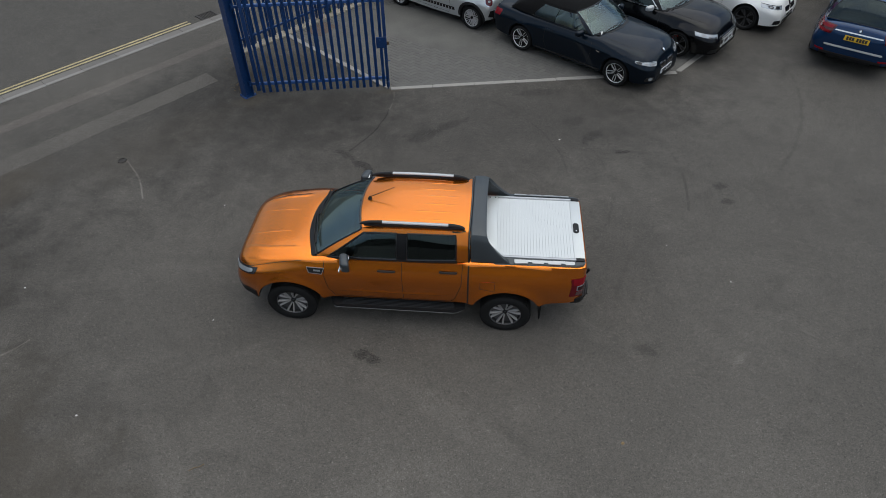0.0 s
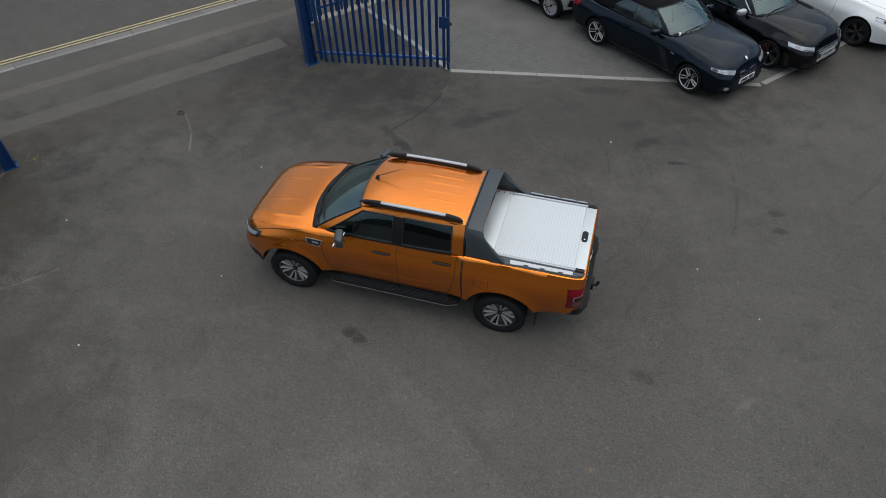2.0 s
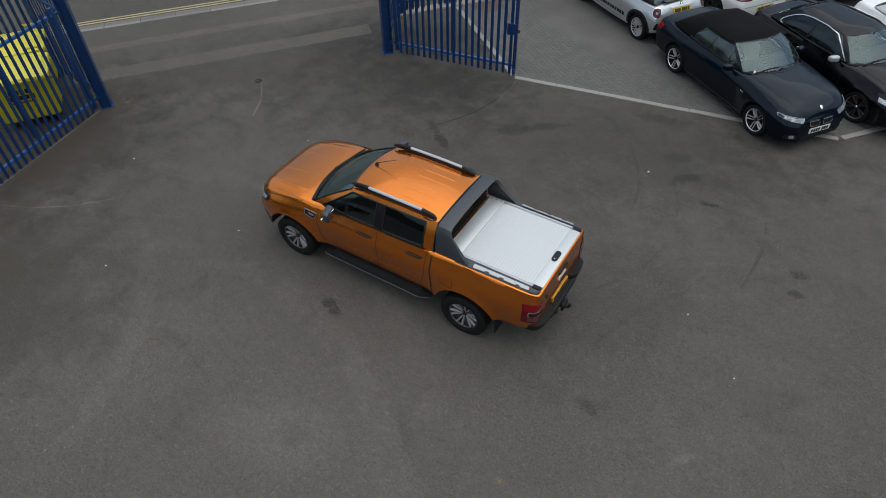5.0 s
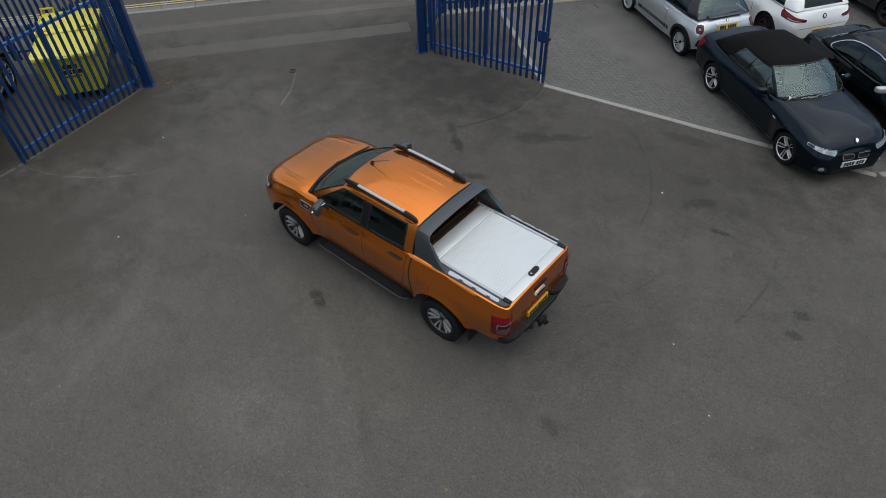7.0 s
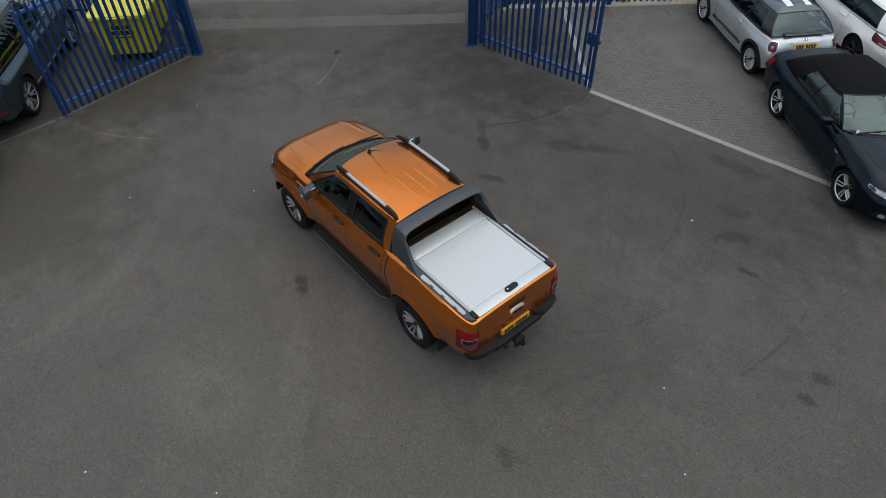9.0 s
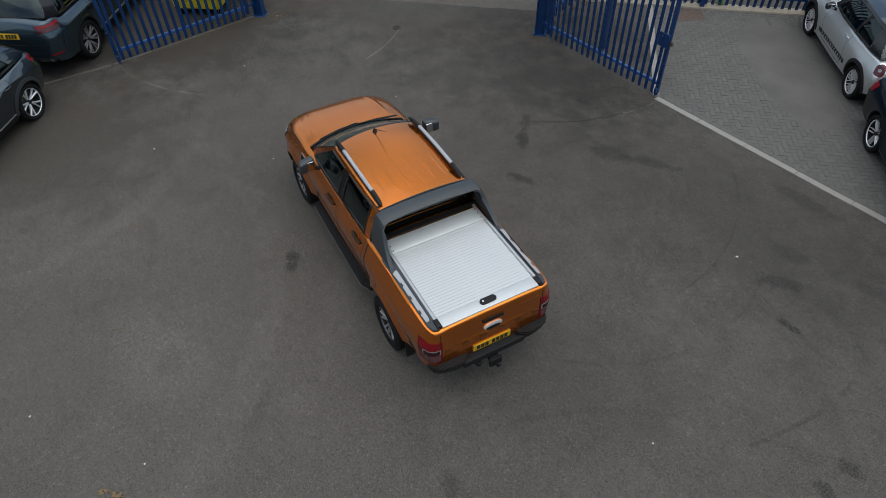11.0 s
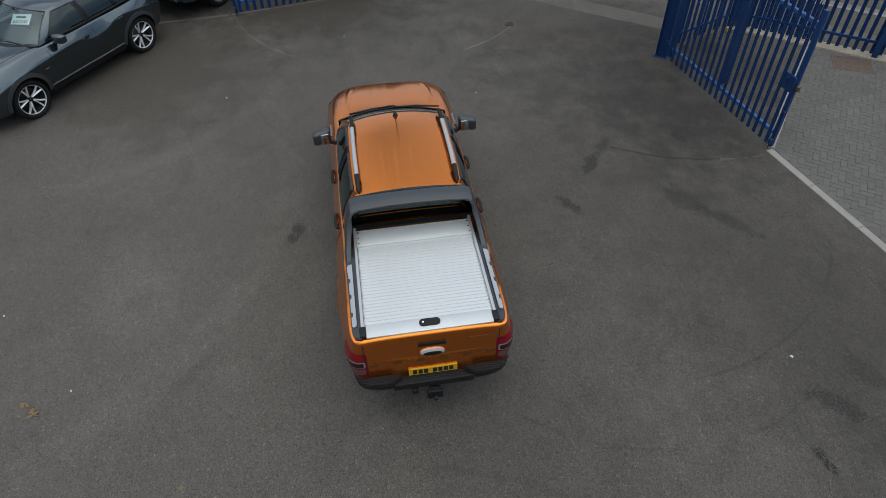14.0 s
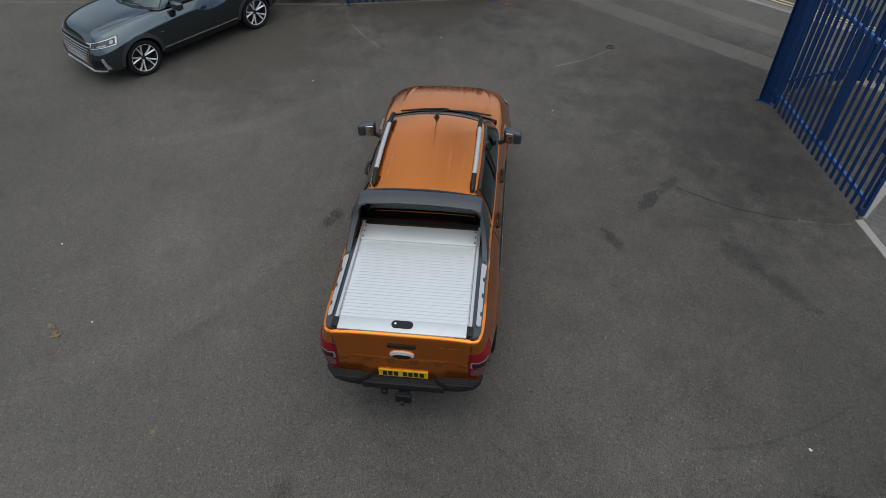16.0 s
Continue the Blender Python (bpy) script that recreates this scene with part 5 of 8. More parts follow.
def gate(p0, p1, face, label, top=2.10, latch=True, bolt=True):
    """A palisade gate leaf: frame, pales, hinges, lock box and drop bolt."""
    m, length = frame_matrix(p0, p1)
    root = thing("palisade_gate", m, label, "gate", "gates")
    x0, x1 = 0.13, length
    bot = 0.28
    for nm, a in (("bottom_rail", (x0, x1, -0.028, 0.028, bot - 0.03, bot + 0.03)), ("top_rail", (x0, x1, -0.028, 0.028, top - 0.03, top + 0.03))):
        bm = bmesh.new()
        box(bm, *a, 0.006, None, 2)
        part(nm, bm, M_BLUEPALE, root)
    for nm, a in (("hinge_stile", (x0, x0 + 0.08, -0.030, 0.030, 0.11, 2.36)), ("closing_stile", (x1 - 0.07, x1, -0.030, 0.030, 0.05, 2.30)), ("middle_stile", (length * 0.51 - 0.024, length * 0.51 + 0.024, min(face * 0.026, -face * 0.15), max(face * 0.026, -face * 0.15), bot + 0.032, top - 0.032))):
        bm = bmesh.new()
        box(bm, *a, 0.006, None, 2)
        part(nm, bm, M_BLUE, root)
    n = 19
    for i in range(n):
        x = x0 + 0.15 + (x1 - x0 - 0.28) * i / (n - 1)
        ob = new("pale", PALE_GATE)
        ob.parent = root
        ob.matrix_basis = pose(x, face * 0.032, 0, 0, 0, 0 if face > 0 else 180)
    for z in (bot + 0.01, top - 0.01):
        bm = bmesh.new()
        tube(bm, [(0.0, 0, z - 0.06), (0.0, 0, z + 0.06)], 0.028, 12)
        box(bm, 0.0, x0 + 0.02, -0.018, 0.018, z - 0.025, z + 0.025, 0.004, None, 1)
        part("hinge", bm, M_BLUE, root)
    if latch:
        bm = bmesh.new()
        box(bm, x1 - 0.23, x1 - 0.01, face * 0.045 - 0.014, face * 0.045 + 0.014, 1.02, 1.28, 0.005, None, 1)
        lock = part("lock_box", bm, M_BLUE, root)
        bm = bmesh.new()
        tube(bm, [(x1 - 0.15, face * 0.060, 1.12), (x1 - 0.15, face * 0.085, 1.13), (x1 - 0.15, face * 0.085, 1.22), (x1 - 0.15, face * 0.060, 1.23)], 0.011, 8)
        part("pull", bm, M_BLUE, lock)
        bm = bmesh.new()
        box(bm, x1 - 0.005, x1 + 0.05, -0.02, 0.03, 1.07, 1.15, 0.008, None, 2)
        part("padlock", bm, M_PADLOCK, lock, "brown weathered padlock")
    if bolt:
        bm = bmesh.new()
        tube(bm, [(x1 - 0.03, face * 0.05, 0.012), (x1 - 0.03, face * 0.05, 0.75)], 0.010, 8)
        tube(bm, [(x1 - 0.03, face * 0.05, 0.72), (x1 + 0.05, face * 0.07, 0.72)], 0.009, 8)
        part("drop_bolt", bm, M_BLUE, root)
        bm = bmesh.new()
        box(bm, x1 - 0.05, x1 + 0.0, face * 0.05 - 0.03, face * 0.05 + 0.03, 0.10, 0.2, 0.006, None, 1)
        part("bolt_guide", bm, M_BLUE, root)
    return root


YAW_ROAD = math.degrees(math.atan2(U.y, U.x))
gate_post(R_POST, YAW_ROAD, "blue steel gate post bolted to the asphalt")
gate_post(L_POST, YAW_ROAD, "blue steel gate post bolted beside the edging")
gate((R_POST[0] + 0.10, R_POST[1] + 0.01), R_FOOT, -1, "open blue palisade gate with a lock box and padlock", 2.08)
gate((L_POST[0] + 0.02, L_POST[1] - 0.12), L_FOOT, 1, "open blue palisade gate in front of the yellow bin", 2.22, False)

# yellow-capped stub by the fence corner
bm = bmesh.new()
lathe(bm, [(0.001, 0.10), (0.03, 0.098), (0.042, 0.085), (0.045, 0.06), (0.04, 0.0)], 16, pose(0, 0, 0, 90))
cap = tagged(new("bollard_cap", mesh_from("bollard_cap", bm, M_YELLOWCAP)), "small yellow plastic cap beside the fence corner", "cap")
cap.matrix_basis = pose(-4.98, 7.22, 0)


# ---- the yellow waste bins ----
def waste_bin(at, yaw, label):
    root = thing("waste_bin", pose(at[0], at[1], 0, 0, 0, yaw), label, "bin", "waste bins")

    def ring(z, w, d, shift=0.0):
        line = []
        for k in range(40):
            a = 2 * math.pi * k / 40
            c, s = math.cos(a), math.sin(a)
            line.append((shift + d * math.copysign(abs(c) ** 0.18, c), w * math.copysign(abs(s) ** 0.18, s), z))
        return line

    bm = bmesh.new()
    vs = grid_faces(bm, [ring(z, w, d) for z, w, d in ((0.18, 0.53, 0.38), (0.21, 0.565, 0.41), (0.60, 0.595, 0.435), (1.02, 0.625, 0.465), (1.03, 0.645, 0.485), (1.07, 0.645, 0.485), (1.07, 0.60, 0.44))], True)
    bm.faces.new(vs[0])
    part("tub", bm, M_BIN, root, "", None, 30)
    # the lid: a ribbed rim, and a top that climbs from the front to the back
    bm = bmesh.new()
    rows = [ring(z, w, d) for z, w, d in ((1.060, 0.655, 0.515), (1.085, 0.672, 0.530), (1.098, 0.672, 0.530), (1.102, 0.660, 0.520), (1.112, 0.660, 0.520), (1.118, 0.672, 0.530), (1.145, 0.668, 0.527), (1.160, 0.650, 0.512), (1.165, 0.630, 0.500))]
    for t in (0.25, 0.5, 0.75, 0.9, 1.0):
        line = []
        for x, y, z in ring(0, 0.625 - 0.06 * t, 0.495 - 0.13 * t, -0.06 * t):
            top = 1.165 + 0.05 * t
            line.append((x, y, top - 0.04 * t * max(0.0, x + 0.1)))
        rows.append(line)
    for k in (0.6, 0.2):
        rows.append([(-0.06 + (x + 0.06) * k, y * k, z + 0.012) for x, y, z in rows[13]])
    vs = grid_faces(bm, rows, True)
    bm.faces.new(vs[-1])
    bmesh.ops.recalc_face_normals(bm, faces=bm.faces)
    lid = part("lid", bm, M_BIN_LID, root, "paler yellow sloping lid", None, 32)
    bm = bmesh.new()
    tube(bm, [(0.51, -0.20, 1.12), (0.575, -0.20, 1.12), (0.575, 0.20, 1.12), (0.51, 0.20, 1.12)], 0.020, 8)
    part("lid_handle", bm, M_BIN_LID, lid)
    for sy in (-0.46, 0.40):
        bm = bmesh.new()
        tube(bm, [(-0.44, sy - 0.13, 1.12), (-0.50, sy - 0.13, 1.29), (-0.50, sy + 0.13, 1.29), (-0.44, sy + 0.13, 1.12)], 0.032, 8)
        part("rear_handle", bm, M_BIN, root)
    for sx in (0.28, -0.28):
        for sy in (0.42, -0.42):
            bm = bmesh.new()
            lathe(bm, [(0.001, 0.022), (0.06, 0.022), (0.09, 0.018), (0.095, 0.0), (0.09, -0.018), (0.001, -0.022)], 20, pose(sx, sy, 0.095))
            w = part("castor", bm, M_RUBBER, root, "black rubber castor")
            bm = bmesh.new()
            box(bm, sx - 0.05, sx + 0.05, sy - 0.04, sy + 0.04, 0.16, 0.22, 0.01, None, 1)
            for q in (-0.034, 0.034):
                box(bm, sx - 0.02, sx + 0.02, sy + q - 0.004, sy + q + 0.004, 0.08, 0.18)
            part("fork", bm, M_STEEL, w)
    # trunnion for the lifting arm
    for sg in (1, -1):
        bm = bmesh.new()
        lathe(bm, [(0.001, 0.05), (0.022, 0.05), (0.026, 0.045), (0.026, -0.02), (0.055, -0.02), (0.055, -0.03)], 16, pose(0.30, sg * 0.645, 0.98, 0, 0, 0 if sg > 0 else 180))
        part("trunnion", bm, M_STEEL, root)
    # the firm's lettering on the front, as plain bars
    for z, n, w, h in ((0.86, 4, 0.080, 0.090), (0.73, 5, 0.080, 0.090), (0.62, 11, 0.030, 0.028)):
        for k in range(n):
            c = (k - (n - 1) / 2) * w * 1.30
            d = 0.435 + (z - 0.60) * 0.0714 + 0.004
            bm = bmesh.new()
            box(bm, d - 0.01, d + 0.004, c - w / 2, c + w / 2, z - h / 2, z + h / 2)
            part("lettering_bar", bm, M_PLATE_INK, root, "black bar in place of a letter")
    return root


waste_bin((-9.24, -0.63), -35, "large yellow plastic wheeled waste bin with a sloping lid")
waste_bin((-10.26, -0.02), -35, "yellow wheeled waste bin standing close behind another")


# ---- added, unseen: plain dull walls round the place that darken low reflections ----
def backdrop():
    bm = bmesh.new()
    n = 72
    rows = []
    for z in (-0.05, 1.0):
        line = []
        for k in range(n):
            a = 2 * math.pi * k / n
            r = 62 + 6 * noise.noise((math.cos(a) * 2, math.sin(a) * 2, 3))
            h = 8.0 + 3.0 * noise.noise((math.cos(a) * 3, math.sin(a) * 3, 8))
            line.append((r * math.cos(a), r * math.sin(a), z if z < 0 else h))
        rows.append(line)
    grid_faces(bm, rows, True)
    structure("backdrop", bm, material("dull_backdrop_ring", (0.10, 0.095, 0.085), 0.9, 0, 0, 0.1, 3, 0, 0.4, 0.15), "unseen dull ring added far round the yard to darken reflections", "backdrop")


backdrop()


# ---- the orange pickup ----
TRUCK_WHEEL = dict(n=6, pair=(0.17, 0.205), w=(0.015, 0.030), dish=0.045, mat=M_ALLOY_SATIN, lip=M_ALLOY_DARK, under=True, cap=M_GLOSSBLACK, nuts=6, lugs=True, label="dark rim with machined split spokes")


M_LAMPCLEAR = material("ribbed_clear_lens", (0.26, 0.25, 0.26), 0.25, 0.3, 0.3, 0.2, 90, 0, 0.25, 20.0)
M_DEEPRED = material("deep_red_lens", (0.115, 0.004, 0.008), 0.2, 0, 0.15, 0.05, 90, 0, 0.1, 6.0, spec=0.3)
M_LAMPROSE = material("rose_grey_lens", (0.11, 0.055, 0.055), 0.22, 0.1, 0.3, 0.15, 80, 0, 0.2, 18.0)
M_LAMPDARK = material("smoked_red_lens", (0.030, 0.006, 0.007), 0.2, 0, 0.2, 0.05, 60, 0, 0.1, 6.0, spec=0.3)
M_BRIGHT = material("polished_badge_metal", (0.80, 0.80, 0.80), 0.30, 0.5, 0, 0.03, 80, 0, 0.03, 3.0)
M_EDGE = material("dull_grey_edging", (0.12, 0.12, 0.12), 0.45, 0.3, 0, 0.1, 90, 0.1, 0.15, 5.0)
M_STEPRIB = material("worn_step_rubber", (0.022, 0.023, 0.024), 0.7, 0, 0, 0.2, 90, 0.2, 0.2, 5.0, spec=0.2)


def pickup():
    s = dict(
        name="pickup_truck", label="orange metallic double-cab pickup with a silver roller bed cover", category="pickup truck", at=(0.0, 0.022, 180.0),
        wb=3.22, xf=2.45, xr=-2.70, W=1.86, R=0.374, arch=0.503, rim=0.245, tw=0.262, tuck=0.015, style=TRUCK_WHEEL, paint=M_ORANGE, n=96, flare=0.046, flare_w=0.075,
        top=[(-2.70, 1.312), (-2.693, 1.326), (-2.682, 1.336), (-2.665, 1.3405), (-1.05, 1.3405), (-0.9, 1.30), (0.9, 1.285), (1.12, 1.290), (1.34, 1.292), (1.7, 1.262), (2.1, 1.200), (2.32, 1.135), (2.41, 1.075), (2.45, 1.0)],
        sh=[(-2.70, 1.280), (-2.693, 1.294), (-2.682, 1.302), (-2.665, 1.306), (-1.05, 1.308), (-0.98, 1.30), (-0.4, 1.285), (0.9, 1.262), (1.12, 1.245), (1.34, 1.238), (1.7, 1.200), (2.1, 1.125), (2.32, 1.055), (2.41, 1.0), (2.45, 0.93)],
        wsh=[(-2.70, 0.708), (-2.65, 0.753), (-2.55, 0.776), (-2.4, 0.786), (-1.05, 0.790), (-0.4, 0.800), (0.9, 0.800), (1.3, 0.813), (1.8, 0.803), (2.12, 0.763), (2.32, 0.683), (2.41, 0.608), (2.45, 0.538)],
        wmax=[(-2.70, 0.743), (-2.66, 0.803), (-2.60, 0.833), (-2.45, 0.868), (-1.9, 0.890), (-1.1, 0.890), (0.8, 0.892), (1.3, 0.902), (1.9, 0.906), (2.15, 0.880), (2.32, 0.818), (2.41, 0.738), (2.45, 0.668)],
        zmax=[(-2.70, 1.0), (0.6, 1.02), (2.0, 0.96), (2.45, 0.72)],
        sill=[(-2.70, 0.66), (-2.2, 0.60), (-1.9, 0.55), (0.9, 0.52), (2.0, 0.46), (2.45, 0.40)],
        wbot=[(-2.70, 0.747), (-2.5, 0.822), (-1.5, 0.837), (1.2, 0.837), (2.05, 0.832), (2.35, 0.722), (2.45, 0.612)],
        lean_f=0.10, lean_r=0.0, crown=5.0, bow=0.004, floor=0.62, dash_x=0.92, seat_x=0.28, seat_z=0.72, rear_x=-0.52, seat_mat=M_SEAT,
        green=dict(
            ws_c=1.315, ws_s=1.165, rf_c=0.535, rf_s=0.455, ws_zc=1.285, rb_c=-1.035, rr_c=-1.045, rb_zc=1.31,
            yb=[(-1.03, 0.765), (-0.4, 0.782), (0.8, 0.778), (1.17, 0.715)], yr=[(-1.0, 0.590), (-0.3, 0.607), (0.3, 0.602), (0.455, 0.580)],
            zb=[(-1.03, 1.315), (-0.4, 1.288), (0.8, 1.265), (1.17, 1.255)], zr=[(-1.0, 1.730), (-0.3, 1.742), (0.2, 1.732), (0.455, 1.700)],
            side=[("pillar_a", 1.00, 0.36), ("win1", -0.02, -0.025), ("pillar_b", -0.165, -0.175), ("win2", -0.865, -0.850), ("pillar_c", -1.045, -1.035)],
            trim=("pillar_b",), roof_z=1.783, run=0.62, rear_rows=(0, 11), seal=0.014, flatness=2.5, hd_f=0.036, hd_r=0.050, bulge=0.022, cut=(-0.95, 1.20, 0.72, 1.262), win_rows=(2, 8),
            glass=dict(screen=M_GLASS_SCREEN, win1=M_GLASS_MID, win2=M_GLASS_DARK, rear=M_GLASS_DARK)),
    )
    car = build_car(s)
    root = car.root
    # panel gaps
    for ax in ("y", "-y"):
        seam(car, "door_gap", ax, [(1.03, 1.235), (1.04, 1.0), (1.01, 0.72), (0.93, 0.555), (-0.06, 0.55), (-0.095, 0.58), (-0.095, 1.27)])
        seam(car, "door_gap", ax, [(-0.095, 0.55), (-0.80, 0.555), (-0.86, 0.64), (-0.945, 0.95), (-0.96, 1.29)])
        seam(car, "cab_gap", ax, [(-1.045, 0.55), (-1.045, 1.31)], 0.022, None, 0.002)
        seam(car, "bonnet_gap", ax, [(1.345, 1.236), (1.6, 1.196), (1.85, 1.142), (2.04, 1.088), (2.20, 1.035)], 0.008)
        seam(car, "roof_gutter", "z", [(-0.80, 0.60 if ax == "y" else -0.60), (-0.9, 0.60 if ax == "y" else -0.60), (-0.99, 0.575 if ax == "y" else -0.575)], 0.018, M_BLACKPLASTIC, 0.003)
        patch(car, "fuel_flap" if ax == "y" else "wing_panel", ax, [(-1.42, 0.90), (-1.22, 0.90), (-1.22, 1.05), (-1.42, 1.05)], M_ORANGE, 0.002, 0.006, 6, 4, 0.25) if ax == "y" else None
        if ax == "y":
            seam(car, "fuel_flap_gap", ax, [(-1.425, 0.895), (-1.215, 0.895), (-1.215, 1.055), (-1.425, 1.055)], 0.005, None, 0.001, True)
        # door handles in their dished recesses
        for hx, hz in ((0.125, 1.145), (-0.757, 1.170)):
            patch(car, "handle_recess", ax, [(hx - 0.06, hz - 0.040), (hx + 0.06, hz - 0.040), (hx + 0.06, hz + 0.030), (hx - 0.06, hz + 0.030)], M_ORANGE, 0.001, 0.01, 8, 6, 0.9)
            bm = bmesh.new()
            sy = 1 if ax == "y" else -1
            pts = []
            for t in np.linspace(-1, 1, 9):
                q, n = onto(car, ax, hx + 0.125 * t, hz)
                pts.append(q + n * (0.006 + 0.016 * (1 - t**4)))
            tube(bm, pts, 0.019, 8, 0.8)
            hd = part("door_handle", bm, M_BLACKPLASTIC, root, "dark grey door handle")
            bm = bmesh.new()
            tube(bm, [p + Vector((0, sy * 0.010, 0.006)) for p in pts[1:-1]], 0.004, 6)
            part("handle_strip", bm, M_GREYPLASTIC, hd)
        crease(car, "door_swage", ax, [(0.92, 0.70), (0.0, 0.69), (-0.86, 0.71)], 0.06, 0.010, M_ORANGE)
        # wing vent
        v = patch(car, "wing_vent", ax, [(1.065, 1.055), (1.25, 1.07), (1.28, 1.150), (1.03, 1.140)], M_BLACKPLASTIC, 0.010, 0.02, 8, 4, 0.2)
        seam(car, "vent_surround", ax, [(1.065, 1.055), (1.25, 1.07), (1.28, 1.150), (1.03, 1.140)], 0.009, M_ALLOY_GREY, 0.014, True, v, "silver surround")
        seam(car, "vent_badge", ax, [(1.08, 1.103), (1.18, 1.108)], 0.026, M_ALLOY_GREY, 0.014, False, v)
        # belt moulding and window surround
        seam(car, "belt_moulding", ax, [(0.98, 1.276), (0.3, 1.284), (-0.3, 1.296), (-0.88, 1.316)], 0.040, M_BLACKPLASTIC, 0.006)
        # lamps
        mir = ax == "-y"
        lamp = corner_patch(car, "tail_lamp", 128, [(-2.50, 0.850), (-2.725, 0.680)], (0.79, 0.775, 1.146, 1.150), M_DEEPRED, mir, off=0.006, thick=0.03, nu=14, nv=10, round_=0.06, label="red and smoked rear lamp")
        corner_patch(car, "lens_rim", 128, [(-2.575, 0.822), (-2.720, 0.695)], (0.925, 0.925, 1.018, 1.022), M_LAMPCLEAR, mir, off=0.010, thick=0.02, nu=12, nv=6, round_=0.18, parent=lamp, label="silver lens rim")
        corner_patch(car, "indicator_lens", 128, [(-2.580, 0.818), (-2.718, 0.698)], (0.820, 0.815, 0.900, 0.900), M_LAMPROSE, mir, off=0.010, thick=0.02, nu=8, nv=5, round_=0.12, parent=lamp)
        corner_patch(car, "reversing_lens", 128, [(-2.588, 0.814), (-2.712, 0.703)], (0.937, 0.937, 1.006, 1.010), M_LAMPDARK, mir, off=0.014, thick=0.02, nu=8, nv=5, round_=0.12, parent=lamp)
        corner_patch(car, "brake_lens", 128, [(-2.525, 0.842), (-2.715, 0.700)], (1.030, 1.030, 1.138, 1.136), M_REDLENS, mir, off=0.010, thick=0.02, nu=8, nv=5, round_=0.2, parent=lamp)
        head = corner_patch(car, "headlamp", 42, [(2.05, 0.88), (2.43, 0.52)], (0.965, 0.87, 0.985, 1.068), M_LENS_DARK, mir, off=0.008, thick=0.03, nu=16, nv=8, round_=0.12, label="clear headlamp with a chrome reflector")
        corner_patch(car, "headlamp_bezel", 42, [(2.10, 0.86), (2.40, 0.56)], (0.982, 0.895, 0.960, 1.040), M_LENS, mir, off=0.013, thick=0.02, nu=10, nv=5, round_=0.3, parent=head)
        corner_patch(car, "front_corner_trim", 42, [(2.15, 0.88), (2.44, 0.52)], (0.44, 0.42, 0.60, 0.57), M_BLACKPLASTIC, ax == "-y", off=0.010, thick=0.03, nu=10, nv=5, round_=0.15)
    for sg in (1, -1):
        seam(car, "tailgate_gap", "-x", [(sg * 0.672, 0.72), (sg * 0.672, 1.335)], 0.010)
        # bonnet creases
        crease(car, "bonnet_crease", "z", [(1.40, sg * 0.60), (1.9, sg * 0.575), (2.30, sg * 0.50)], 0.10, 0.009, M_ORANGE)
        crease(car, "bonnet_crease", "z", [(1.62, sg * 0.24), (2.0, sg * 0.25), (2.30, sg * 0.25)], 0.028, 0.0028, M_ORANGE)
        # pressed ribs of the roof
        for yy in (0.09, 0.25, 0.41):
            crease(car, "roof_rib", "z", [(-0.22 if yy < 0.4 else -0.30, sg * yy), (-0.86, sg * yy)], 0.030, 0.0030, M_ORANGE)
    seam(car, "tailgate_gap", "-x", [(-0.672, 0.72), (0.672, 0.72)], 0.010)
    crease(car, "tailgate_crease", "-x", [(-0.655, 0.985), (0.655, 0.985)], 0.05, 0.008, M_ORANGE)
    # front: grille, bumper grille
    g = patch(car, "grille", "x", [(-0.50, 0.66), (0.50, 0.66), (0.54, 0.93), (-0.54, 0.93)], M_BLACKPLASTIC, 0.008, 0.03, 14, 6, 0.15, None, "dark grille with horizontal bars")
    for z in (0.72, 0.79, 0.86):
        seam(car, "grille_bar", "x", [(-0.46, z), (0.46, z)], 0.035, M_GREYPLASTIC, 0.022, False, g)
    patch(car, "bumper_grille", "x", [(-0.62, 0.44), (0.62, 0.44), (0.58, 0.58), (-0.58, 0.58)], M_BLACKPLASTIC, 0.008, 0.03, 12, 4, 0.15)
    plate_bars(car, root, "x", 0, 0.61, 0.52, M_PLATE_W)
    # tailgate fittings
    patch(car, "tailgate_handle", "-x", [(-0.14, 1.165), (0.14, 1.165), (0.14, 1.205), (-0.14, 1.205)], M_BLACKPLASTIC, 0.014, 0.03, 8, 3, 0.2, None, "black tailgate handle")
    patch(car, "handle_recess", "-x", [(-0.12, 1.13), (0.12, 1.13), (0.13, 1.16), (-0.13, 1.16)], M_ORANGE, 0.003, 0.02, 8, 3, 0.5)
    em = patch(car, "oval_emblem", "-x", [(-0.122, 1.01), (0.122, 1.01), (0.122, 1.11), (-0.122, 1.11)], M_BRIGHT, 0.014, 0.02, 14, 10, 1.0, None, "plain chrome-rimmed oval emblem", 0.008)
    patch(car, "emblem_face", "-x", [(-0.094, 1.013), (0.094, 1.013), (0.094, 1.074), (-0.094, 1.074)], M_BLACKPLASTIC, 0.022, 0.012, 12, 8, 1.0, em)
    stamped = material("stamped_shadow_orange", (0.14, 0.05, 0.010), 0.5, 0.3)
    for k in range(6):
        bm = bmesh.new()
        c = (k - 2.5) * 0.235
        q, n = onto(car, "-x", c, 0.925)
        box(bm, q.x - 0.004, q.x + 0.002, c - 0.042, c + 0.042, 0.915, 0.965)
        part("lettering_bar", bm, stamped, root, "dark bar in place of a letter")
    seam(car, "model_mark", "-x", [(-0.36, 1.19), (-0.62, 1.19)], 0.028, material("dark_orange_mark", (0.17, 0.06, 0.015), 0.5, 0.3), 0.003, False, None, "small dark bar in place of a model name")
    plate_bars(car, root, "-x", 0, 0.752, 0.50, M_PLATE_Y, 0.098)
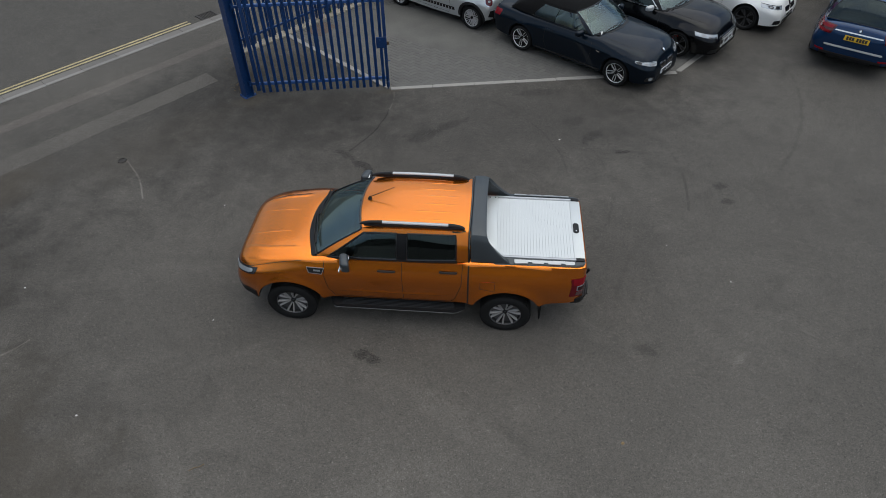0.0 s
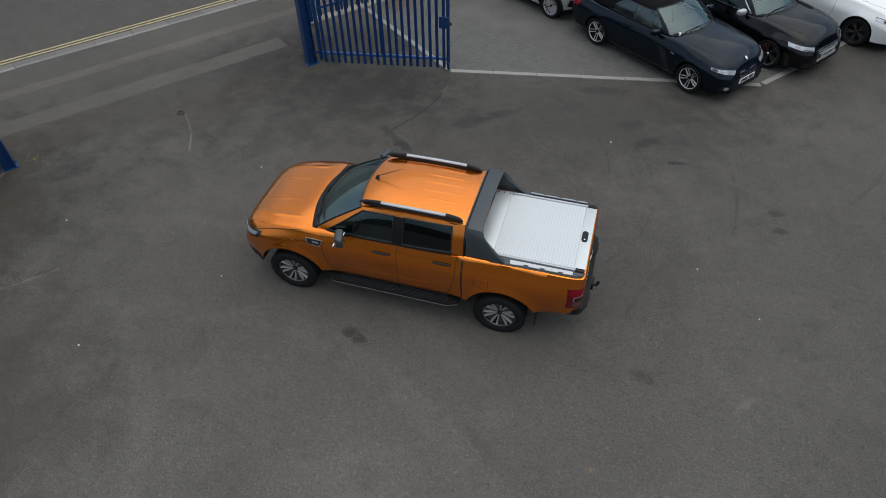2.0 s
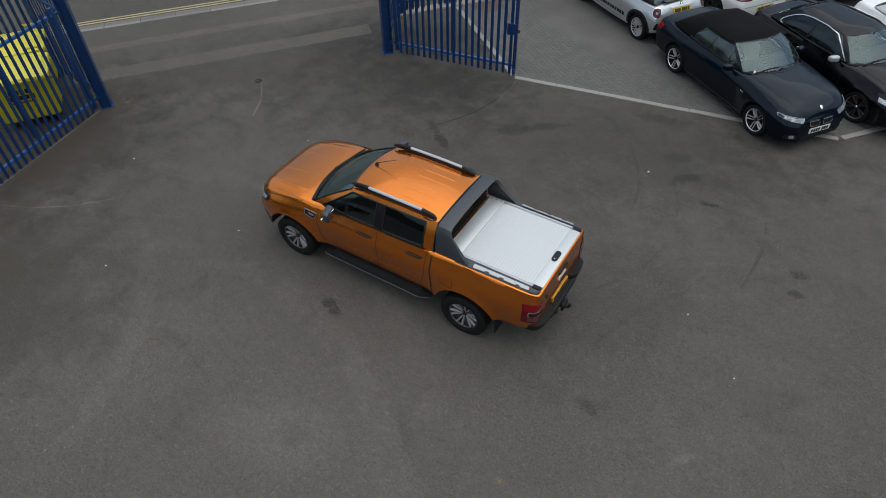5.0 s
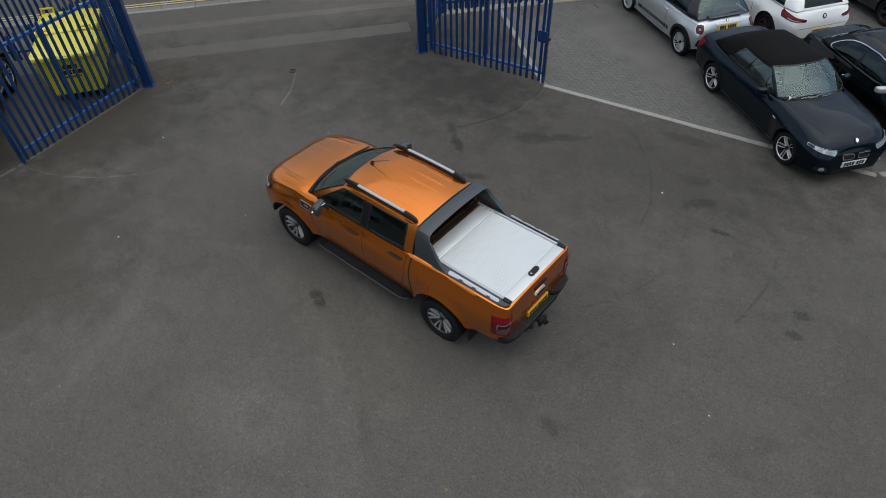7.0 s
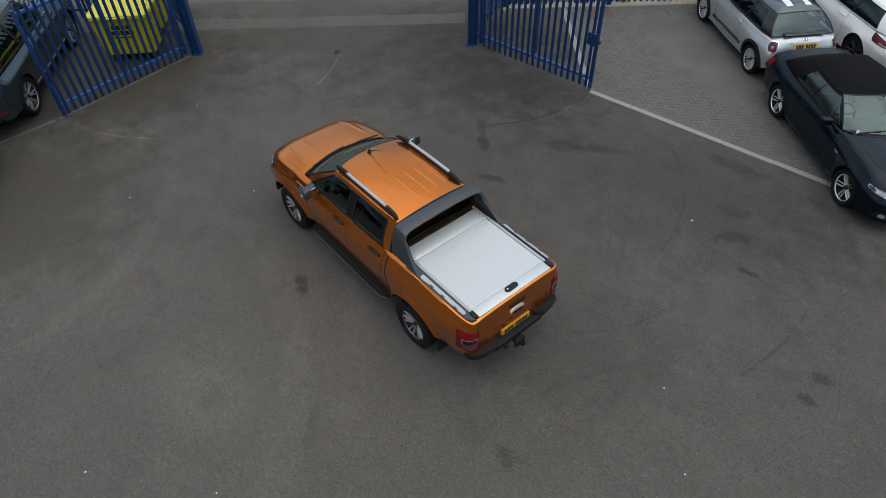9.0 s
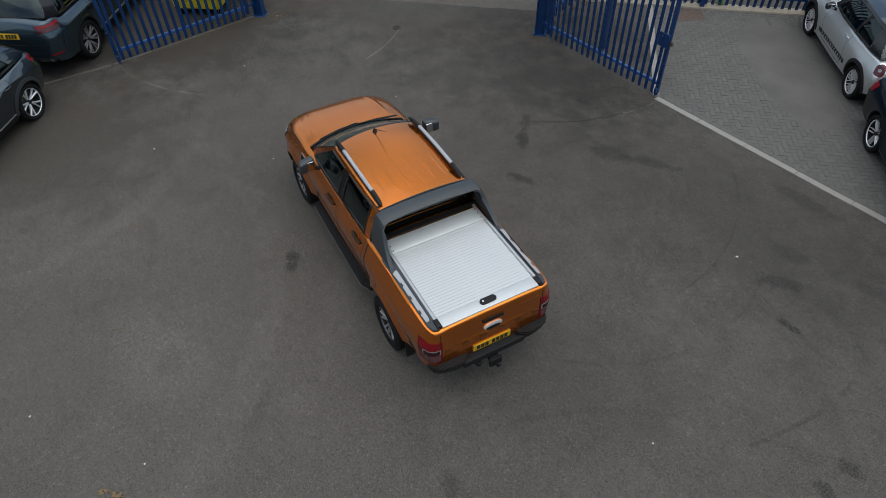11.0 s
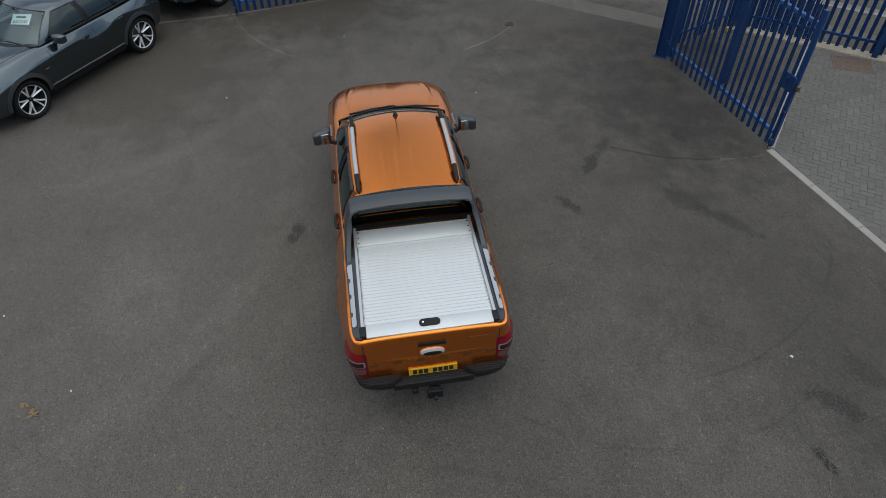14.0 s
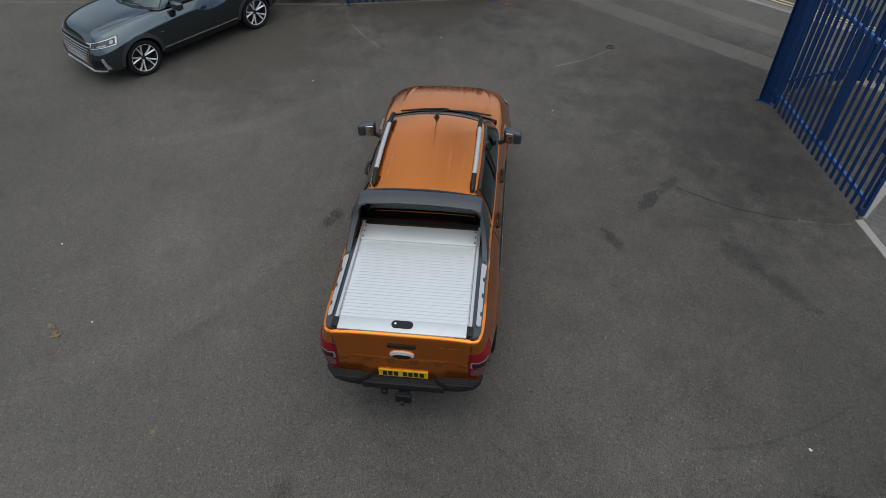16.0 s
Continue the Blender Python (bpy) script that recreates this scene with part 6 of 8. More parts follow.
    # rear step bumper: a low middle step between two higher ends
    bm = bmesh.new()
    box(bm, -2.795, -2.56, -0.42, 0.42, 0.575, 0.668, 0.014, None, 2)
    bumper = part("rear_bumper", bm, M_BLACKPLASTIC, root, "black moulded step bumper", None, 40)
    for sg in (1, -1):
        bm = bmesh.new()
        outl = [(-2.53, 0.30), (-2.74, 0.335), (-2.812, 0.44), (-2.808, 0.58), (-2.775, 0.70), (-2.73, 0.765), (-2.66, 0.800), (-2.53, 0.812)]
        prism(bm, [(x, sg * y) for x, y in (outl if sg < 0 else outl[::-1])], 0.590, 0.722)
        for v in bm.verts:
            if v.co.z < 0.6:
                v.co.x += 0.035 * max(0.0, (-2.6 - v.co.x) / 0.2)
                v.co.y -= sg * 0.02
        bmesh.ops.recalc_face_normals(bm, faces=bm.faces)
        bmesh.ops.bevel(bm, geom=list(bm.edges), offset=0.014, segments=2, affect="EDGES")
        part("bumper_end", bm, M_BLACKPLASTIC, bumper, "", None, 40)
        for k in range(5):
            bm = bmesh.new()
            x = -2.672 - 0.027 * k
            box(bm, x - 0.008, x + 0.008, 0.400 + 0.008 * k, 0.800 - 0.022 * k, 0.718, 0.730, 0.004, None, 1)
            for v in bm.verts:
                v.co.y *= sg
            if sg < 0:
                bmesh.ops.reverse_faces(bm, faces=bm.faces)
            part("step_rib", bm, M_STEPRIB, bumper)
    for k in range(4):
        bm = bmesh.new()
        x = -2.705 - 0.022 * k
        box(bm, x - 0.007, x + 0.007, -0.32, 0.32, 0.664, 0.676, 0.004, None, 1)
        part("step_rib", bm, M_STEPRIB, bumper)
    bm = bmesh.new()
    box(bm, -2.74, -2.60, -0.72, 0.72, 0.60, 0.640, 0.015)
    part("bumper_beam", bm, M_WELL, bumper)
    # tow ball
    bm = bmesh.new()
    box(bm, -2.80, -2.55, -0.055, 0.055, 0.43, 0.53, 0.012, None, 1)
    box(bm, -2.835, -2.79, -0.085, 0.085, 0.40, 0.53, 0.01, None, 1)
    tube(bm, [(-2.83, 0, 0.44), (-2.875, 0, 0.44), (-2.895, 0, 0.49)], 0.020, 10)
    bmesh.ops.create_uvsphere(bm, u_segments=14, v_segments=10, radius=0.027, matrix=Matrix.Translation((-2.895, 0, 0.505)))
    tow = part("tow_bar", bm, M_BLACKPLASTIC, root, "black tow bar with a ball")
    bm = bmesh.new()
    box(bm, -2.79, -2.62, 0.17, 0.24, 0.45, 0.53, 0.015, None, 1)
    part("tow_socket", bm, M_BLACKPLASTIC, tow)
    # side steps
    for sg in (1, -1):
        bm = bmesh.new()
        outl = [(1.04, 0.79), (0.95, 0.915), (-0.87, 0.915), (-1.01, 0.83), (-1.01, 0.70), (1.04, 0.70)]
        if sg < 0:
            outl = [(x, -y) for x, y in reversed(outl)]
        prism(bm, outl[::-1], 0.355, 0.420)
        bmesh.ops.recalc_face_normals(bm, faces=bm.faces)
        bmesh.ops.bevel(bm, geom=list(bm.edges), offset=0.012, segments=2, affect="EDGES")
        step = part("side_step", bm, M_BLACKPLASTIC, root, "black ribbed side step with a dull grey edge")
        for bx in (0.80, 0.0, -0.80):
            bm = bmesh.new()
            box(bm, bx - 0.03, bx + 0.03, min(sg * 0.60, sg * 0.78), max(sg * 0.60, sg * 0.78), 0.38, 0.56, 0.01, None, 1)
            part("step_bracket", bm, M_WELL, step)
        for k in range(6):
            bm = bmesh.new()
            y = 0.752 + 0.0270 * k
            box(bm, -0.84, 0.84, sg * y - 0.007, sg * y + 0.007, 0.419, 0.432, 0.003, None, 1)
            part("step_rib", bm, M_STEPRIB, step)
        bm = bmesh.new()
        tube(bm, [(0.97, sg * 0.899, 0.375), (0.93, sg * 0.920, 0.375), (-0.85, sg * 0.920, 0.370), (-0.98, sg * 0.856, 0.370)], 0.006, 8)
        part("step_edge", bm, M_EDGE, step, "dull grey edge strip")
        # mud flaps
        for xw in (-2.12,):
            bm = bmesh.new()
            box(bm, xw - 0.012, xw + 0.012, sg * 0.75 - 0.11, sg * 0.75 + 0.11, 0.27, 0.62, 0.008, None, 1)
            part("mud_flap", bm, M_BLACKPLASTIC, root)
        # roof rails
        pts = [(0.50 - 1.47 * t, sg * (0.555 - 0.01 * (2 * t - 1) ** 2), 1.752 + 0.052 * (1 - (2 * t - 1) ** 8) + 0.008 * math.sin(math.pi * t)) for t in np.linspace(0, 1, 33)]
        bm = bmesh.new()
        tube(bm, pts[7:28], 0.025, 10, 0.75)
        rail = part("roof_rail", bm, M_ALU_PALE, root, "silver roof rail with black ends")
        for seg_pts, rr in ((pts[:8], [0.012] + [0.024] * 5 + [0.028, 0.028]), (pts[27:], [0.028, 0.028] + [0.026] * 3 + [0.014])):
            bm = bmesh.new()
            tube(bm, seg_pts, rr, 10, 0.85)
            part("rail_end", bm, M_BLACKPLASTIC, rail, "black rail end")
        bm = bmesh.new()
        box(bm, -0.95, 0.44, sg * 0.555 - 0.018, sg * 0.555 + 0.018, 1.735, 1.775, 0.006, None, 1)
        part("rail_foot", bm, M_BLACKPLASTIC, rail)
    mirror_pair(car, 0.70, 0.965, 1.375, M_GREYPLASTIC, (0.13, 0.23, 0.21))
    for sg in (1, -1):
        bm = bmesh.new()
        box(bm, 0.735, 0.765, 0.95, 1.07, 1.275, 1.315, 0.012)
        for v in bm.verts:
            v.co.y *= sg
        part("mirror_indicator", bm, M_CHROME, root, "chrome strip under the mirror")
    # windscreen foot, wipers, aerial
    bm = bmesh.new()
    pts = []
    for k in range(-8, 9):
        t = abs(k) / 8
        pts.append((1.315 - 0.145 * t**2.2, 0.735 * k / 8, 1.292 - 0.03 * t * t))
    grid_faces(bm, [[(x + 0.045, y * 1.0, z + 0.004) for x, y, z in pts], [(x + 0.01, y, z + 0.020) for x, y, z in pts], [(x - 0.03, y, z + 0.034) for x, y, z in pts]])
    bmesh.ops.recalc_face_normals(bm, faces=bm.faces)
    part("scuttle", bm, M_BLACKPLASTIC, root, "black scuttle below the windscreen")
    for y0, y1 in ((-0.06, 0.58), (-0.66, -0.04)):
        bm = bmesh.new()
        p0 = (1.325 - 0.145 * abs(y0 / 0.735) ** 2.2, y0, 1.335)
        p1 = (1.25 - 0.13 * abs(y1 / 0.735) ** 2.2, y1, 1.362)
        tube(bm, [p0, tuple((a + b) / 2 + c for a, b, c in zip(p0, p1, (0.01, 0, 0.012))), p1], 0.012, 6)
        w = part("wiper", bm, M_BLACKPLASTIC, root)
        bm = bmesh.new()
        tube(bm, [(p0[0] - 0.055, y0 + 0.06, 1.378), (p1[0] - 0.01, y1, 1.375)], 0.009, 6)
        part("wiper_blade", bm, M_BLACKPLASTIC, w)
    bm = bmesh.new()
    lathe(bm, [(0.001, 0.045), (0.012, 0.043), (0.026, 0.012), (0.034, 0.0)], 14, pose(0.44, 0.0, 1.758, 90))
    aer = part("aerial", bm, M_BLACKPLASTIC, root, "black aerial base with a thin rod")
    bm = bmesh.new()
    tube(bm, [(0.44, 0, 1.79), (0.06, 0.0, 1.99)], [0.006, 0.003], 6)
    part("aerial_rod", bm, M_BLACKPLASTIC, aer)
    # sports bar
    path = [(0.765, 1.335), (0.755, 1.42), (0.735, 1.53), (0.712, 1.635), (0.692, 1.695), (0.660, 1.742), (0.590, 1.768), (0.30, 1.781), (0.0, 1.785)]
    back = [-1.645, -1.53, -1.425, -1.345, -1.305, -1.285, -1.272, -1.264, -1.262]
    front = [-1.075, -1.075, -1.07, -1.065, -1.062, -1.060, -1.058, -1.056, -1.055]
    full = [(-y, z, f, b) for (y, z), f, b in zip(path, front, back)] + [(y, z, f, b) for (y, z), f, b in list(zip(path, front, back))[-2::-1]]
    bm = bmesh.new()
    rows = []
    for y, z, f, b in full:
        k = 1 - min(1, abs(y) / 0.77)
        iy = y - math.copysign(min(abs(y), 0.055 if z < 1.66 else 0.03), y) if abs(y) > 0.5 else y
        iz = z - (0.0 if z < 1.55 else 0.032 if abs(y) < 0.64 else 0.03)
        rows.append([(f, y, z - 0.012), (f - 0.015, y, z), (f + (b - f) * 0.5, y, z + 0.004), (b + 0.045, y, z - 0.004), (b, y * 0.992, z - 0.022), (b + 0.015, iy, iz - 0.016), (f - 0.03, iy, iz - 0.016)])
    vs = grid_faces(bm, rows, True)
    bm.faces.new(vs[0])
    bm.faces.new(list(reversed(vs[-1])))
    bmesh.ops.recalc_face_normals(bm, faces=bm.faces)
    part("sports_bar", bm, M_GREYPLASTIC, root, "graphite grey sports bar behind the cab", None, 28)
    # bed rails, with bright strips
    for sg in (1, -1):
        bm = bmesh.new()
        outl = [(-1.40, 0.655), (-2.64, 0.650), (-2.672, 0.655), (-2.674, 0.690), (-2.645, 0.730), (-2.56, 0.756), (-1.40, 0.778)]
        outl = [(x, sg * y) for x, y in outl]
        prism(bm, outl, 1.320, 1.354)
        bmesh.ops.recalc_face_normals(bm, faces=bm.faces)
        bmesh.ops.bevel(bm, geom=list(bm.edges), offset=0.008, segments=2, affect="EDGES")
        for v in bm.verts:
            v.co.z -= max(0.0, abs(v.co.y) - 0.700) * 0.40
        railcap = part("bed_rail_cap", bm, M_GREYPLASTIC, root, "graphite bed rail cap with a bright strip")
        bm = bmesh.new()
        o2 = [(-1.70, 0.706)] + [(-2.50, 0.702), (-2.52, 0.71), (-2.52, 0.738), (-2.50, 0.746)]
        for c in (-2.36, -2.12, -1.90):
            o2 += [(c - 0.035, 0.7495), (c - 0.025, 0.733), (c + 0.025, 0.733), (c + 0.035, 0.7510)]
        o2 += [(-1.70, 0.762), (-1.68, 0.745), (-1.68, 0.71)]
        prism(bm, [(x, sg * y) for x, y in o2], 1.356, 1.368)
        for v in bm.verts:
            v.co.z -= max(0.0, abs(v.co.y) - 0.700) * 0.40
        bmesh.ops.recalc_face_normals(bm, faces=bm.faces)
        part("bright_strip", bm, M_ALU_PALE, railcap, "brushed silver strip with tie-down notches")
        bm = bmesh.new()
        box(bm, -2.56, -1.12, sg * 0.650 - 0.016, sg * 0.650 + 0.016, 1.336, 1.366, 0.004, None, 1)
        box(bm, -2.56, -1.44, sg * 0.627 - 0.004, sg * 0.627 + 0.004, 1.336, 1.362, 0.002, None, 1)
        part("cover_rail", bm, M_ALU_PALE, railcap, "silver guide rail")
        bm = bmesh.new()
        box(bm, -2.66, -2.54, sg * 0.652 - 0.030, sg * 0.652 + 0.030, 1.335, 1.372, 0.008, None, 2)
        part("rail_end_cap", bm, M_BLACKPLASTIC, railcap, "black end cap")
    # roller cover
    bm = bmesh.new()
    box(bm, -2.55, -1.20, -0.62, 0.62, 1.330, 1.3503)
    rc = part("roller_cover", bm, M_ALU_PALE, root, "silver aluminium roller cover of narrow slats")
    bm = bmesh.new()
    pitch = 0.0435
    box(bm, -pitch / 2 + 0.0014, pitch / 2 - 0.0014, -0.622, 0.622, 1.340, 1.354, 0.0012, None, 1)
    me = mesh_from("slat", bm, M_ALU)
    for k in range(25):
        ob = new("slat", me)
        ob.parent = rc
        ob.matrix_basis = pose(-1.4525 - pitch * k, 0, 0)
    x_end = -1.4525 - pitch * 24.5
    bm = bmesh.new()
    box(bm, -2.672, x_end - 0.002, -0.620, 0.620, 1.338, 1.358, 0.004, None, 2)
    part("end_plate", bm, M_ALU, rc, "smooth aluminium end plate")
    bm = bmesh.new()
    box(bm, -1.430, -1.185, -0.633, 0.633, 1.340, 1.372, 0.006, None, 2)
    part("canister_lid", bm, M_ALU, rc, "smooth aluminium canister lid")
    bm = bmesh.new()
    for sg in (1, -1):
        for k in range(3):
            box(bm, -1.23 - 0.085 * k, -1.212 - 0.085 * k, sg * 0.612 - 0.008, sg * 0.612 + 0.008, 1.37, 1.378, 0.002, None, 1)
    part("rivet", bm, M_BLACKPLASTIC, rc)
    bm = bmesh.new()
    oval = [(-2.58 + 0.042 * math.cos(a), math.copysign(0.062, math.sin(a)) + 0.042 * math.sin(a)) for a in np.linspace(0.01, 2 * math.pi + 0.01, 33)[:-1]]
    prism(bm, oval, 1.352, 1.372)
    bmesh.ops.recalc_face_normals(bm, faces=bm.faces)
    pull = part("cover_pull", bm, M_BLACKPLASTIC, rc, "black oval pull with a key barrel")
    bm = bmesh.new()
    lathe(bm, [(0.001, 0.004), (0.011, 0.004), (0.012, 0.0)], 12, pose(-2.58, 0.065, 1.373, 90))
    part("key_barrel", bm, M_CHROME, pull)
    bm = bmesh.new()
    box(bm, -1.180, -1.140, -0.70, 0.70, 1.20, 1.352, 0.010, None, 2)
    part("bed_bulkhead", bm, M_ORANGE, root, "orange front wall of the bed")
    # black plate added for the shade in the gap behind the cab
    bm = bmesh.new()
    box(bm, -1.138, -1.060, -0.70, 0.70, 1.338, 1.348, 0.003, None, 1)
    part("bulkhead_trim", bm, M_BLACKPLASTIC, root, "black trim between cab and bed")
    # cab's rear wall below the window, and third brake lamp
    bm = bmesh.new()
    box(bm, -1.058, -1.00, -0.72, 0.72, 0.75, 1.300, 0.012)
    part("cab_back", bm, M_ORANGE, root)
    return car


pickup()


# ---- the parked cars ----
def standard(name, label, category, at, wb, fo, ro, W, H, paint, hood=(0.98, 0.86, 0.70), belt=0.95, tail=0.98, roof=(0.40, -0.95), screen=0.95, rear=-1.45, R=0.315, rim=0.215, tw=0.22,
             style=None, glass=None, doors=4, sill=0.24, **more):
    """The numbers of an ordinary car. hood: heights at the screen, mid bonnet and nose; screen, rear: x of the foot of the windscreen and of the rear window; roof: x of the roof's front and rear edge."""
    xf, xr = wb / 2 + fo, -(wb / 2 + ro)
    h = W / 2
    zc, zh, zn = hood
    s = dict(
        name=name, label=label, category=category, at=at, wb=wb, xf=xf, xr=xr, W=W, R=R, arch=R + 0.046, rim=rim, tw=tw, style=style, paint=paint, n=66, flare=0.012, flare_w=0.05,
        top=[(xr, tail - 0.13), (xr + 0.05, tail - 0.05), (xr + 0.14, tail), (rear + 0.05, tail + 0.01), (rear + 0.4, belt + 0.02), (screen - 0.2, belt), (screen + 0.02, zc), (screen + 0.45, (zc + zh) / 2 + 0.03), (xf - 0.40, zh), (xf - 0.15, zn + 0.06), (xf - 0.04, zn - 0.02), (xf, zn - 0.09)],
        sh=[(xr, tail - 0.19), (xr + 0.14, tail - 0.07), (rear + 0.05, tail - 0.06), (rear + 0.4, belt - 0.03), (screen - 0.2, belt - 0.03), (screen + 0.02, zc - 0.07), (screen + 0.45, (zc + zh) / 2 - 0.06), (xf - 0.40, zh - 0.085), (xf - 0.15, zn - 0.02), (xf, zn - 0.15)],
        wsh=[(xr, h * 0.70), (xr + 0.15, h * 0.80), (rear + 0.3, h * 0.87), (0, h * 0.885), (screen, h * 0.86), (xf - 0.60, h * 0.83), (xf - 0.28, h * 0.74), (xf - 0.10, h * 0.60), (xf, h * 0.46)],
        wmax=[(xr, h * 0.76), (xr + 0.05, h * 0.87), (xr + 0.18, h * 0.945), (xr + 0.5, h * 0.985), (-wb / 2, h), (0, h * 0.985), (wb / 2, h), (xf - 0.46, h * 0.985), (xf - 0.24, h * 0.92), (xf - 0.09, h * 0.80), (xf, h * 0.62)],
        zmax=[(xr, 0.62), (-wb / 2, 0.68), (0, 0.66), (wb / 2, 0.66), (xf, 0.50)],
        sill=[(xr, sill + 0.12), (xr + 0.4, sill + 0.03), (0, sill - 0.02), (xf - 0.4, sill), (xf, sill - 0.01)],
        wbot=[(xr, h * 0.72), (xr + 0.2, h * 0.90), (0, h * 0.94), (xf - 0.4, h * 0.93), (xf - 0.12, h * 0.78), (xf, h * 0.60)],
        lean_f=0.13, lean_r=0.10, crown=2.7, bow=0.03, floor=sill + 0.04, dash_x=screen - 0.38, seat_x=(screen + rear) / 2 + 0.42, seat_z=sill + 0.12, rear_x=(screen + rear) / 2 - 0.50,
        green=dict(
            ws_c=screen + 0.16, ws_s=screen - 0.13, rf_c=roof[0] + 0.06, rf_s=roof[0] - 0.10, ws_zc=zc - 0.01, rb_c=rear - 0.05, rr_c=roof[1] - 0.04, rb_zc=tail + 0.005,
            yb=[(rear, h * 0.80), (rear + 0.4, h * 0.865), (0, h * 0.885), (screen - 0.13, h * 0.83)], yr=[(roof[1], h * 0.57), (roof[1] + 0.5, h * 0.64), (roof[0] - 0.4, h * 0.64), (roof[0] - 0.10, h * 0.60)],
            zb=[(rear, tail - 0.02), (rear + 0.4, belt + 0.005), (0, belt - 0.01), (screen - 0.13, zc - 0.055)], zr=[(roof[1], H - 0.12), (0, H - 0.075), (roof[0] - 0.10, H - 0.10)],
            roof_z=H - 0.005, hd_f=0.045, hd_r=0.04, bulge=0.035, cut=(rear + 0.25, screen - 0.02, h * 0.80, belt - 0.03), glass=glass or dict(screen=M_GLASS, all=M_GLASS_MID, rear=M_GLASS_DARK), win_rows=(2, 8)),
    )
    a0, r0 = screen - 0.13, roof[0] - 0.10
    c1, c2 = rear + 0.10, roof[1]
    if doors == 4:
        b = (a0 + c1) / 2 - 0.02
        s["green"]["side"] = [("pillar_a", a0 - 0.14, r0 - 0.10), ("win1", b + 0.05, b + 0.02), ("pillar_b", b - 0.05, b - 0.06), ("win2", c1 + 0.50, c2 + 0.36), ("pillar_q", c1 + 0.44, c2 + 0.31), ("win3", c1 + 0.24, c2 + 0.20), ("pillar_c", rear, roof[1])]
    else:
        b = (a0 + c1) / 2 - 0.15
        s["green"]["side"] = [("pillar_a", a0 - 0.14, r0 - 0.10), ("win1", b + 0.03, b + 0.02), ("pillar_b", b - 0.02, b - 0.03), ("win2", c1 + 0.25, c2 + 0.22), ("pillar_c", rear, roof[1])]
    s["green"]["trim"] = ("pillar_b", "pillar_q")
    for k, v in more.items():
        if k == "green":
            s["green"].update(v)
        else:
            s[k] = v
    return s


def fit_out(car, s, doors=(), handles=(), mirror=None, skirt=None):
    """Door and bonnet gaps, handles, mirrors, wipers and sill trims."""
    xf, h = s["xf"], s["W"] / 2
    for ax in ("y", "-y"):
        for line in doors:
            seam(car, "door_gap", ax, line)
        for hx, hz, mt in handles:
            bm = bmesh.new()
            pts = []
            for t in np.linspace(-1, 1, 7):
                q, n = onto(car, ax, hx + 0.10 * t, hz)
                pts.append(q + n * (0.006 + 0.022 * (1 - t**4)))
            tube(bm, pts, 0.012, 8, 0.8)
            part("door_handle", bm, mt, car.root)
        if skirt:
            seam(car, "sill_trim", ax, [(s["wb"] / 2 - s["arch"] - 0.06, skirt[0]), (-s["wb"] / 2 + s["arch"] + 0.06, skirt[0])], skirt[1], skirt[2], 0.012)
    if mirror:
        mirror_pair(car, *mirror[:4], mirror[4] if len(mirror) > 4 else (0.12, 0.19, 0.14))
    g = s["green"]
    for y0, y1 in ((-0.05, 0.52), (-0.58, -0.04)):
        bm = bmesh.new()
        x0 = g["ws_c"] - 0.02 - 0.25 * abs(y0 / h) ** 2
        x1 = g["ws_c"] - 0.06 - 0.25 * abs(y1 / h) ** 2
        a, b = onto(car, "z", x0, y0)[0], onto(car, "z", x1, y1)[0]
        up = Vector((0, 0, 0.02))
        tube(bm, [a + up, (a + b) / 2 + up * 1.6, b + up], 0.010, 6)
        part("wiper", bm, M_BLACKPLASTIC, car.root)
    seam(car, "bonnet_gap", "z", [(g["ws_s"] + 0.10, h * 0.74), (xf - 0.7, h * 0.70), (xf - 0.32, h * 0.58)])
    seam(car, "bonnet_gap", "z", [(g["ws_s"] + 0.10, -h * 0.74), (xf - 0.7, -h * 0.70), (xf - 0.32, -h * 0.58)])
    seam(car, "scuttle", "z", [(g["ws_s"] + 0.06, h * 0.72), (g["ws_c"] - 0.02, h * 0.42), (g["ws_c"] + 0.05, 0), (g["ws_c"] - 0.02, -h * 0.42), (g["ws_s"] + 0.06, -h * 0.72)], 0.05, M_BLACKPLASTIC, 0.003)


def lamps(car, s, end, z, mat, inner=None, label="", reach=(0.42, 0.62)):
    """A pair of lamps round the corners of one end: z as in corner_patch; reach: how far back outside, and how near the middle, as a share of the half width; inner: (share, lift, material) of inserts."""
    h = s["W"] / 2
    x_end, ang = (s["xf"], 42) if end > 0 else (s["xr"], 133)
    o = (x_end - end * reach[0], h * 0.985)
    q = (x_end - end * 0.03, h * reach[1])
    for mir in (False, True):
        lamp = corner_patch(car, "headlamp" if end > 0 else "tail_lamp", ang, [o, q], z, mat, mir, off=0.007, thick=0.03, nu=14, nv=7, round_=0.14, label=label)
        for step_no, (k, mt) in enumerate(inner or ()):
            c = [(o[i] + q[i]) / 2 for i in (0, 1)]
            e = [(c[0] + (p[0] - c[0]) * k, c[1] + (p[1] - c[1]) * k) for p in (o, q)]
            zz = []
            for v, b in zip(z, (0, 1, 1, 0)):
                side_mean = (z[0] + z[3]) / 2 if b == 0 else (z[1] + z[2]) / 2
                zz.append(side_mean + (v - side_mean) * (k - 0.12))
            corner_patch(car, "lamp_insert", ang, e, zz, mt, mir, off=0.012 + 0.004 * step_no, thick=0.02, nu=10, nv=5, round_=0.35, parent=lamp)


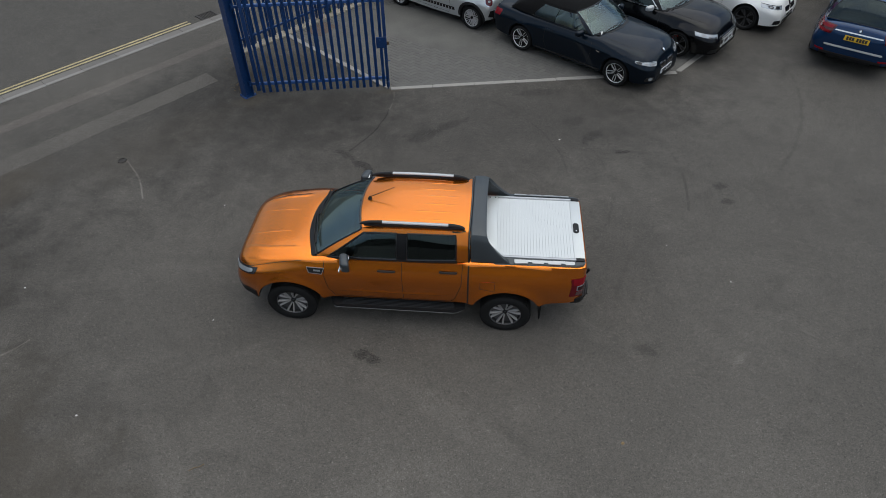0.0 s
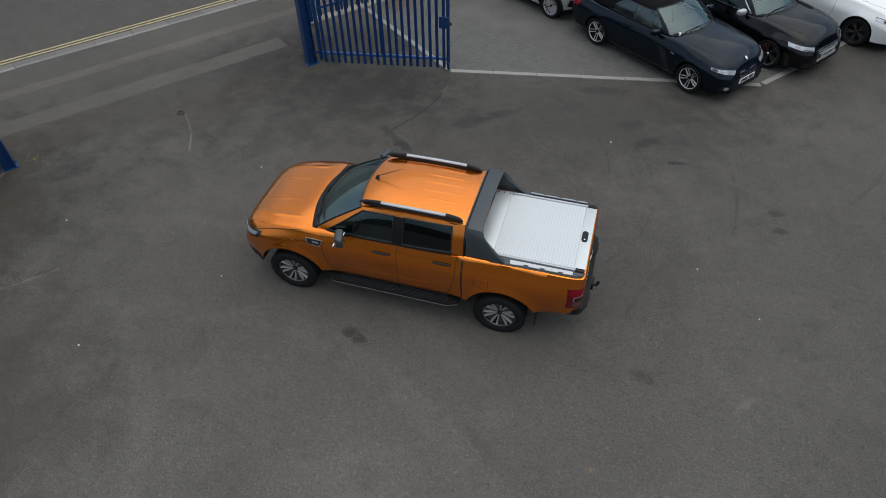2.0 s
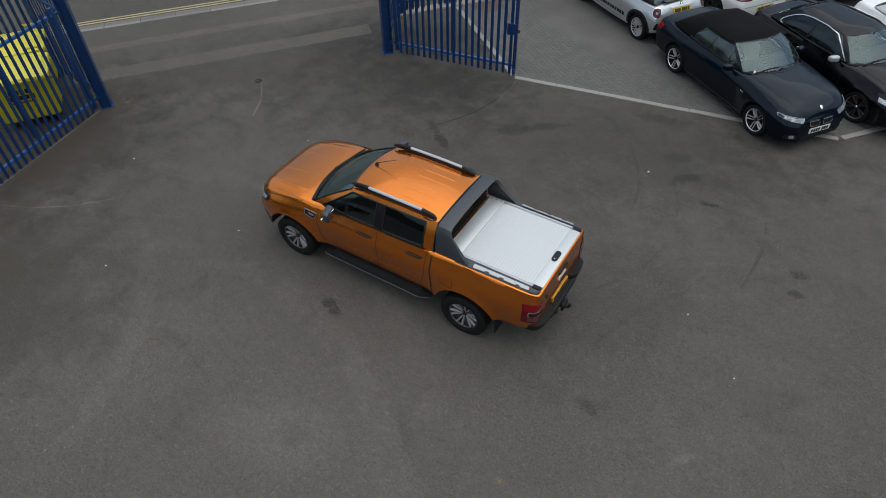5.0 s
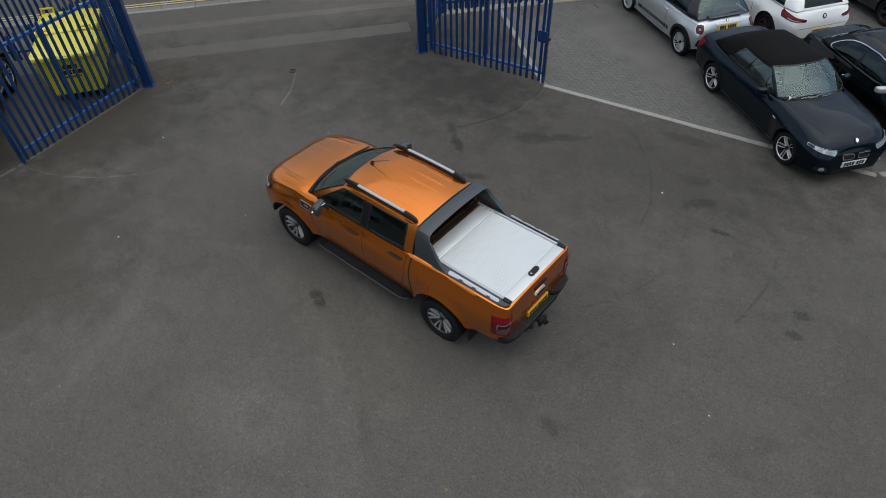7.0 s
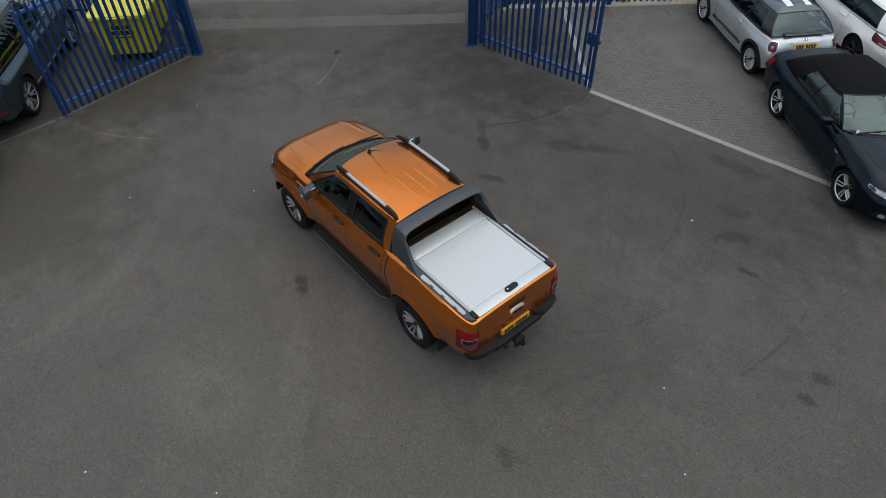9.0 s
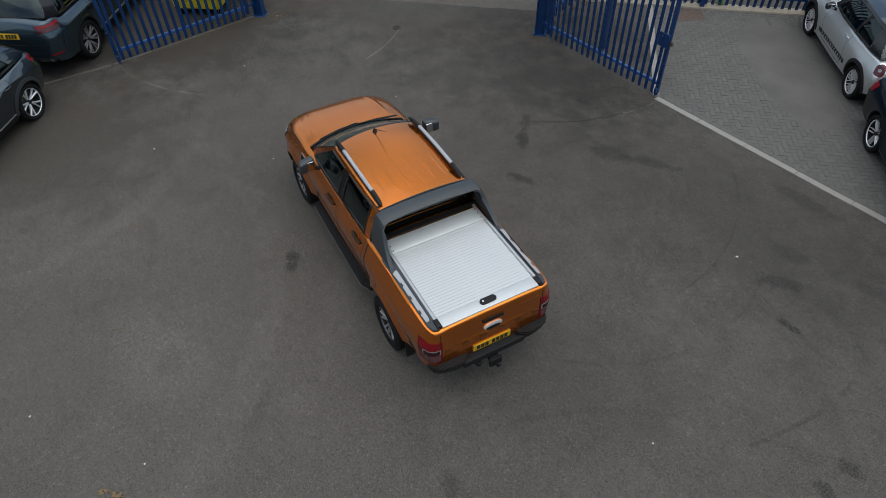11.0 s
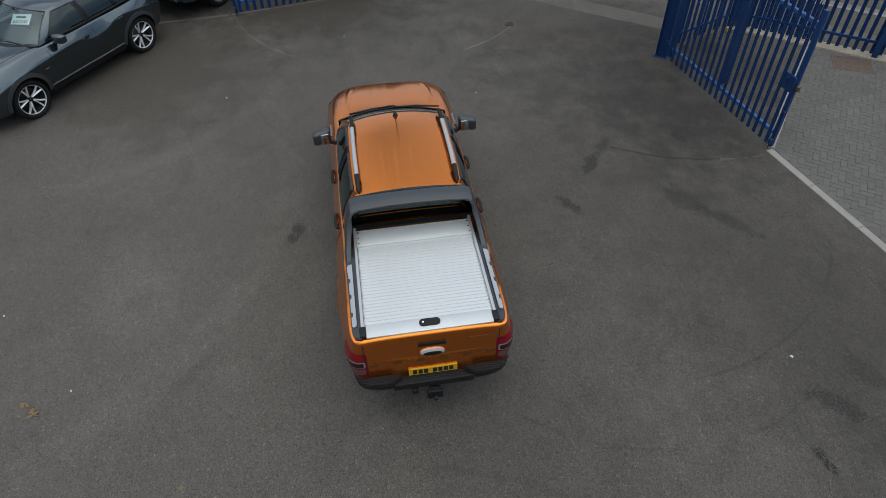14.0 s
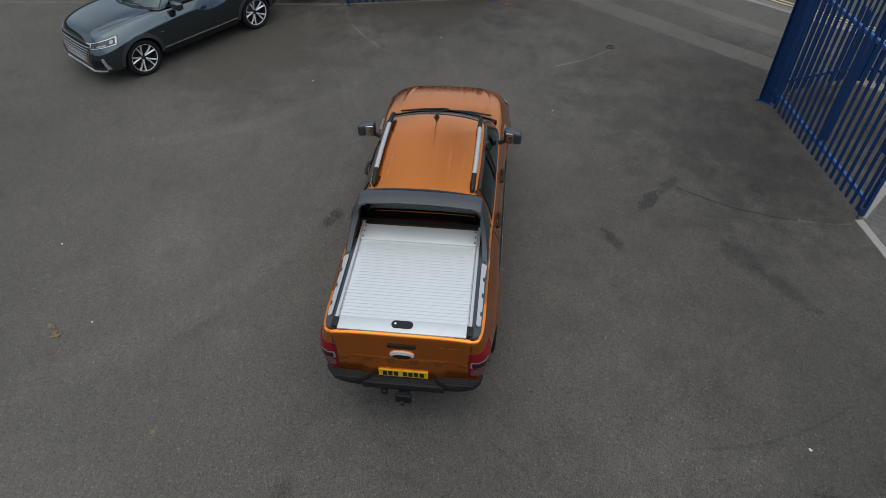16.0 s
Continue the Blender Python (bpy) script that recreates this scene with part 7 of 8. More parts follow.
def lamp_pieces(car, s, end, z, mat, pieces, label="", reach=(0.42, 0.62), corner=0.06):
    """A pair of sharp-cornered lamps: pieces are (u0, u1, v0, v1, material) of strips laid in the lens; u runs from the outer end in, v from the lower edge up."""
    h = s["W"] / 2
    x_end, ang = (s["xf"], 42) if end > 0 else (s["xr"], 133)
    o = (x_end - end * reach[0], h * 0.985)
    q = (x_end - end * 0.03, h * reach[1])
    mix = lambda a, b, t: a + (b - a) * t
    for mir in (False, True):
        lamp = corner_patch(car, "headlamp" if end > 0 else "tail_lamp", ang, [o, q], z, mat, mir, off=0.007, thick=0.03, nu=14, nv=7, round_=corner, label=label)
        for u0, u1, v0, v1, mt in pieces:
            e = [(mix(o[0], q[0], u), mix(o[1], q[1], u)) for u in (u0, u1)]
            zz = [mix(mix(z[0], z[1], u), mix(z[3], z[2], u), v) for u, v in ((u0, v0), (u1, v0), (u1, v1), (u0, v1))]
            corner_patch(car, "lamp_insert", ang, e, zz, mt, mir, off=0.012, thick=0.02, nu=8, nv=6, round_=0.1 if u1 - u0 > 0.3 or u1 - u0 < 0.09 else 0.85, parent=lamp)


def emblem(car, axis, a, b, r, mat=M_CHROME, name="round_emblem"):
    ring = patch(car, name, axis, [(a - r, b - r), (a + r, b - r), (a + r, b + r), (a - r, b + r)], M_GLOSSBLACK, 0.010, 0.013, 8, 8, 1.0, None, "plain round emblem", 0.003)
    k = r * 0.62
    patch(car, "emblem_face", axis, [(a - k, b - k), (a + k, b - k), (a + k, b + k), (a - k, b + k)], mat, 0.014, 0.010, 6, 6, 1.0, ring, "", 0.002)
    return ring


DOUBLE5 = dict(n=5, pair=(0.30, 0.12), w=(0.014, 0.013), dish=0.03, ridged=True, mat=M_ALLOY, lip=M_ALLOY_BRIGHT, cap=M_GLOSSBLACK, label="grey alloy rim with five double spokes")
DARK5 = dict(n=5, pair=(0.10, 0.20), w=(0.020, 0.026), dish=0.03, mat=M_ALLOY_DARK, lip=M_ALLOY_GREY, cap=M_CHROME, caliper=True, label="dark alloy rim with five double spokes")
DARKW = dict(n=5, pair=(0.13, 0.17), w=(0.022, 0.030), dish=0.03, mat=M_ALLOY_DARK, lip=M_ALLOY_DARK, cap=M_GLOSSBLACK, label="dark alloy rim with five double spokes")
CROSS = dict(n=10, pair=(0.05, 0.20), w=(0.014, 0.016), dish=0.02, mat=M_ALLOY, lip=M_ALLOY, cap=M_GLOSSBLACK, label="bright cross-spoke alloy rim")
TWIN5 = dict(n=5, pair=(0.09, 0.23), w=(0.022, 0.029), dish=0.035, ridged=True, spin=-6, mat=M_ALLOY_BRIGHT, lip=M_ALLOY_BRIGHT, cap=M_GLOSSBLACK, label="silver alloy rim with five twin spokes")
MULTI = dict(n=7, pair=(0.08, 0.16), w=(0.026, 0.034), dish=0.03, mat=M_ALLOY_GREY, lip=M_ALLOY_GREY, cap=M_GLOSSBLACK, label="grey multi-spoke alloy rim")

# near-black blue convertible
YAW_A = -36.6
s = standard("convertible_car", "dark blue-black convertible with a raised black canvas top", "car", place_from((4.03, 6.49), YAW_A, 2.66, 1.748, 1, -1), 2.66, 0.81, 0.95, 1.748, 1.41, M_NAVY,
             (1.0, 0.925, 0.77), 0.955, 0.985, (0.10, -1.22), 0.70, -1.76, 0.318, 0.238, 0.215, DOUBLE5, dict(screen=M_GLASS, all=M_GLASS, rear=M_GLASS_DARK), 2, seat_mat=M_SEAT_CREAM,
             green=dict(roof_mat=M_FABRIC_TOP, roof_label="black canvas soft top", cut=(-1.15, 0.68, 0.68, 0.92), trim=(), no_rear=True, seal=0.006), crisp=0.5)
s["zmax"] = [(s["xr"], 0.66), (-1.33, 0.74), (0, 0.74), (1.33, 0.71), (s["xf"], 0.54)]
s["green"]["side"] = [("pillar_a", 0.48, -0.02), ("win1", -0.46, -0.40), ("win2", -1.10, -0.80), ("soft_side", -1.76, -1.22)]
s["rear_x"] = -0.70
s["green"]["mat"] = M_NAVY
s["green"]["win_rows"] = (1, 8)
s["green"]["flatness"] = 3.2
s["green"]["yr"] = [(-1.22, 0.52), (-0.75, 0.600), (-0.2, 0.612), (0.0, 0.585)]
car = build_car(s)
fit_out(car, s, [[(0.62, 0.86), (0.64, 0.6), (0.55, 0.30), (-0.55, 0.28), (-0.66, 0.5), (-0.62, 0.90)]], [(-0.48, 0.80, M_NAVY)], (0.36, 0.93, 1.0, M_NAVY), skirt=(0.27, 0.03, M_GLOSSBLACK))
lamp_pieces(car, s, 1, (0.705, 0.600, 0.700, 0.750), M_LENS_CLEAR, [(0.34, 0.56, 0.12, 0.70, M_ALLOY_GREY), (0.64, 0.88, 0.10, 0.72, M_ALLOY_GREY), (0.02, 0.28, 0.10, 0.80, M_LENS_DARK), (0.10, 0.96, 0.84, 0.92, M_LENS_DARK), (0.04, 0.92, 0.0, 0.07, M_LENS_DARK)], "clear silver wedge headlamp with two round reflectors", (0.33, 0.50), 0.25)
lamps(car, s, -1, (0.72, 0.70, 0.84, 0.86), M_REDLENS, None, "red rear lamp", (0.26, 0.62))
for sg in (1, -1):
    k = patch(car, "kidney_grille", "x", [(sg * 0.035, 0.50), (sg * 0.27, 0.51), (sg * 0.30, 0.63), (sg * 0.035, 0.62)], M_CHROME, 0.010, 0.02, 10, 6, 0.4, None, "chrome-framed kidney grille")
    patch(car, "grille_mesh", "x", [(sg * 0.056, 0.519), (sg * 0.246, 0.528), (sg * 0.268, 0.610), (sg * 0.056, 0.602)], M_GLOSSBLACK, 0.016, 0.02, 8, 6, 0.4, k)
    fog = patch(car, "fog_vent", "x", [(sg * 0.50, 0.29), (sg * 0.72, 0.30), (sg * 0.70, 0.40), (sg * 0.54, 0.40)], M_BLACKPLASTIC, 0.006, 0.02, 8, 5, 0.3)
    patch(car, "fog_lamp", "x", [(sg * 0.56, 0.31), (sg * 0.65, 0.31), (sg * 0.65, 0.385), (sg * 0.56, 0.385)], M_LENS, 0.012, 0.02, 6, 6, 0.9, fog)
patch(car, "lower_grille", "x", [(-0.42, 0.245), (0.42, 0.245), (0.36, 0.335), (-0.36, 0.335)], M_BLACKPLASTIC, 0.006, 0.02, 10, 4, 0.2)
emblem(car, "z", 1.99, 0.0, 0.045)
plate_bars(car, car.root, "x", 0.0, 0.415, 0.50, M_PLATE_W)
for ax in ("y", "-y"):
    patch(car, "side_repeater", ax, [(0.78, 0.70), (0.88, 0.69), (0.88, 0.715), (0.78, 0.73)], M_CHROME, 0.006, 0.01, 6, 3, 0.4)
for yy in (0.55,):
    bm = bmesh.new()
    q, n = onto(car, "z", 0.70, -yy)
    box(bm, -0.05, 0.05, -0.02, 0.02, 0, 0.004, 0, Matrix.Translation(q + n * 0.004) @ n.to_track_quat("Z", "X").to_matrix().to_4x4())
    part("tax_sticker", bm, M_PAPER, car.root, "white sticker in the windscreen corner")

# black hatchback with bright window line
s = standard("hatchback_car", "glossy black five-door hatchback with silver mirrors", "car", place_from((5.67, 7.99), YAW_A, 2.63, 1.785, 1, -1), 2.63, 0.87, 0.83, 1.785, 1.42, M_BLACK_PAINT,
             (1.0, 0.92, 0.77), 0.96, 0.99, (0.32, -1.10), 0.86, -1.62, 0.322, 0.246, 0.225, DARK5, dict(screen=M_GLASS, all=M_GLASS_DARK, rear=M_GLASS_DARK), 2, green=dict(seal=0.010))
s["green"]["side"] = [("pillar_a", 0.60, 0.14), ("win1", -0.42, -0.40), ("pillar_b", -0.48, -0.46), ("win2", -1.20, -0.88), ("pillar_c", -1.62, -1.10)]
car = build_car(s)
fit_out(car, s, [[(0.72, 0.88), (0.74, 0.6), (0.66, 0.30), (-0.62, 0.28), (-0.72, 0.5), (-0.66, 0.90)]], [(-0.52, 0.82, M_BLACK_PAINT)], (0.52, 0.965, 1.02, M_ALU_PALE), skirt=(0.27, 0.03, M_GLOSSBLACK))
lamp_pieces(car, s, 1, (0.675, 0.595, 0.69, 0.755), M_LENS_CLEAR, [(0.24, 0.46, 0.22, 0.78, M_ALLOY_GREY), (0.54, 0.94, 0.10, 0.34, M_LENS_DARK), (0.56, 0.78, 0.42, 0.80, M_ALLOY_GREY), (0.03, 0.97, 0.0, 0.07, M_GLOSSBLACK), (0.03, 0.97, 0.92, 1.0, M_GLOSSBLACK)], "clear wedge headlamp with dark reflector wells", (0.46, 0.60))
for ax in ("y", "-y"):
    seam(car, "window_line", ax, [(0.62, 0.965), (-0.40, 0.972), (-1.10, 0.992), (-1.24, 1.005), (-1.275, 1.03), (-1.25, 1.075), (-1.17, 1.14), (-1.06, 1.21), (-0.92, 1.27), (-0.76, 1.305), (-0.60, 1.325), (-0.20, 1.335), (0.10, 1.30), (0.40, 1.12)], 0.020, M_CHROME, 0.010, True, None, "bright window line")
gr = patch(car, "grille", "x", [(-0.33, 0.32), (0.33, 0.32), (0.46, 0.62), (-0.46, 0.62)], M_CHROME, 0.008, 0.02, 12, 8, 0.15, None, "large chrome-rimmed grille")
patch(car, "grille_mesh", "x", [(-0.31, 0.33), (0.31, 0.33), (0.435, 0.608), (-0.435, 0.608)], M_GLOSSBLACK, 0.014, 0.02, 12, 8, 0.15, gr)
for z in (0.36, 0.40, 0.53, 0.57):
    seam(car, "grille_bar", "x", [(-0.36, z), (0.36, z)], 0.010, M_ALU, 0.018, False, gr)
emblem(car, "x", 0.0, 0.565, 0.05)
plate_bars(car, car.root, "x", 0.0, 0.46, 0.50, M_PLATE_W)
for sg in (1, -1):
    patch(car, "bumper_vent", "x", [(sg * 0.50, 0.26), (sg * 0.72, 0.27), (sg * 0.70, 0.36), (sg * 0.52, 0.36)], M_BLACKPLASTIC, 0.006, 0.02, 8, 4, 0.2)

# white hatchback
s = standard("hatchback_car", "white hatchback with dark alloy wheels", "car", place_from((7.68, 9.57), YAW_A, 2.69, 1.765, 1, -1), 2.69, 0.78, 0.86, 1.765, 1.42, M_WHITE_PAINT,
             (1.01, 0.93, 0.78), 0.96, 1.0, (0.25, -1.15), 0.78, -1.66, 0.32, 0.240, 0.22, DARKW, dict(screen=M_GLASS, all=M_GLASS_DARK, rear=M_GLASS_DARK), 2)
car = build_car(s)
fit_out(car, s, [[(0.66, 0.88), (0.68, 0.6), (0.60, 0.30), (-0.55, 0.28), (-0.66, 0.5), (-0.60, 0.90)]], [(-0.45, 0.82, M_WHITE_PAINT)], (0.46, 0.955, 1.03, M_WHITE_PAINT), skirt=(0.26, 0.03, M_GLOSSBLACK))
lamp_pieces(car, s, 1, (0.70, 0.62, 0.71, 0.78), M_LENS_CLEAR, [(0.28, 0.54, 0.15, 0.75, M_LENS_DARK), (0.62, 0.86, 0.15, 0.75, M_LENS_DARK), (0.36, 0.46, 0.32, 0.58, M_ALU), (0.03, 0.97, 0.88, 1.0, M_GLOSSBLACK)], "clear headlamp with dark reflector wells", (0.44, 0.58))
for sg in (1, -1):
    k = patch(car, "kidney_grille", "x", [(sg * 0.035, 0.50), (sg * 0.28, 0.51), (sg * 0.31, 0.64), (sg * 0.035, 0.63)], M_GLOSSBLACK, 0.010, 0.02, 10, 6, 0.4, None, "dark kidney grille")
    patch(car, "bumper_vent", "x", [(sg * 0.46, 0.27), (sg * 0.70, 0.27), (sg * 0.68, 0.38), (sg * 0.50, 0.37)], M_BLACKPLASTIC, 0.006, 0.02, 8, 4, 0.2)
patch(car, "lower_grille", "x", [(-0.40, 0.25), (0.40, 0.25), (0.36, 0.33), (-0.36, 0.33)], M_BLACKPLASTIC, 0.006, 0.02, 10, 4, 0.2)
emblem(car, "z", 2.06, 0.0, 0.04)
plate_bars(car, car.root, "x", 0.0, 0.42, 0.50, M_PLATE_W)

# silver mini hatch, tail towards the yard
YAW_B = 147.0
s = standard("small_hatchback_car", "silver three-door small hatchback with a dark roof and side stripes", "car", place_from((0.62, 9.15), YAW_B, 2.467, 1.683, -1, 1), 2.467, 0.72, 0.56, 1.683, 1.41, M_SILVER_PAINT,
             (0.99, 0.93, 0.74), 0.93, 0.965, (0.38, -1.20), 0.78, -1.54, 0.305, 0.230, 0.205, CROSS, dict(screen=M_GLASS, all=M_GLASS_DARK, rear=M_GLASS_MID), 2,
             green=dict(roof_mat=M_GREY_PAINT, roof_label="dark grey roof with pale stripes", mat=M_GLOSSBLACK, cut=(-1.25, 0.76, 0.66, 0.90)))
car = build_car(s)
fit_out(car, s, [[(0.60, 0.86), (0.62, 0.6), (0.52, 0.30), (-0.50, 0.28), (-0.56, 0.5), (-0.52, 0.88)]], [(-0.42, 0.80, M_CHROME)], (0.46, 0.91, 0.99, M_GLOSSBLACK))
for ax in ("y", "-y"):
    st = seam(car, "side_stripe", ax, [(0.70, 0.40), (-0.70, 0.42)], 0.085, M_GLOSSBLACK, 0.003, False, None, "black side stripe with a ladder pattern")
    for k in range(12):
        x = 0.50 - 0.10 * k
        seam(car, "stripe_gap", ax, [(x, 0.375), (x - 0.012, 0.445)], 0.020, M_SILVER_PAINT, 0.006, False, st)
    for xw in (s["wb"] / 2, -s["wb"] / 2):
        seam(car, "arch_trim", ax, [(xw + (s["arch"] + 0.028) * math.cos(a), s["R"] + 0.02 + (s["arch"] + 0.028) * math.sin(a)) for a in np.linspace(-0.1, math.pi + 0.1, 26)], 0.062, M_BLACKPLASTIC, 0.010, False, None, "black wheel arch trim")
    lp = corner_patch(car, "tail_lamp", 138, [(-1.655, 0.775), (-1.775, 0.63)], (0.71, 0.70, 0.91, 0.91), M_CHROME, ax == "-y", off=0.010, thick=0.03, nu=12, nv=12, round_=0.8, label="red rear lamp in a chrome ring")
    corner_patch(car, "lamp_lens", 138, [(-1.663, 0.766), (-1.771, 0.637)], (0.722, 0.712, 0.898, 0.898), M_DARKRED, ax == "-y", off=0.016, thick=0.02, nu=12, nv=12, round_=0.8, parent=lp)
for sg in (1, -1):
    corner_patch(car, "lamp_bulb", 138, [(-1.700, 0.724), (-1.738, 0.680)], (0.785, 0.785, 0.835, 0.835), M_ALLOY_GREY, sg < 0, off=0.022, thick=0.02, nu=8, nv=8, round_=0.9, label="pale round lamp centre")
patch(car, "rear_valance", "-x", [(-0.62, 0.36), (0.62, 0.36), (0.62, 0.44), (-0.62, 0.44)], M_BLACKPLASTIC, 0.010, 0.02, 10, 3, 0.2)
for sg in (1, -1):
    patch(car, "rear_fog_vent", "-x", [(sg * 0.50, 0.42), (sg * 0.72, 0.42), (sg * 0.71, 0.60), (sg * 0.52, 0.58)], M_BLACKPLASTIC, 0.012, 0.02, 6, 5, 0.3)
    seam(car, "roof_stripe", "z", [(-0.75, sg * 0.20), (-1.10, sg * 0.20)], 0.13, M_WHITE_PAINT, 0.004, False, None, "pale roof stripe")
plate_bars(car, car.root, "-x", 0.0, 0.805, 0.50, M_PLATE_Y)
patch(car, "boot_handle", "-x", [(-0.32, 0.875), (0.32, 0.875), (0.32, 0.905), (-0.32, 0.905)], M_CHROME, 0.016, 0.02, 10, 3, 0.4, None, "bright boot handle strip")
emblem(car, "-x", 0.0, 0.925, 0.030)
bm = bmesh.new()
box(bm, -1.66, -1.50, -0.44, 0.44, 0.998, 1.018, 0.008, None, 2)
part("tail_spoiler", bm, M_GLOSSBLACK, car.root, "black lip spoiler")
seam(car, "tailgate_gap", "-x", [(-0.56, 0.62), (0.56, 0.62)], 0.008)

# white coupe beside it
s = standard("coupe_car", "white low-roofed coupe with dark red rear lamps", "car", place_from((1.93, 11.05), YAW_B, 2.578, 1.81, -1, 1), 2.578, 0.86, 0.82, 1.81, 1.40, M_WHITE_PAINT,
             (0.98, 0.88, 0.70), 0.94, 0.985, (0.30, -1.58), 0.82, -1.93, 0.325, 0.23, 0.23, DARKW, dict(screen=M_GLASS, all=M_GLASS_DARK, rear=M_GLASS_BLACK), 2, green=dict(rear_inset=2, rear_rows=(3, 9)))
car = build_car(s)
fit_out(car, s, [[(0.66, 0.86), (0.68, 0.6), (0.58, 0.30), (-0.62, 0.28), (-0.72, 0.5), (-0.66, 0.90)]], [(-0.52, 0.82, M_WHITE_PAINT)], (0.48, 0.97, 1.0, M_WHITE_PAINT))
lamp_pieces(car, s, -1, (0.77, 0.75, 0.81, 0.93), M_DARKRED, [(0.12, 0.80, 0.55, 0.86, M_REDLENS), (0.30, 0.86, 0.16, 0.36, M_LAMPPALE)], "deep red wedge rear lamp with a pale strip", (0.44, 0.52), 0.3)
plate_bars(car, car.root, "-x", 0.0, 0.50, 0.50, M_PLATE_Y)
emblem(car, "-x", 0.0, 0.83, 0.055)
seam(car, "bumper_gap", "-x", [(-0.70, 0.60), (0.70, 0.60)], 0.008)

# dark saloon beyond
s = standard("estate_car", "dark slate grey car with red rear lamps", "car", place_from((4.05, 13.6), YAW_B, 2.70, 1.82, -1, 1), 2.70, 0.85, 0.90, 1.82, 1.44, M_GREY_PAINT,
             (0.99, 0.89, 0.72), 0.96, 1.0, (0.30, -1.30), 0.82, -1.80, 0.325, 0.23, 0.225, DARKW, dict(screen=M_GLASS, all=M_GLASS_DARK, rear=M_GLASS_DARK), 4)
car = build_car(s)
fit_out(car, s, [], [(-0.1, 0.84, M_GREY_PAINT), (-0.95, 0.86, M_GREY_PAINT)], (0.48, 0.97, 1.02, M_GREY_PAINT))
lamps(car, s, -1, (0.78, 0.74, 0.86, 0.90), M_REDLENS, [(0.5, M_DARKRED)], "red rear lamp", (0.36, 0.48))
plate_bars(car, car.root, "-x", 0.0, 0.56, 0.50, M_PLATE_Y)

# dark red car past the white hatchback
s = standard("saloon_car", "dark red car parked beyond the white hatchback", "car", place_from((9.62, 11.95), YAW_A, 2.7, 1.8, 1, -1), 2.7, 0.85, 0.9, 1.8, 1.44, M_RED_PAINT,
             (0.99, 0.89, 0.70), 0.96, 1.0, (0.25, -1.2), 0.80, -1.7, 0.325, 0.228, 0.22, DARKW, dict(screen=M_GLASS, all=M_GLASS_DARK, rear=M_GLASS_DARK), 4)
car = build_car(s)
fit_out(car, s, [], [(-0.1, 0.84, M_RED_PAINT)], (0.46, 0.96, 1.02, M_RED_PAINT))
lamp_pieces(car, s, 1, (0.70, 0.62, 0.71, 0.77), M_LENS_CLEAR, [(0.28, 0.54, 0.15, 0.75, M_LENS_DARK), (0.62, 0.86, 0.15, 0.75, M_LENS_DARK)], "clear headlamp", (0.46, 0.60))
patch(car, "grille", "x", [(-0.40, 0.42), (0.40, 0.42), (0.44, 0.58), (-0.44, 0.58)], M_GLOSSBLACK, 0.010, 0.02, 10, 5, 0.2)
plate_bars(car, car.root, "x", 0.0, 0.38, 0.50, M_PLATE_W)

# deep blue estate with its tail towards the yard
YAW_C = 60.0
s = standard("estate_car", "deep blue large estate car with a chrome bumper strip", "car", (10.70, 9.52, YAW_C), 2.915, 0.86, 1.05, 1.935, 1.72, M_BLUE_PAINT,
             (1.15, 1.06, 0.86), 1.10, 1.14, (0.35, -1.98), 0.90, -2.28, 0.37, 0.26, 0.255, MULTI, dict(screen=M_GLASS, all=M_GLASS_DARK, rear=M_GLASS_DARK), 4, sill=0.30)
car = build_car(s)
fit_out(car, s, [], [(-0.1, 0.98, M_BLUE_PAINT), (-1.0, 1.0, M_BLUE_PAINT)], (0.50, 1.05, 1.18, M_BLUE_PAINT))
lamp_pieces(car, s, -1, (0.88, 0.88, 1.07, 1.09), M_DARKRED, [(0.06, 0.94, 0.58, 0.90, M_REDLENS), (0.06, 0.94, 0.10, 0.34, M_REDLENS)], "large dark red wraparound rear lamp", (0.40, 0.56), 0.12)
for sg in (1, -1):
    seam(car, "tail_reflector", "-x", [(sg * 0.58, 0.50), (sg * 0.78, 0.52)], 0.035, M_REDLENS, 0.010)
patch(car, "bumper_strip", "-x", [(-0.62, 0.625), (0.62, 0.625), (0.62, 0.665), (-0.62, 0.665)], M_ALU, 0.014, 0.02, 12, 3, 0.1, None, "bright ribbed loading strip")
seam(car, "boot_strip", "-x", [(-0.50, 0.985), (0.50, 0.985)], 0.03, M_CHROME, 0.012)
plate_bars(car, car.root, "-x", 0.0, 0.87, 0.52, M_PLATE_Y)
emblem(car, "-x", 0.0, 1.05, 0.038)
patch(car, "rear_valance", "-x", [(-0.80, 0.40), (0.80, 0.40), (0.80, 0.48), (-0.80, 0.48)], M_BLACKPLASTIC, 0.010, 0.02, 10, 3, 0.1)

# slate grey-green large off-roader beside the gate
YAW_D = 147.0
s = standard("offroad_car", "dark grey-green large off-road car parked behind the gate", "car", place_from((-8.20, -3.17), YAW_D, 2.923, 1.98, -1, -1), 2.923, 0.86, 1.07, 1.98, 1.78, M_TEAL_PAINT,
             (1.18, 1.10, 0.90), 1.14, 1.27, (0.30, -1.98), 0.88, -2.30, 0.385, 0.290, 0.27, MULTI, dict(screen=M_GLASS, all=M_GLASS_DARK, rear=M_GLASS_DARK), 4, sill=0.34, green=dict(mat=M_GLOSSBLACK), crisp=0.4)
s["zmax"] = [(s["xr"], 0.92), (-1.46, 0.98), (0, 0.97), (1.46, 0.94), (s["xf"], 0.70)]
car = build_car(s)
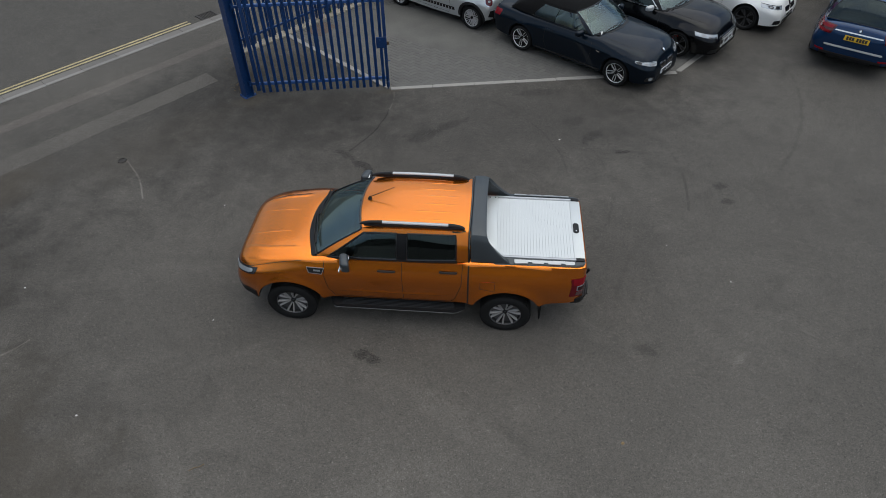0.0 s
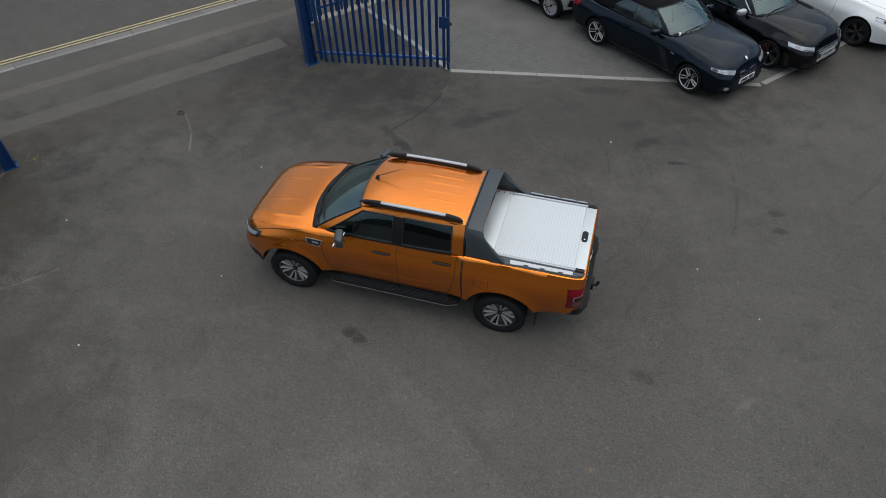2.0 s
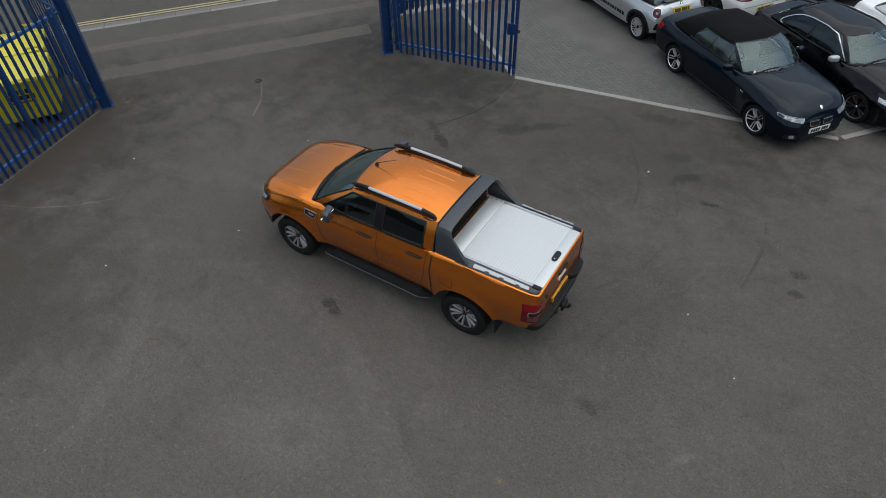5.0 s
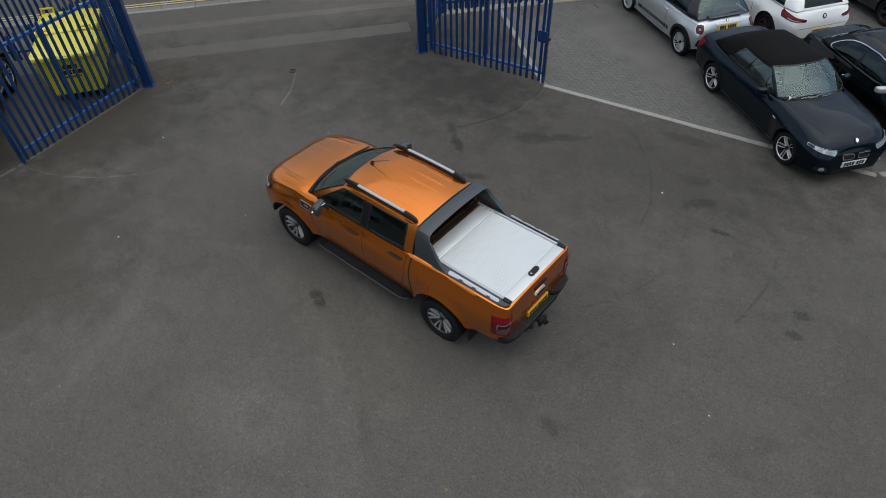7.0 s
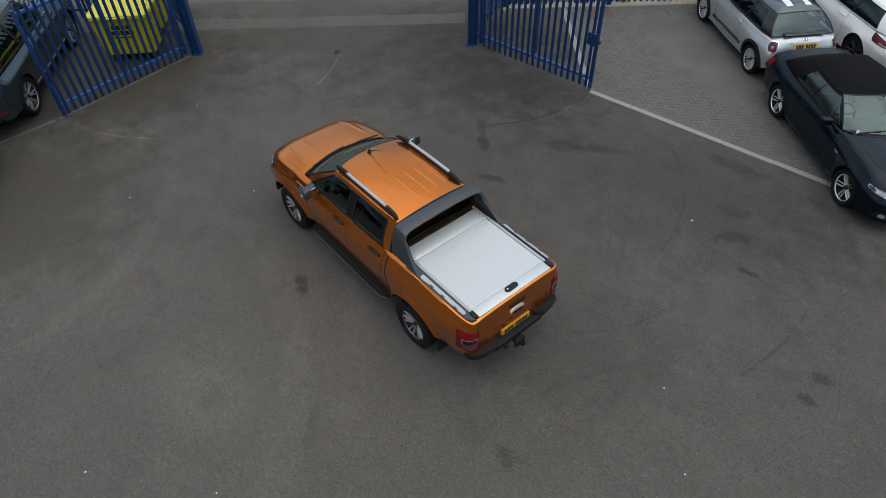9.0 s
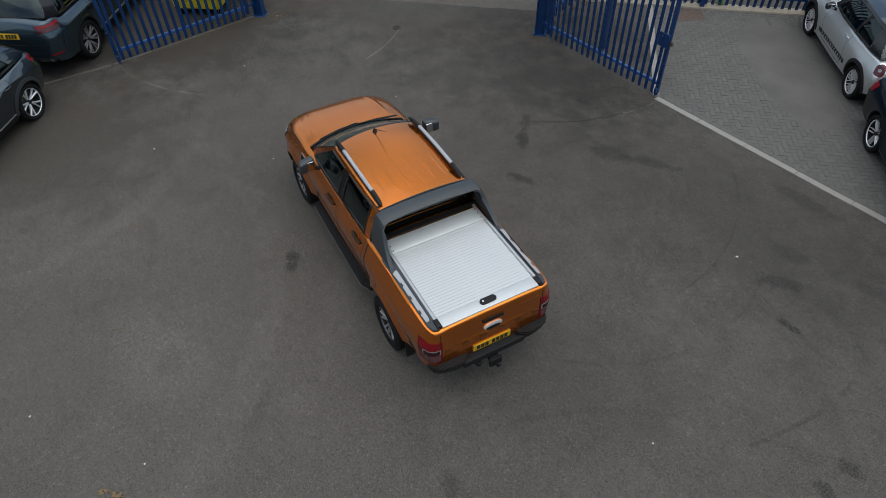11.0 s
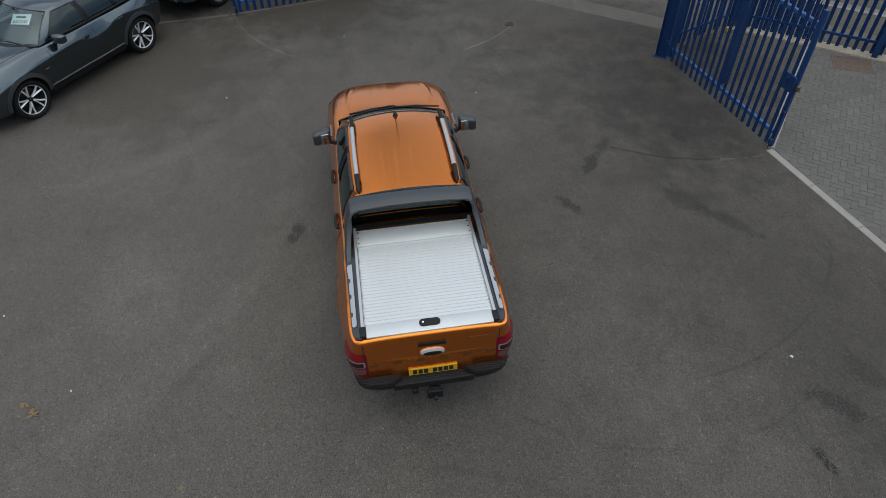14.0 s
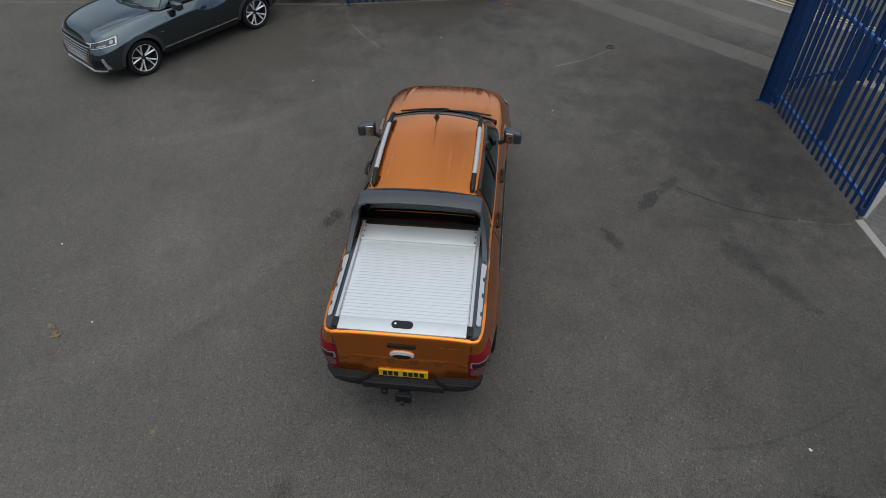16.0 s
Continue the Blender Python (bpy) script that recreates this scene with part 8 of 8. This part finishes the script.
fit_out(car, s, [[(0.74, 1.05), (0.76, 0.7), (0.66, 0.42), (-0.18, 0.40), (-0.20, 1.05)], [(-0.20, 0.40), (-0.95, 0.40), (-1.05, 0.7), (-1.12, 1.08)]], [(0.0, 1.0, M_TEAL_PAINT), (-0.92, 1.02, M_TEAL_PAINT)], (0.52, 1.07, 1.22, M_TEAL_PAINT), skirt=(0.40, 0.03, M_ALLOY_GREY))
lamp_pieces(car, s, -1, (1.03, 1.03, 1.17, 1.18), M_GLOSSBLACK, [(0.06, 0.94, 0.12, 0.50, M_DARKRED), (0.06, 0.94, 0.58, 0.90, M_REDLENS)], "dark red rear lamp", (0.34, 0.62))
lamps(car, s, -1, (0.585, 0.575, 0.615, 0.625), M_DARKRED, [(0.8, M_REDLENS)], "red reflector", (0.13, 0.74))
for ax in ("y", "-y"):
    seam(car, "bumper_gap", ax, [(-2.40, 0.80), (-1.98, 0.82)], 0.008)
seam(car, "tailgate_gap", "-x", [(-0.80, 0.80), (0.80, 0.80)], 0.010)
plate_bars(car, car.root, "-x", 0.0, 0.98, 0.52, M_PLATE_Y)
emblem(car, "-x", 0.62, 0.93, 0.04)
patch(car, "rear_valance", "-x", [(-0.82, 0.44), (0.82, 0.44), (0.80, 0.53), (-0.80, 0.53)], M_BLACKPLASTIC, 0.010, 0.02, 12, 3, 0.1)
for sg in (1, -1):
    patch(car, "exhaust_trim", "-x", [(sg * 0.48, 0.455), (sg * 0.72, 0.455), (sg * 0.72, 0.50), (sg * 0.48, 0.50)], M_CHROME, 0.02, 0.03, 6, 3, 0.4, None, "bright exhaust trim")

# grey compact off-roader with a card in its windscreen
YAW_E = -34.6
s = standard("compact_offroad_car", "slate grey compact off-road car with a price card in the windscreen", "car", place_from((-4.16, -5.95), YAW_E, 2.601, 1.794, 1, 1), 2.601, 0.83, 0.76, 1.794, 1.51, M_GREY_PAINT,
             (1.09, 1.02, 0.89), 1.04, 1.07, (0.30, -1.48), 0.84, -1.86, 0.342, 0.262, 0.225, TWIN5, dict(screen=M_GLASS, all=M_GLASS_DARK, rear=M_GLASS_DARK), 4, sill=0.28, crisp=0.25)
s["green"]["side"] = [("pillar_a", 0.57, 0.10), ("win1", -0.28, -0.26), ("pillar_b", -0.38, -0.36), ("win2", -0.98, -0.88), ("pillar_q", -1.04, -0.93), ("win3", -1.36, -1.12), ("pillar_c", -1.86, -1.48)]
s["zmax"] = [(s["xr"], 0.72), (-1.30, 0.87), (-1.00, 0.90), (-0.80, 0.885), (-0.55, 0.79), (-0.30, 0.765), (-0.12, 0.80), (0.05, 0.865), (0.35, 0.86), (0.9, 0.83), (1.30, 0.80), (s["xf"], 0.60)]
s["wsh"] = [(x, w * 0.985) for x, w in s["wsh"]]
s["wbot"] = [(x, w * 0.95) for x, w in s["wbot"]]
car = build_car(s)
fit_out(car, s, [[(0.66, 0.94), (0.68, 0.65), (0.60, 0.38), (-0.32, 0.36), (-0.33, 0.95)], [(-0.33, 0.36), (-0.85, 0.37), (-0.95, 0.6), (-1.02, 0.98)]], [(-0.12, 0.865, M_GREY_PAINT), (-0.90, 0.885, M_GREY_PAINT)], (0.46, 0.965, 1.09, M_GREY_PAINT, (0.13, 0.21, 0.17)), skirt=(0.378, 0.014, M_ALLOY_GREY))
lamp_pieces(car, s, 1, (0.765, 0.70, 0.80, 0.895), M_LENS_DARK, [(0.03, 0.97, 0.86, 0.96, M_LENS_CLEAR), (0.03, 0.97, 0.04, 0.15, M_LENS_CLEAR), (0.03, 0.08, 0.18, 0.84, M_LENS_CLEAR), (0.14, 0.26, 0.30, 0.72, M_ALLOY_GREY), (0.36, 0.70, 0.22, 0.40, M_ALLOY_GREY), (0.78, 0.86, 0.24, 0.70, M_ALLOY_DARK)], "angular headlamp with bright light strips in a dark housing", (0.40, 0.60))
for ax in ("y", "-y"):
    # shade of the cup behind each handle, put in as a black patch
    for hx, hz in ((-0.12, 0.86), (-0.90, 0.88)):
        patch(car, "handle_recess", ax, [(hx - 0.07, hz - 0.045), (hx + 0.06, hz - 0.045), (hx + 0.06, hz + 0.02), (hx - 0.07, hz + 0.02)], M_BLACKPLASTIC, 0.003, 0.008, 8, 5, 0.6)
    patch(car, "wing_badge", ax, [(0.78, 0.70), (0.86, 0.70), (0.86, 0.714), (0.78, 0.714)], M_CHROME, 0.004, 0.008, 4, 2, 0.1)
gr = patch(car, "grille", "x", [(-0.42, 0.40), (0.42, 0.40), (0.56, 0.80), (-0.56, 0.80)], M_CHROME, 0.010, 0.02, 12, 8, 0.12, None, "silver-rimmed grille with horizontal bars")
patch(car, "grille_mesh", "x", [(-0.395, 0.415), (0.395, 0.415), (0.53, 0.78), (-0.53, 0.78)], M_BLACKPLASTIC, 0.014, 0.02, 12, 8, 0.12, gr)
for k in range(7):
    z = 0.44 + 0.048 * k
    seam(car, "grille_bar", "x", [(-0.40 - 0.016 * k, z), (0.40 + 0.016 * k, z)], 0.012, M_ALU, 0.019, False, gr)
emblem(car, "x", 0.0, 0.69, 0.06)
plate_bars(car, car.root, "x", 0.0, 0.50, 0.50, M_PLATE_W)
for sg in (1, -1):
    vent = patch(car, "bumper_vent", "x", [(sg * 0.46, 0.37), (sg * 0.70, 0.38), (sg * 0.70, 0.53), (sg * 0.52, 0.53)], M_BLACKPLASTIC, 0.006, 0.02, 10, 6, 0.15)
    for z in (0.42, 0.46, 0.50):
        seam(car, "vent_bar", "x", [(sg * 0.50, z), (sg * 0.69, z)], 0.012, M_GLOSSBLACK, 0.012, False, vent)
    patch(car, "corner_blade", "x", [(sg * 0.715, 0.33), (sg * 0.755, 0.34), (sg * 0.755, 0.56), (sg * 0.725, 0.56)], M_ALU_PALE, 0.014, 0.02, 4, 8, 0.1, None, "silver corner blade")
patch(car, "bumper_blade", "x", [(-0.70, 0.285), (0.70, 0.285), (0.70, 0.315), (-0.70, 0.315)], M_ALU, 0.012, 0.02, 14, 2, 0.1, None, "silver bumper blade")
for ax in ("y", "-y"):
    for xw in (s["wb"] / 2, -s["wb"] / 2):
        seam(car, "arch_trim", ax, [(xw + (s["arch"] + 0.026) * math.cos(a), s["R"] + 0.02 + (s["arch"] + 0.026) * math.sin(a)) for a in np.linspace(-0.1, math.pi + 0.1, 26)], 0.07, M_GREYPLASTIC, 0.012)
    seam(car, "sill_cladding", ax, [(s["wb"] / 2 - s["arch"] - 0.05, 0.305), (-s["wb"] / 2 + s["arch"] + 0.05, 0.305)], 0.11, M_BLACKPLASTIC, 0.010)
lamps(car, s, -1, (0.88, 0.86, 0.98, 0.985), M_REDLENS, [(0.7, M_DARKRED)], "red rear lamp", (0.17, 0.60))
# the card inside the windscreen
q, n = onto(car, "z", 0.52, 0.28)
m = Matrix.Translation(q - n * 0.03) @ n.to_track_quat("Z", "Y").to_matrix().to_4x4()
up = Vector((0, 0, 1)) - n * n.z
up.normalize()
side = up.cross(n).normalized()
m = Matrix((( side.x, up.x, n.x, 0), (side.y, up.y, n.y, 0), (side.z, up.z, n.z, 0), (0, 0, 0, 1)))
m = Matrix.Translation(q - n * 0.015) @ m
bm = bmesh.new()
box(bm, -0.165, 0.165, -0.105, 0.105, -0.001, 0.001)
card = part("price_card", bm, M_PAPER, car.root, "white card behind the windscreen reading £SOLD", m)
txt = bpy.data.curves.new("card_words", "FONT")
txt.body = "£SOLD"
txt.size = 0.085
txt.align_x = "CENTER"
txt.extrude = 0.0008
tob = bpy.data.objects.new("card_words_curve", txt)
scene.collection.objects.link(tob)
bpy.context.view_layer.update()
me = bpy.data.meshes.new_from_object(tob.evaluated_get(bpy.context.evaluated_depsgraph_get()))
bpy.data.objects.remove(tob)
me.name = "card_words"
me.materials.clear()
me.materials.append(M_PLATE_INK)
wob = new("card_words", me)
wob.parent = card
wob.matrix_basis = pose(0, -0.075, 0.003)
bm = bmesh.new()
box(bm, -0.10, 0.08, 0.03, 0.06, 0.001, 0.002)
part("card_heading_bar", bm, M_GREY_PAINT, card)


# ---- small things on the ground ----
def chip(x, y, r, mat, name, label, category, seed):
    rnd = random.Random(seed)
    bm = bmesh.new()
    bmesh.ops.create_icosphere(bm, subdivisions=1, radius=r)
    for v in bm.verts:
        v.co = Vector((v.co.x * rnd.uniform(0.7, 1.3), v.co.y * rnd.uniform(0.6, 1.1), abs(v.co.z) * 0.4))
    ob = tagged(new(name, mesh_from(name, bm, mat, 0)), label, category, "chips on the yard")
    ob.matrix_basis = pose(x, y, -0.001, 0, 0, rnd.uniform(0, 360))


for i, (x, y, r) in enumerate(((2.71, 4.25, 0.022), (-4.22, -2.78, 0.018), (-6.21, -0.56, 0.018), (1.82, -4.04, 0.016), (0.52, -5.16, 0.016), (-2.9, -1.0, 0.014), (4.4, 1.2, 0.014), (-3.6, 1.7, 0.013), (5.3, 0.4, 0.014))):
    chip(x, y, r, M_PALE_CHIP, "stone_chip", "pale stone chip lying on the asphalt", "stone", 20 + i)
chip(3.2, -2.64, 0.03, M_DRYLEAF, "dead_leaf", "small rust-coloured leaf flat on the asphalt", "leaf", 44)

twig = thing("dry_twig", pose(2.01, -4.43, 0.0, 0, 0, 40), "dry brown twig with curled leaves on the asphalt", "twig")
bm = bmesh.new()
tube(bm, [(-0.14, 0, 0.008), (-0.04, 0.02, 0.014), (0.06, -0.01, 0.010), (0.15, 0.03, 0.008)], 0.006, 6)
part("stem", bm, M_DRYLEAF, twig)
rnd = random.Random(5)
for k in range(9):
    bm = bmesh.new()
    a = rnd.uniform(0, 360)
    grid_faces(bm, [[(0, -0.012, 0), (0, 0.012, 0)], [(0.025, -0.018, 0.012), (0.025, 0.018, 0.010)], [(0.055, -0.003, 0.004), (0.055, 0.003, 0.004)]])
    part("leaf", bm, M_DRYLEAF, twig, "", pose(rnd.uniform(-0.12, 0.12), rnd.uniform(-0.02, 0.02), 0.006, 0, 0, a))
for k, (x, y, a) in enumerate(((-0.35, -4.03, 80), (-2.3, -3.4, 30))):
    bm = bmesh.new()
    tube(bm, [(-0.10, 0, 0.004), (-0.03, 0.012, 0.006), (0.04, -0.005, 0.006), (0.10, 0.01, 0.004)], 0.004, 5)
    t = tagged(new("grass_stalk", mesh_from("grass_stalk", bm, M_DRYLEAF)), "single dry stalk lying on the asphalt", "twig")
    t.matrix_basis = pose(x, y, 0, 0, 0, a)

weed = thing("weed", pose(-3.30, 9.86, 0.0), "small green weed growing against the concrete strip", "plant")
rnd = random.Random(9)
for k in range(22):
    bm = bmesh.new()
    h, w = rnd.uniform(0.07, 0.16), rnd.uniform(0.012, 0.022)
    rows = [[(h * t, -w * math.sin(math.pi * (0.1 + 0.88 * t)), 0.11 * math.sin(2.2 * t)), (h * t, w * math.sin(math.pi * (0.1 + 0.88 * t)), 0.11 * math.sin(2.2 * t))] for t in (0, 0.3, 0.6, 0.85, 1)]
    grid_faces(bm, rows)
    part("leaf", bm, M_LEAF, weed, "", pose(rnd.uniform(-0.03, 0.03), rnd.uniform(-0.03, 0.03), 0, 0, 0, 360 * k / 22 + rnd.uniform(-12, 12)))

bm = bmesh.new()
for (cx, cy, n, rr) in ((-4.6, 5.95, 60, 0.35), (-8.0, 0.75, 40, 0.35), (-5.0, 6.9, 40, 0.4)):
    for k in range(n):
        a, r = rnd.uniform(0, 6.28), rr * abs(rnd.gauss(0, 0.55))
        q = rnd.uniform(0.004, 0.014)
        m = pose(cx + r * math.cos(a), cy + r * math.sin(a), 0.001, rnd.uniform(-20, 20), rnd.uniform(-20, 20), rnd.uniform(0, 360))
        box(bm, -q, q, -q * 0.6, q * 0.6, 0, q * 0.7, 0, m)
tagged(new("leaf_litter", mesh_from("leaf_litter", bm, M_DRYLEAF, 0)), "scattered brown litter by the gate posts", "litter", "", "stuff")

# ---- block paving: herringbone between the edging ----
def inside(p, poly, inset=0.0):
    n = len(poly)
    for i in range(n):
        (x0, y0), (x1, y1) = poly[i], poly[(i + 1) % n]
        d = math.hypot(x1 - x0, y1 - y0)
        if ((x1 - x0) * (p[1] - y0) - (y1 - y0) * (p[0] - x0)) / d < inset:
            return False
    return True


BL, BW = 0.200, 0.100
bm = bmesh.new()
box(bm, -BL / 2 + 0.002, BL / 2 - 0.002, -BW / 2 + 0.002, BW / 2 - 0.002, -0.05, 0.0, 0.004, None, 1)
ME_PAVER = mesh_from("paver", bm, M_PAVER)
rnd = random.Random(3)
POLY = [PA, PB, (10.5, 13.28), (3.2, 18.0), PD]
ang = radians(54)
ca, sa = math.cos(ang), math.sin(ang)
mass = bmesh.new()
near = 0
corner = [(-1, -1), (1, -1), (1, 1), (-1, 1)]
for i in range(-30, 190):
    for j in range(-115, 110):
        # one horizontal and one upright block for each step of the pattern
        k = (i - j) % 4
        if k == 0:
            u, v, lay = i * BW + BW, j * BW + BW / 2, 0
        elif k == 2:
            u, v, lay = i * BW + BW / 2, j * BW, 90
        else:
            continue
        x, y = -2.0 + u * ca - v * sa, 6.0 + u * sa + v * ca
        if y > 14.5 or not inside((x, y), POLY, 0.02):
            continue
        z = 0.004 + rnd.uniform(-0.0015, 0.0015)
        m = pose(x, y, z, rnd.uniform(-0.6, 0.6), rnd.uniform(-0.6, 0.6), 54 + lay)
        if near < 300 and -1.0 < x < 2.6 and y < 8.6:
            ob = new("paver", ME_PAVER)
            ob.parent = bed
            ob.matrix_basis = m
            near += 1
        else:
            hx, hy, b = BL / 2 - 0.002, BW / 2 - 0.002, 0.005
            lo = [mass.verts.new(m @ Vector((a * hx, c * hy, -0.03))) for a, c in corner]
            mi = [mass.verts.new(m @ Vector((a * hx, c * hy, -b))) for a, c in corner]
            hi = [mass.verts.new(m @ Vector((a * (hx - b), c * (hy - b), 0.0))) for a, c in corner]
            mass.faces.new(hi)
            for q in range(4):
                r = (q + 1) % 4
                mass.faces.new((lo[q], lo[r], mi[r], mi[q]))
                mass.faces.new((mi[q], mi[r], hi[r], hi[q]))
ob = part("paver_field", mass, M_PAVER_MASS, bed, "", None, 0)
ob["kind"] = "stuff"
# silt washed over the blocks, with a ragged edge
bm = bmesh.new()
rim_in, rim_out = [], []
rnd = random.Random(21)
for k in range(120):
    a = 2 * math.pi * k / 120
    q = 1 + 0.22 * noise.noise((math.cos(a) * 1.5, math.sin(a) * 1.5, 4.0)) + 0.16 * noise.noise((math.cos(a) * 7, math.sin(a) * 7, 1.0)) + rnd.uniform(-0.03, 0.03)
    u, v = 2.1 * q * math.cos(a), 0.95 * q * math.sin(a)
    c, s_ = math.cos(radians(-32)), math.sin(radians(-32))
    p = (-0.70 + u * c - v * s_, 9.22 + u * s_ + v * c)
    if not inside(p, POLY, 0.35):
        p = (-0.70 + 0.72 * (p[0] + 0.70), 9.22 + 0.72 * (p[1] - 9.22))
    rim_out.append(bm.verts.new((p[0], p[1], 0.0035)))
    rim_in.append(bm.verts.new((-0.70 + 0.93 * (p[0] + 0.70), 9.22 + 0.93 * (p[1] - 9.22), 0.0078)))
for k in range(120):
    bm.faces.new((rim_out[k], rim_out[(k + 1) % 120], rim_in[(k + 1) % 120], rim_in[k]))
bm.faces.new(rim_in)
bmesh.ops.recalc_face_normals(bm, faces=bm.faces)
film_ob = part("silt_film", bm, M_SILTFILM, bed, "thin grey-brown silt lying over the blocks")
film_ob["kind"] = "stuff"
# a soldier course along the edging
p0, p1 = Vector(PA), Vector(PB)
d = (p1 - p0).normalized()
nrm = Vector((-d.y, d.x))
for k in range(int((p1 - p0).length / 0.205)):
    c = p0 + d * (0.25 + 0.205 * k) + nrm * 0.118
    ob = new("border_paver", ME_PAVER)
    ob.parent = bed
    ob.matrix_basis = pose(c.x, c.y, 0.011 + rnd.uniform(-0.002, 0.002), 0, 0, math.degrees(math.atan2(d.y, d.x)))
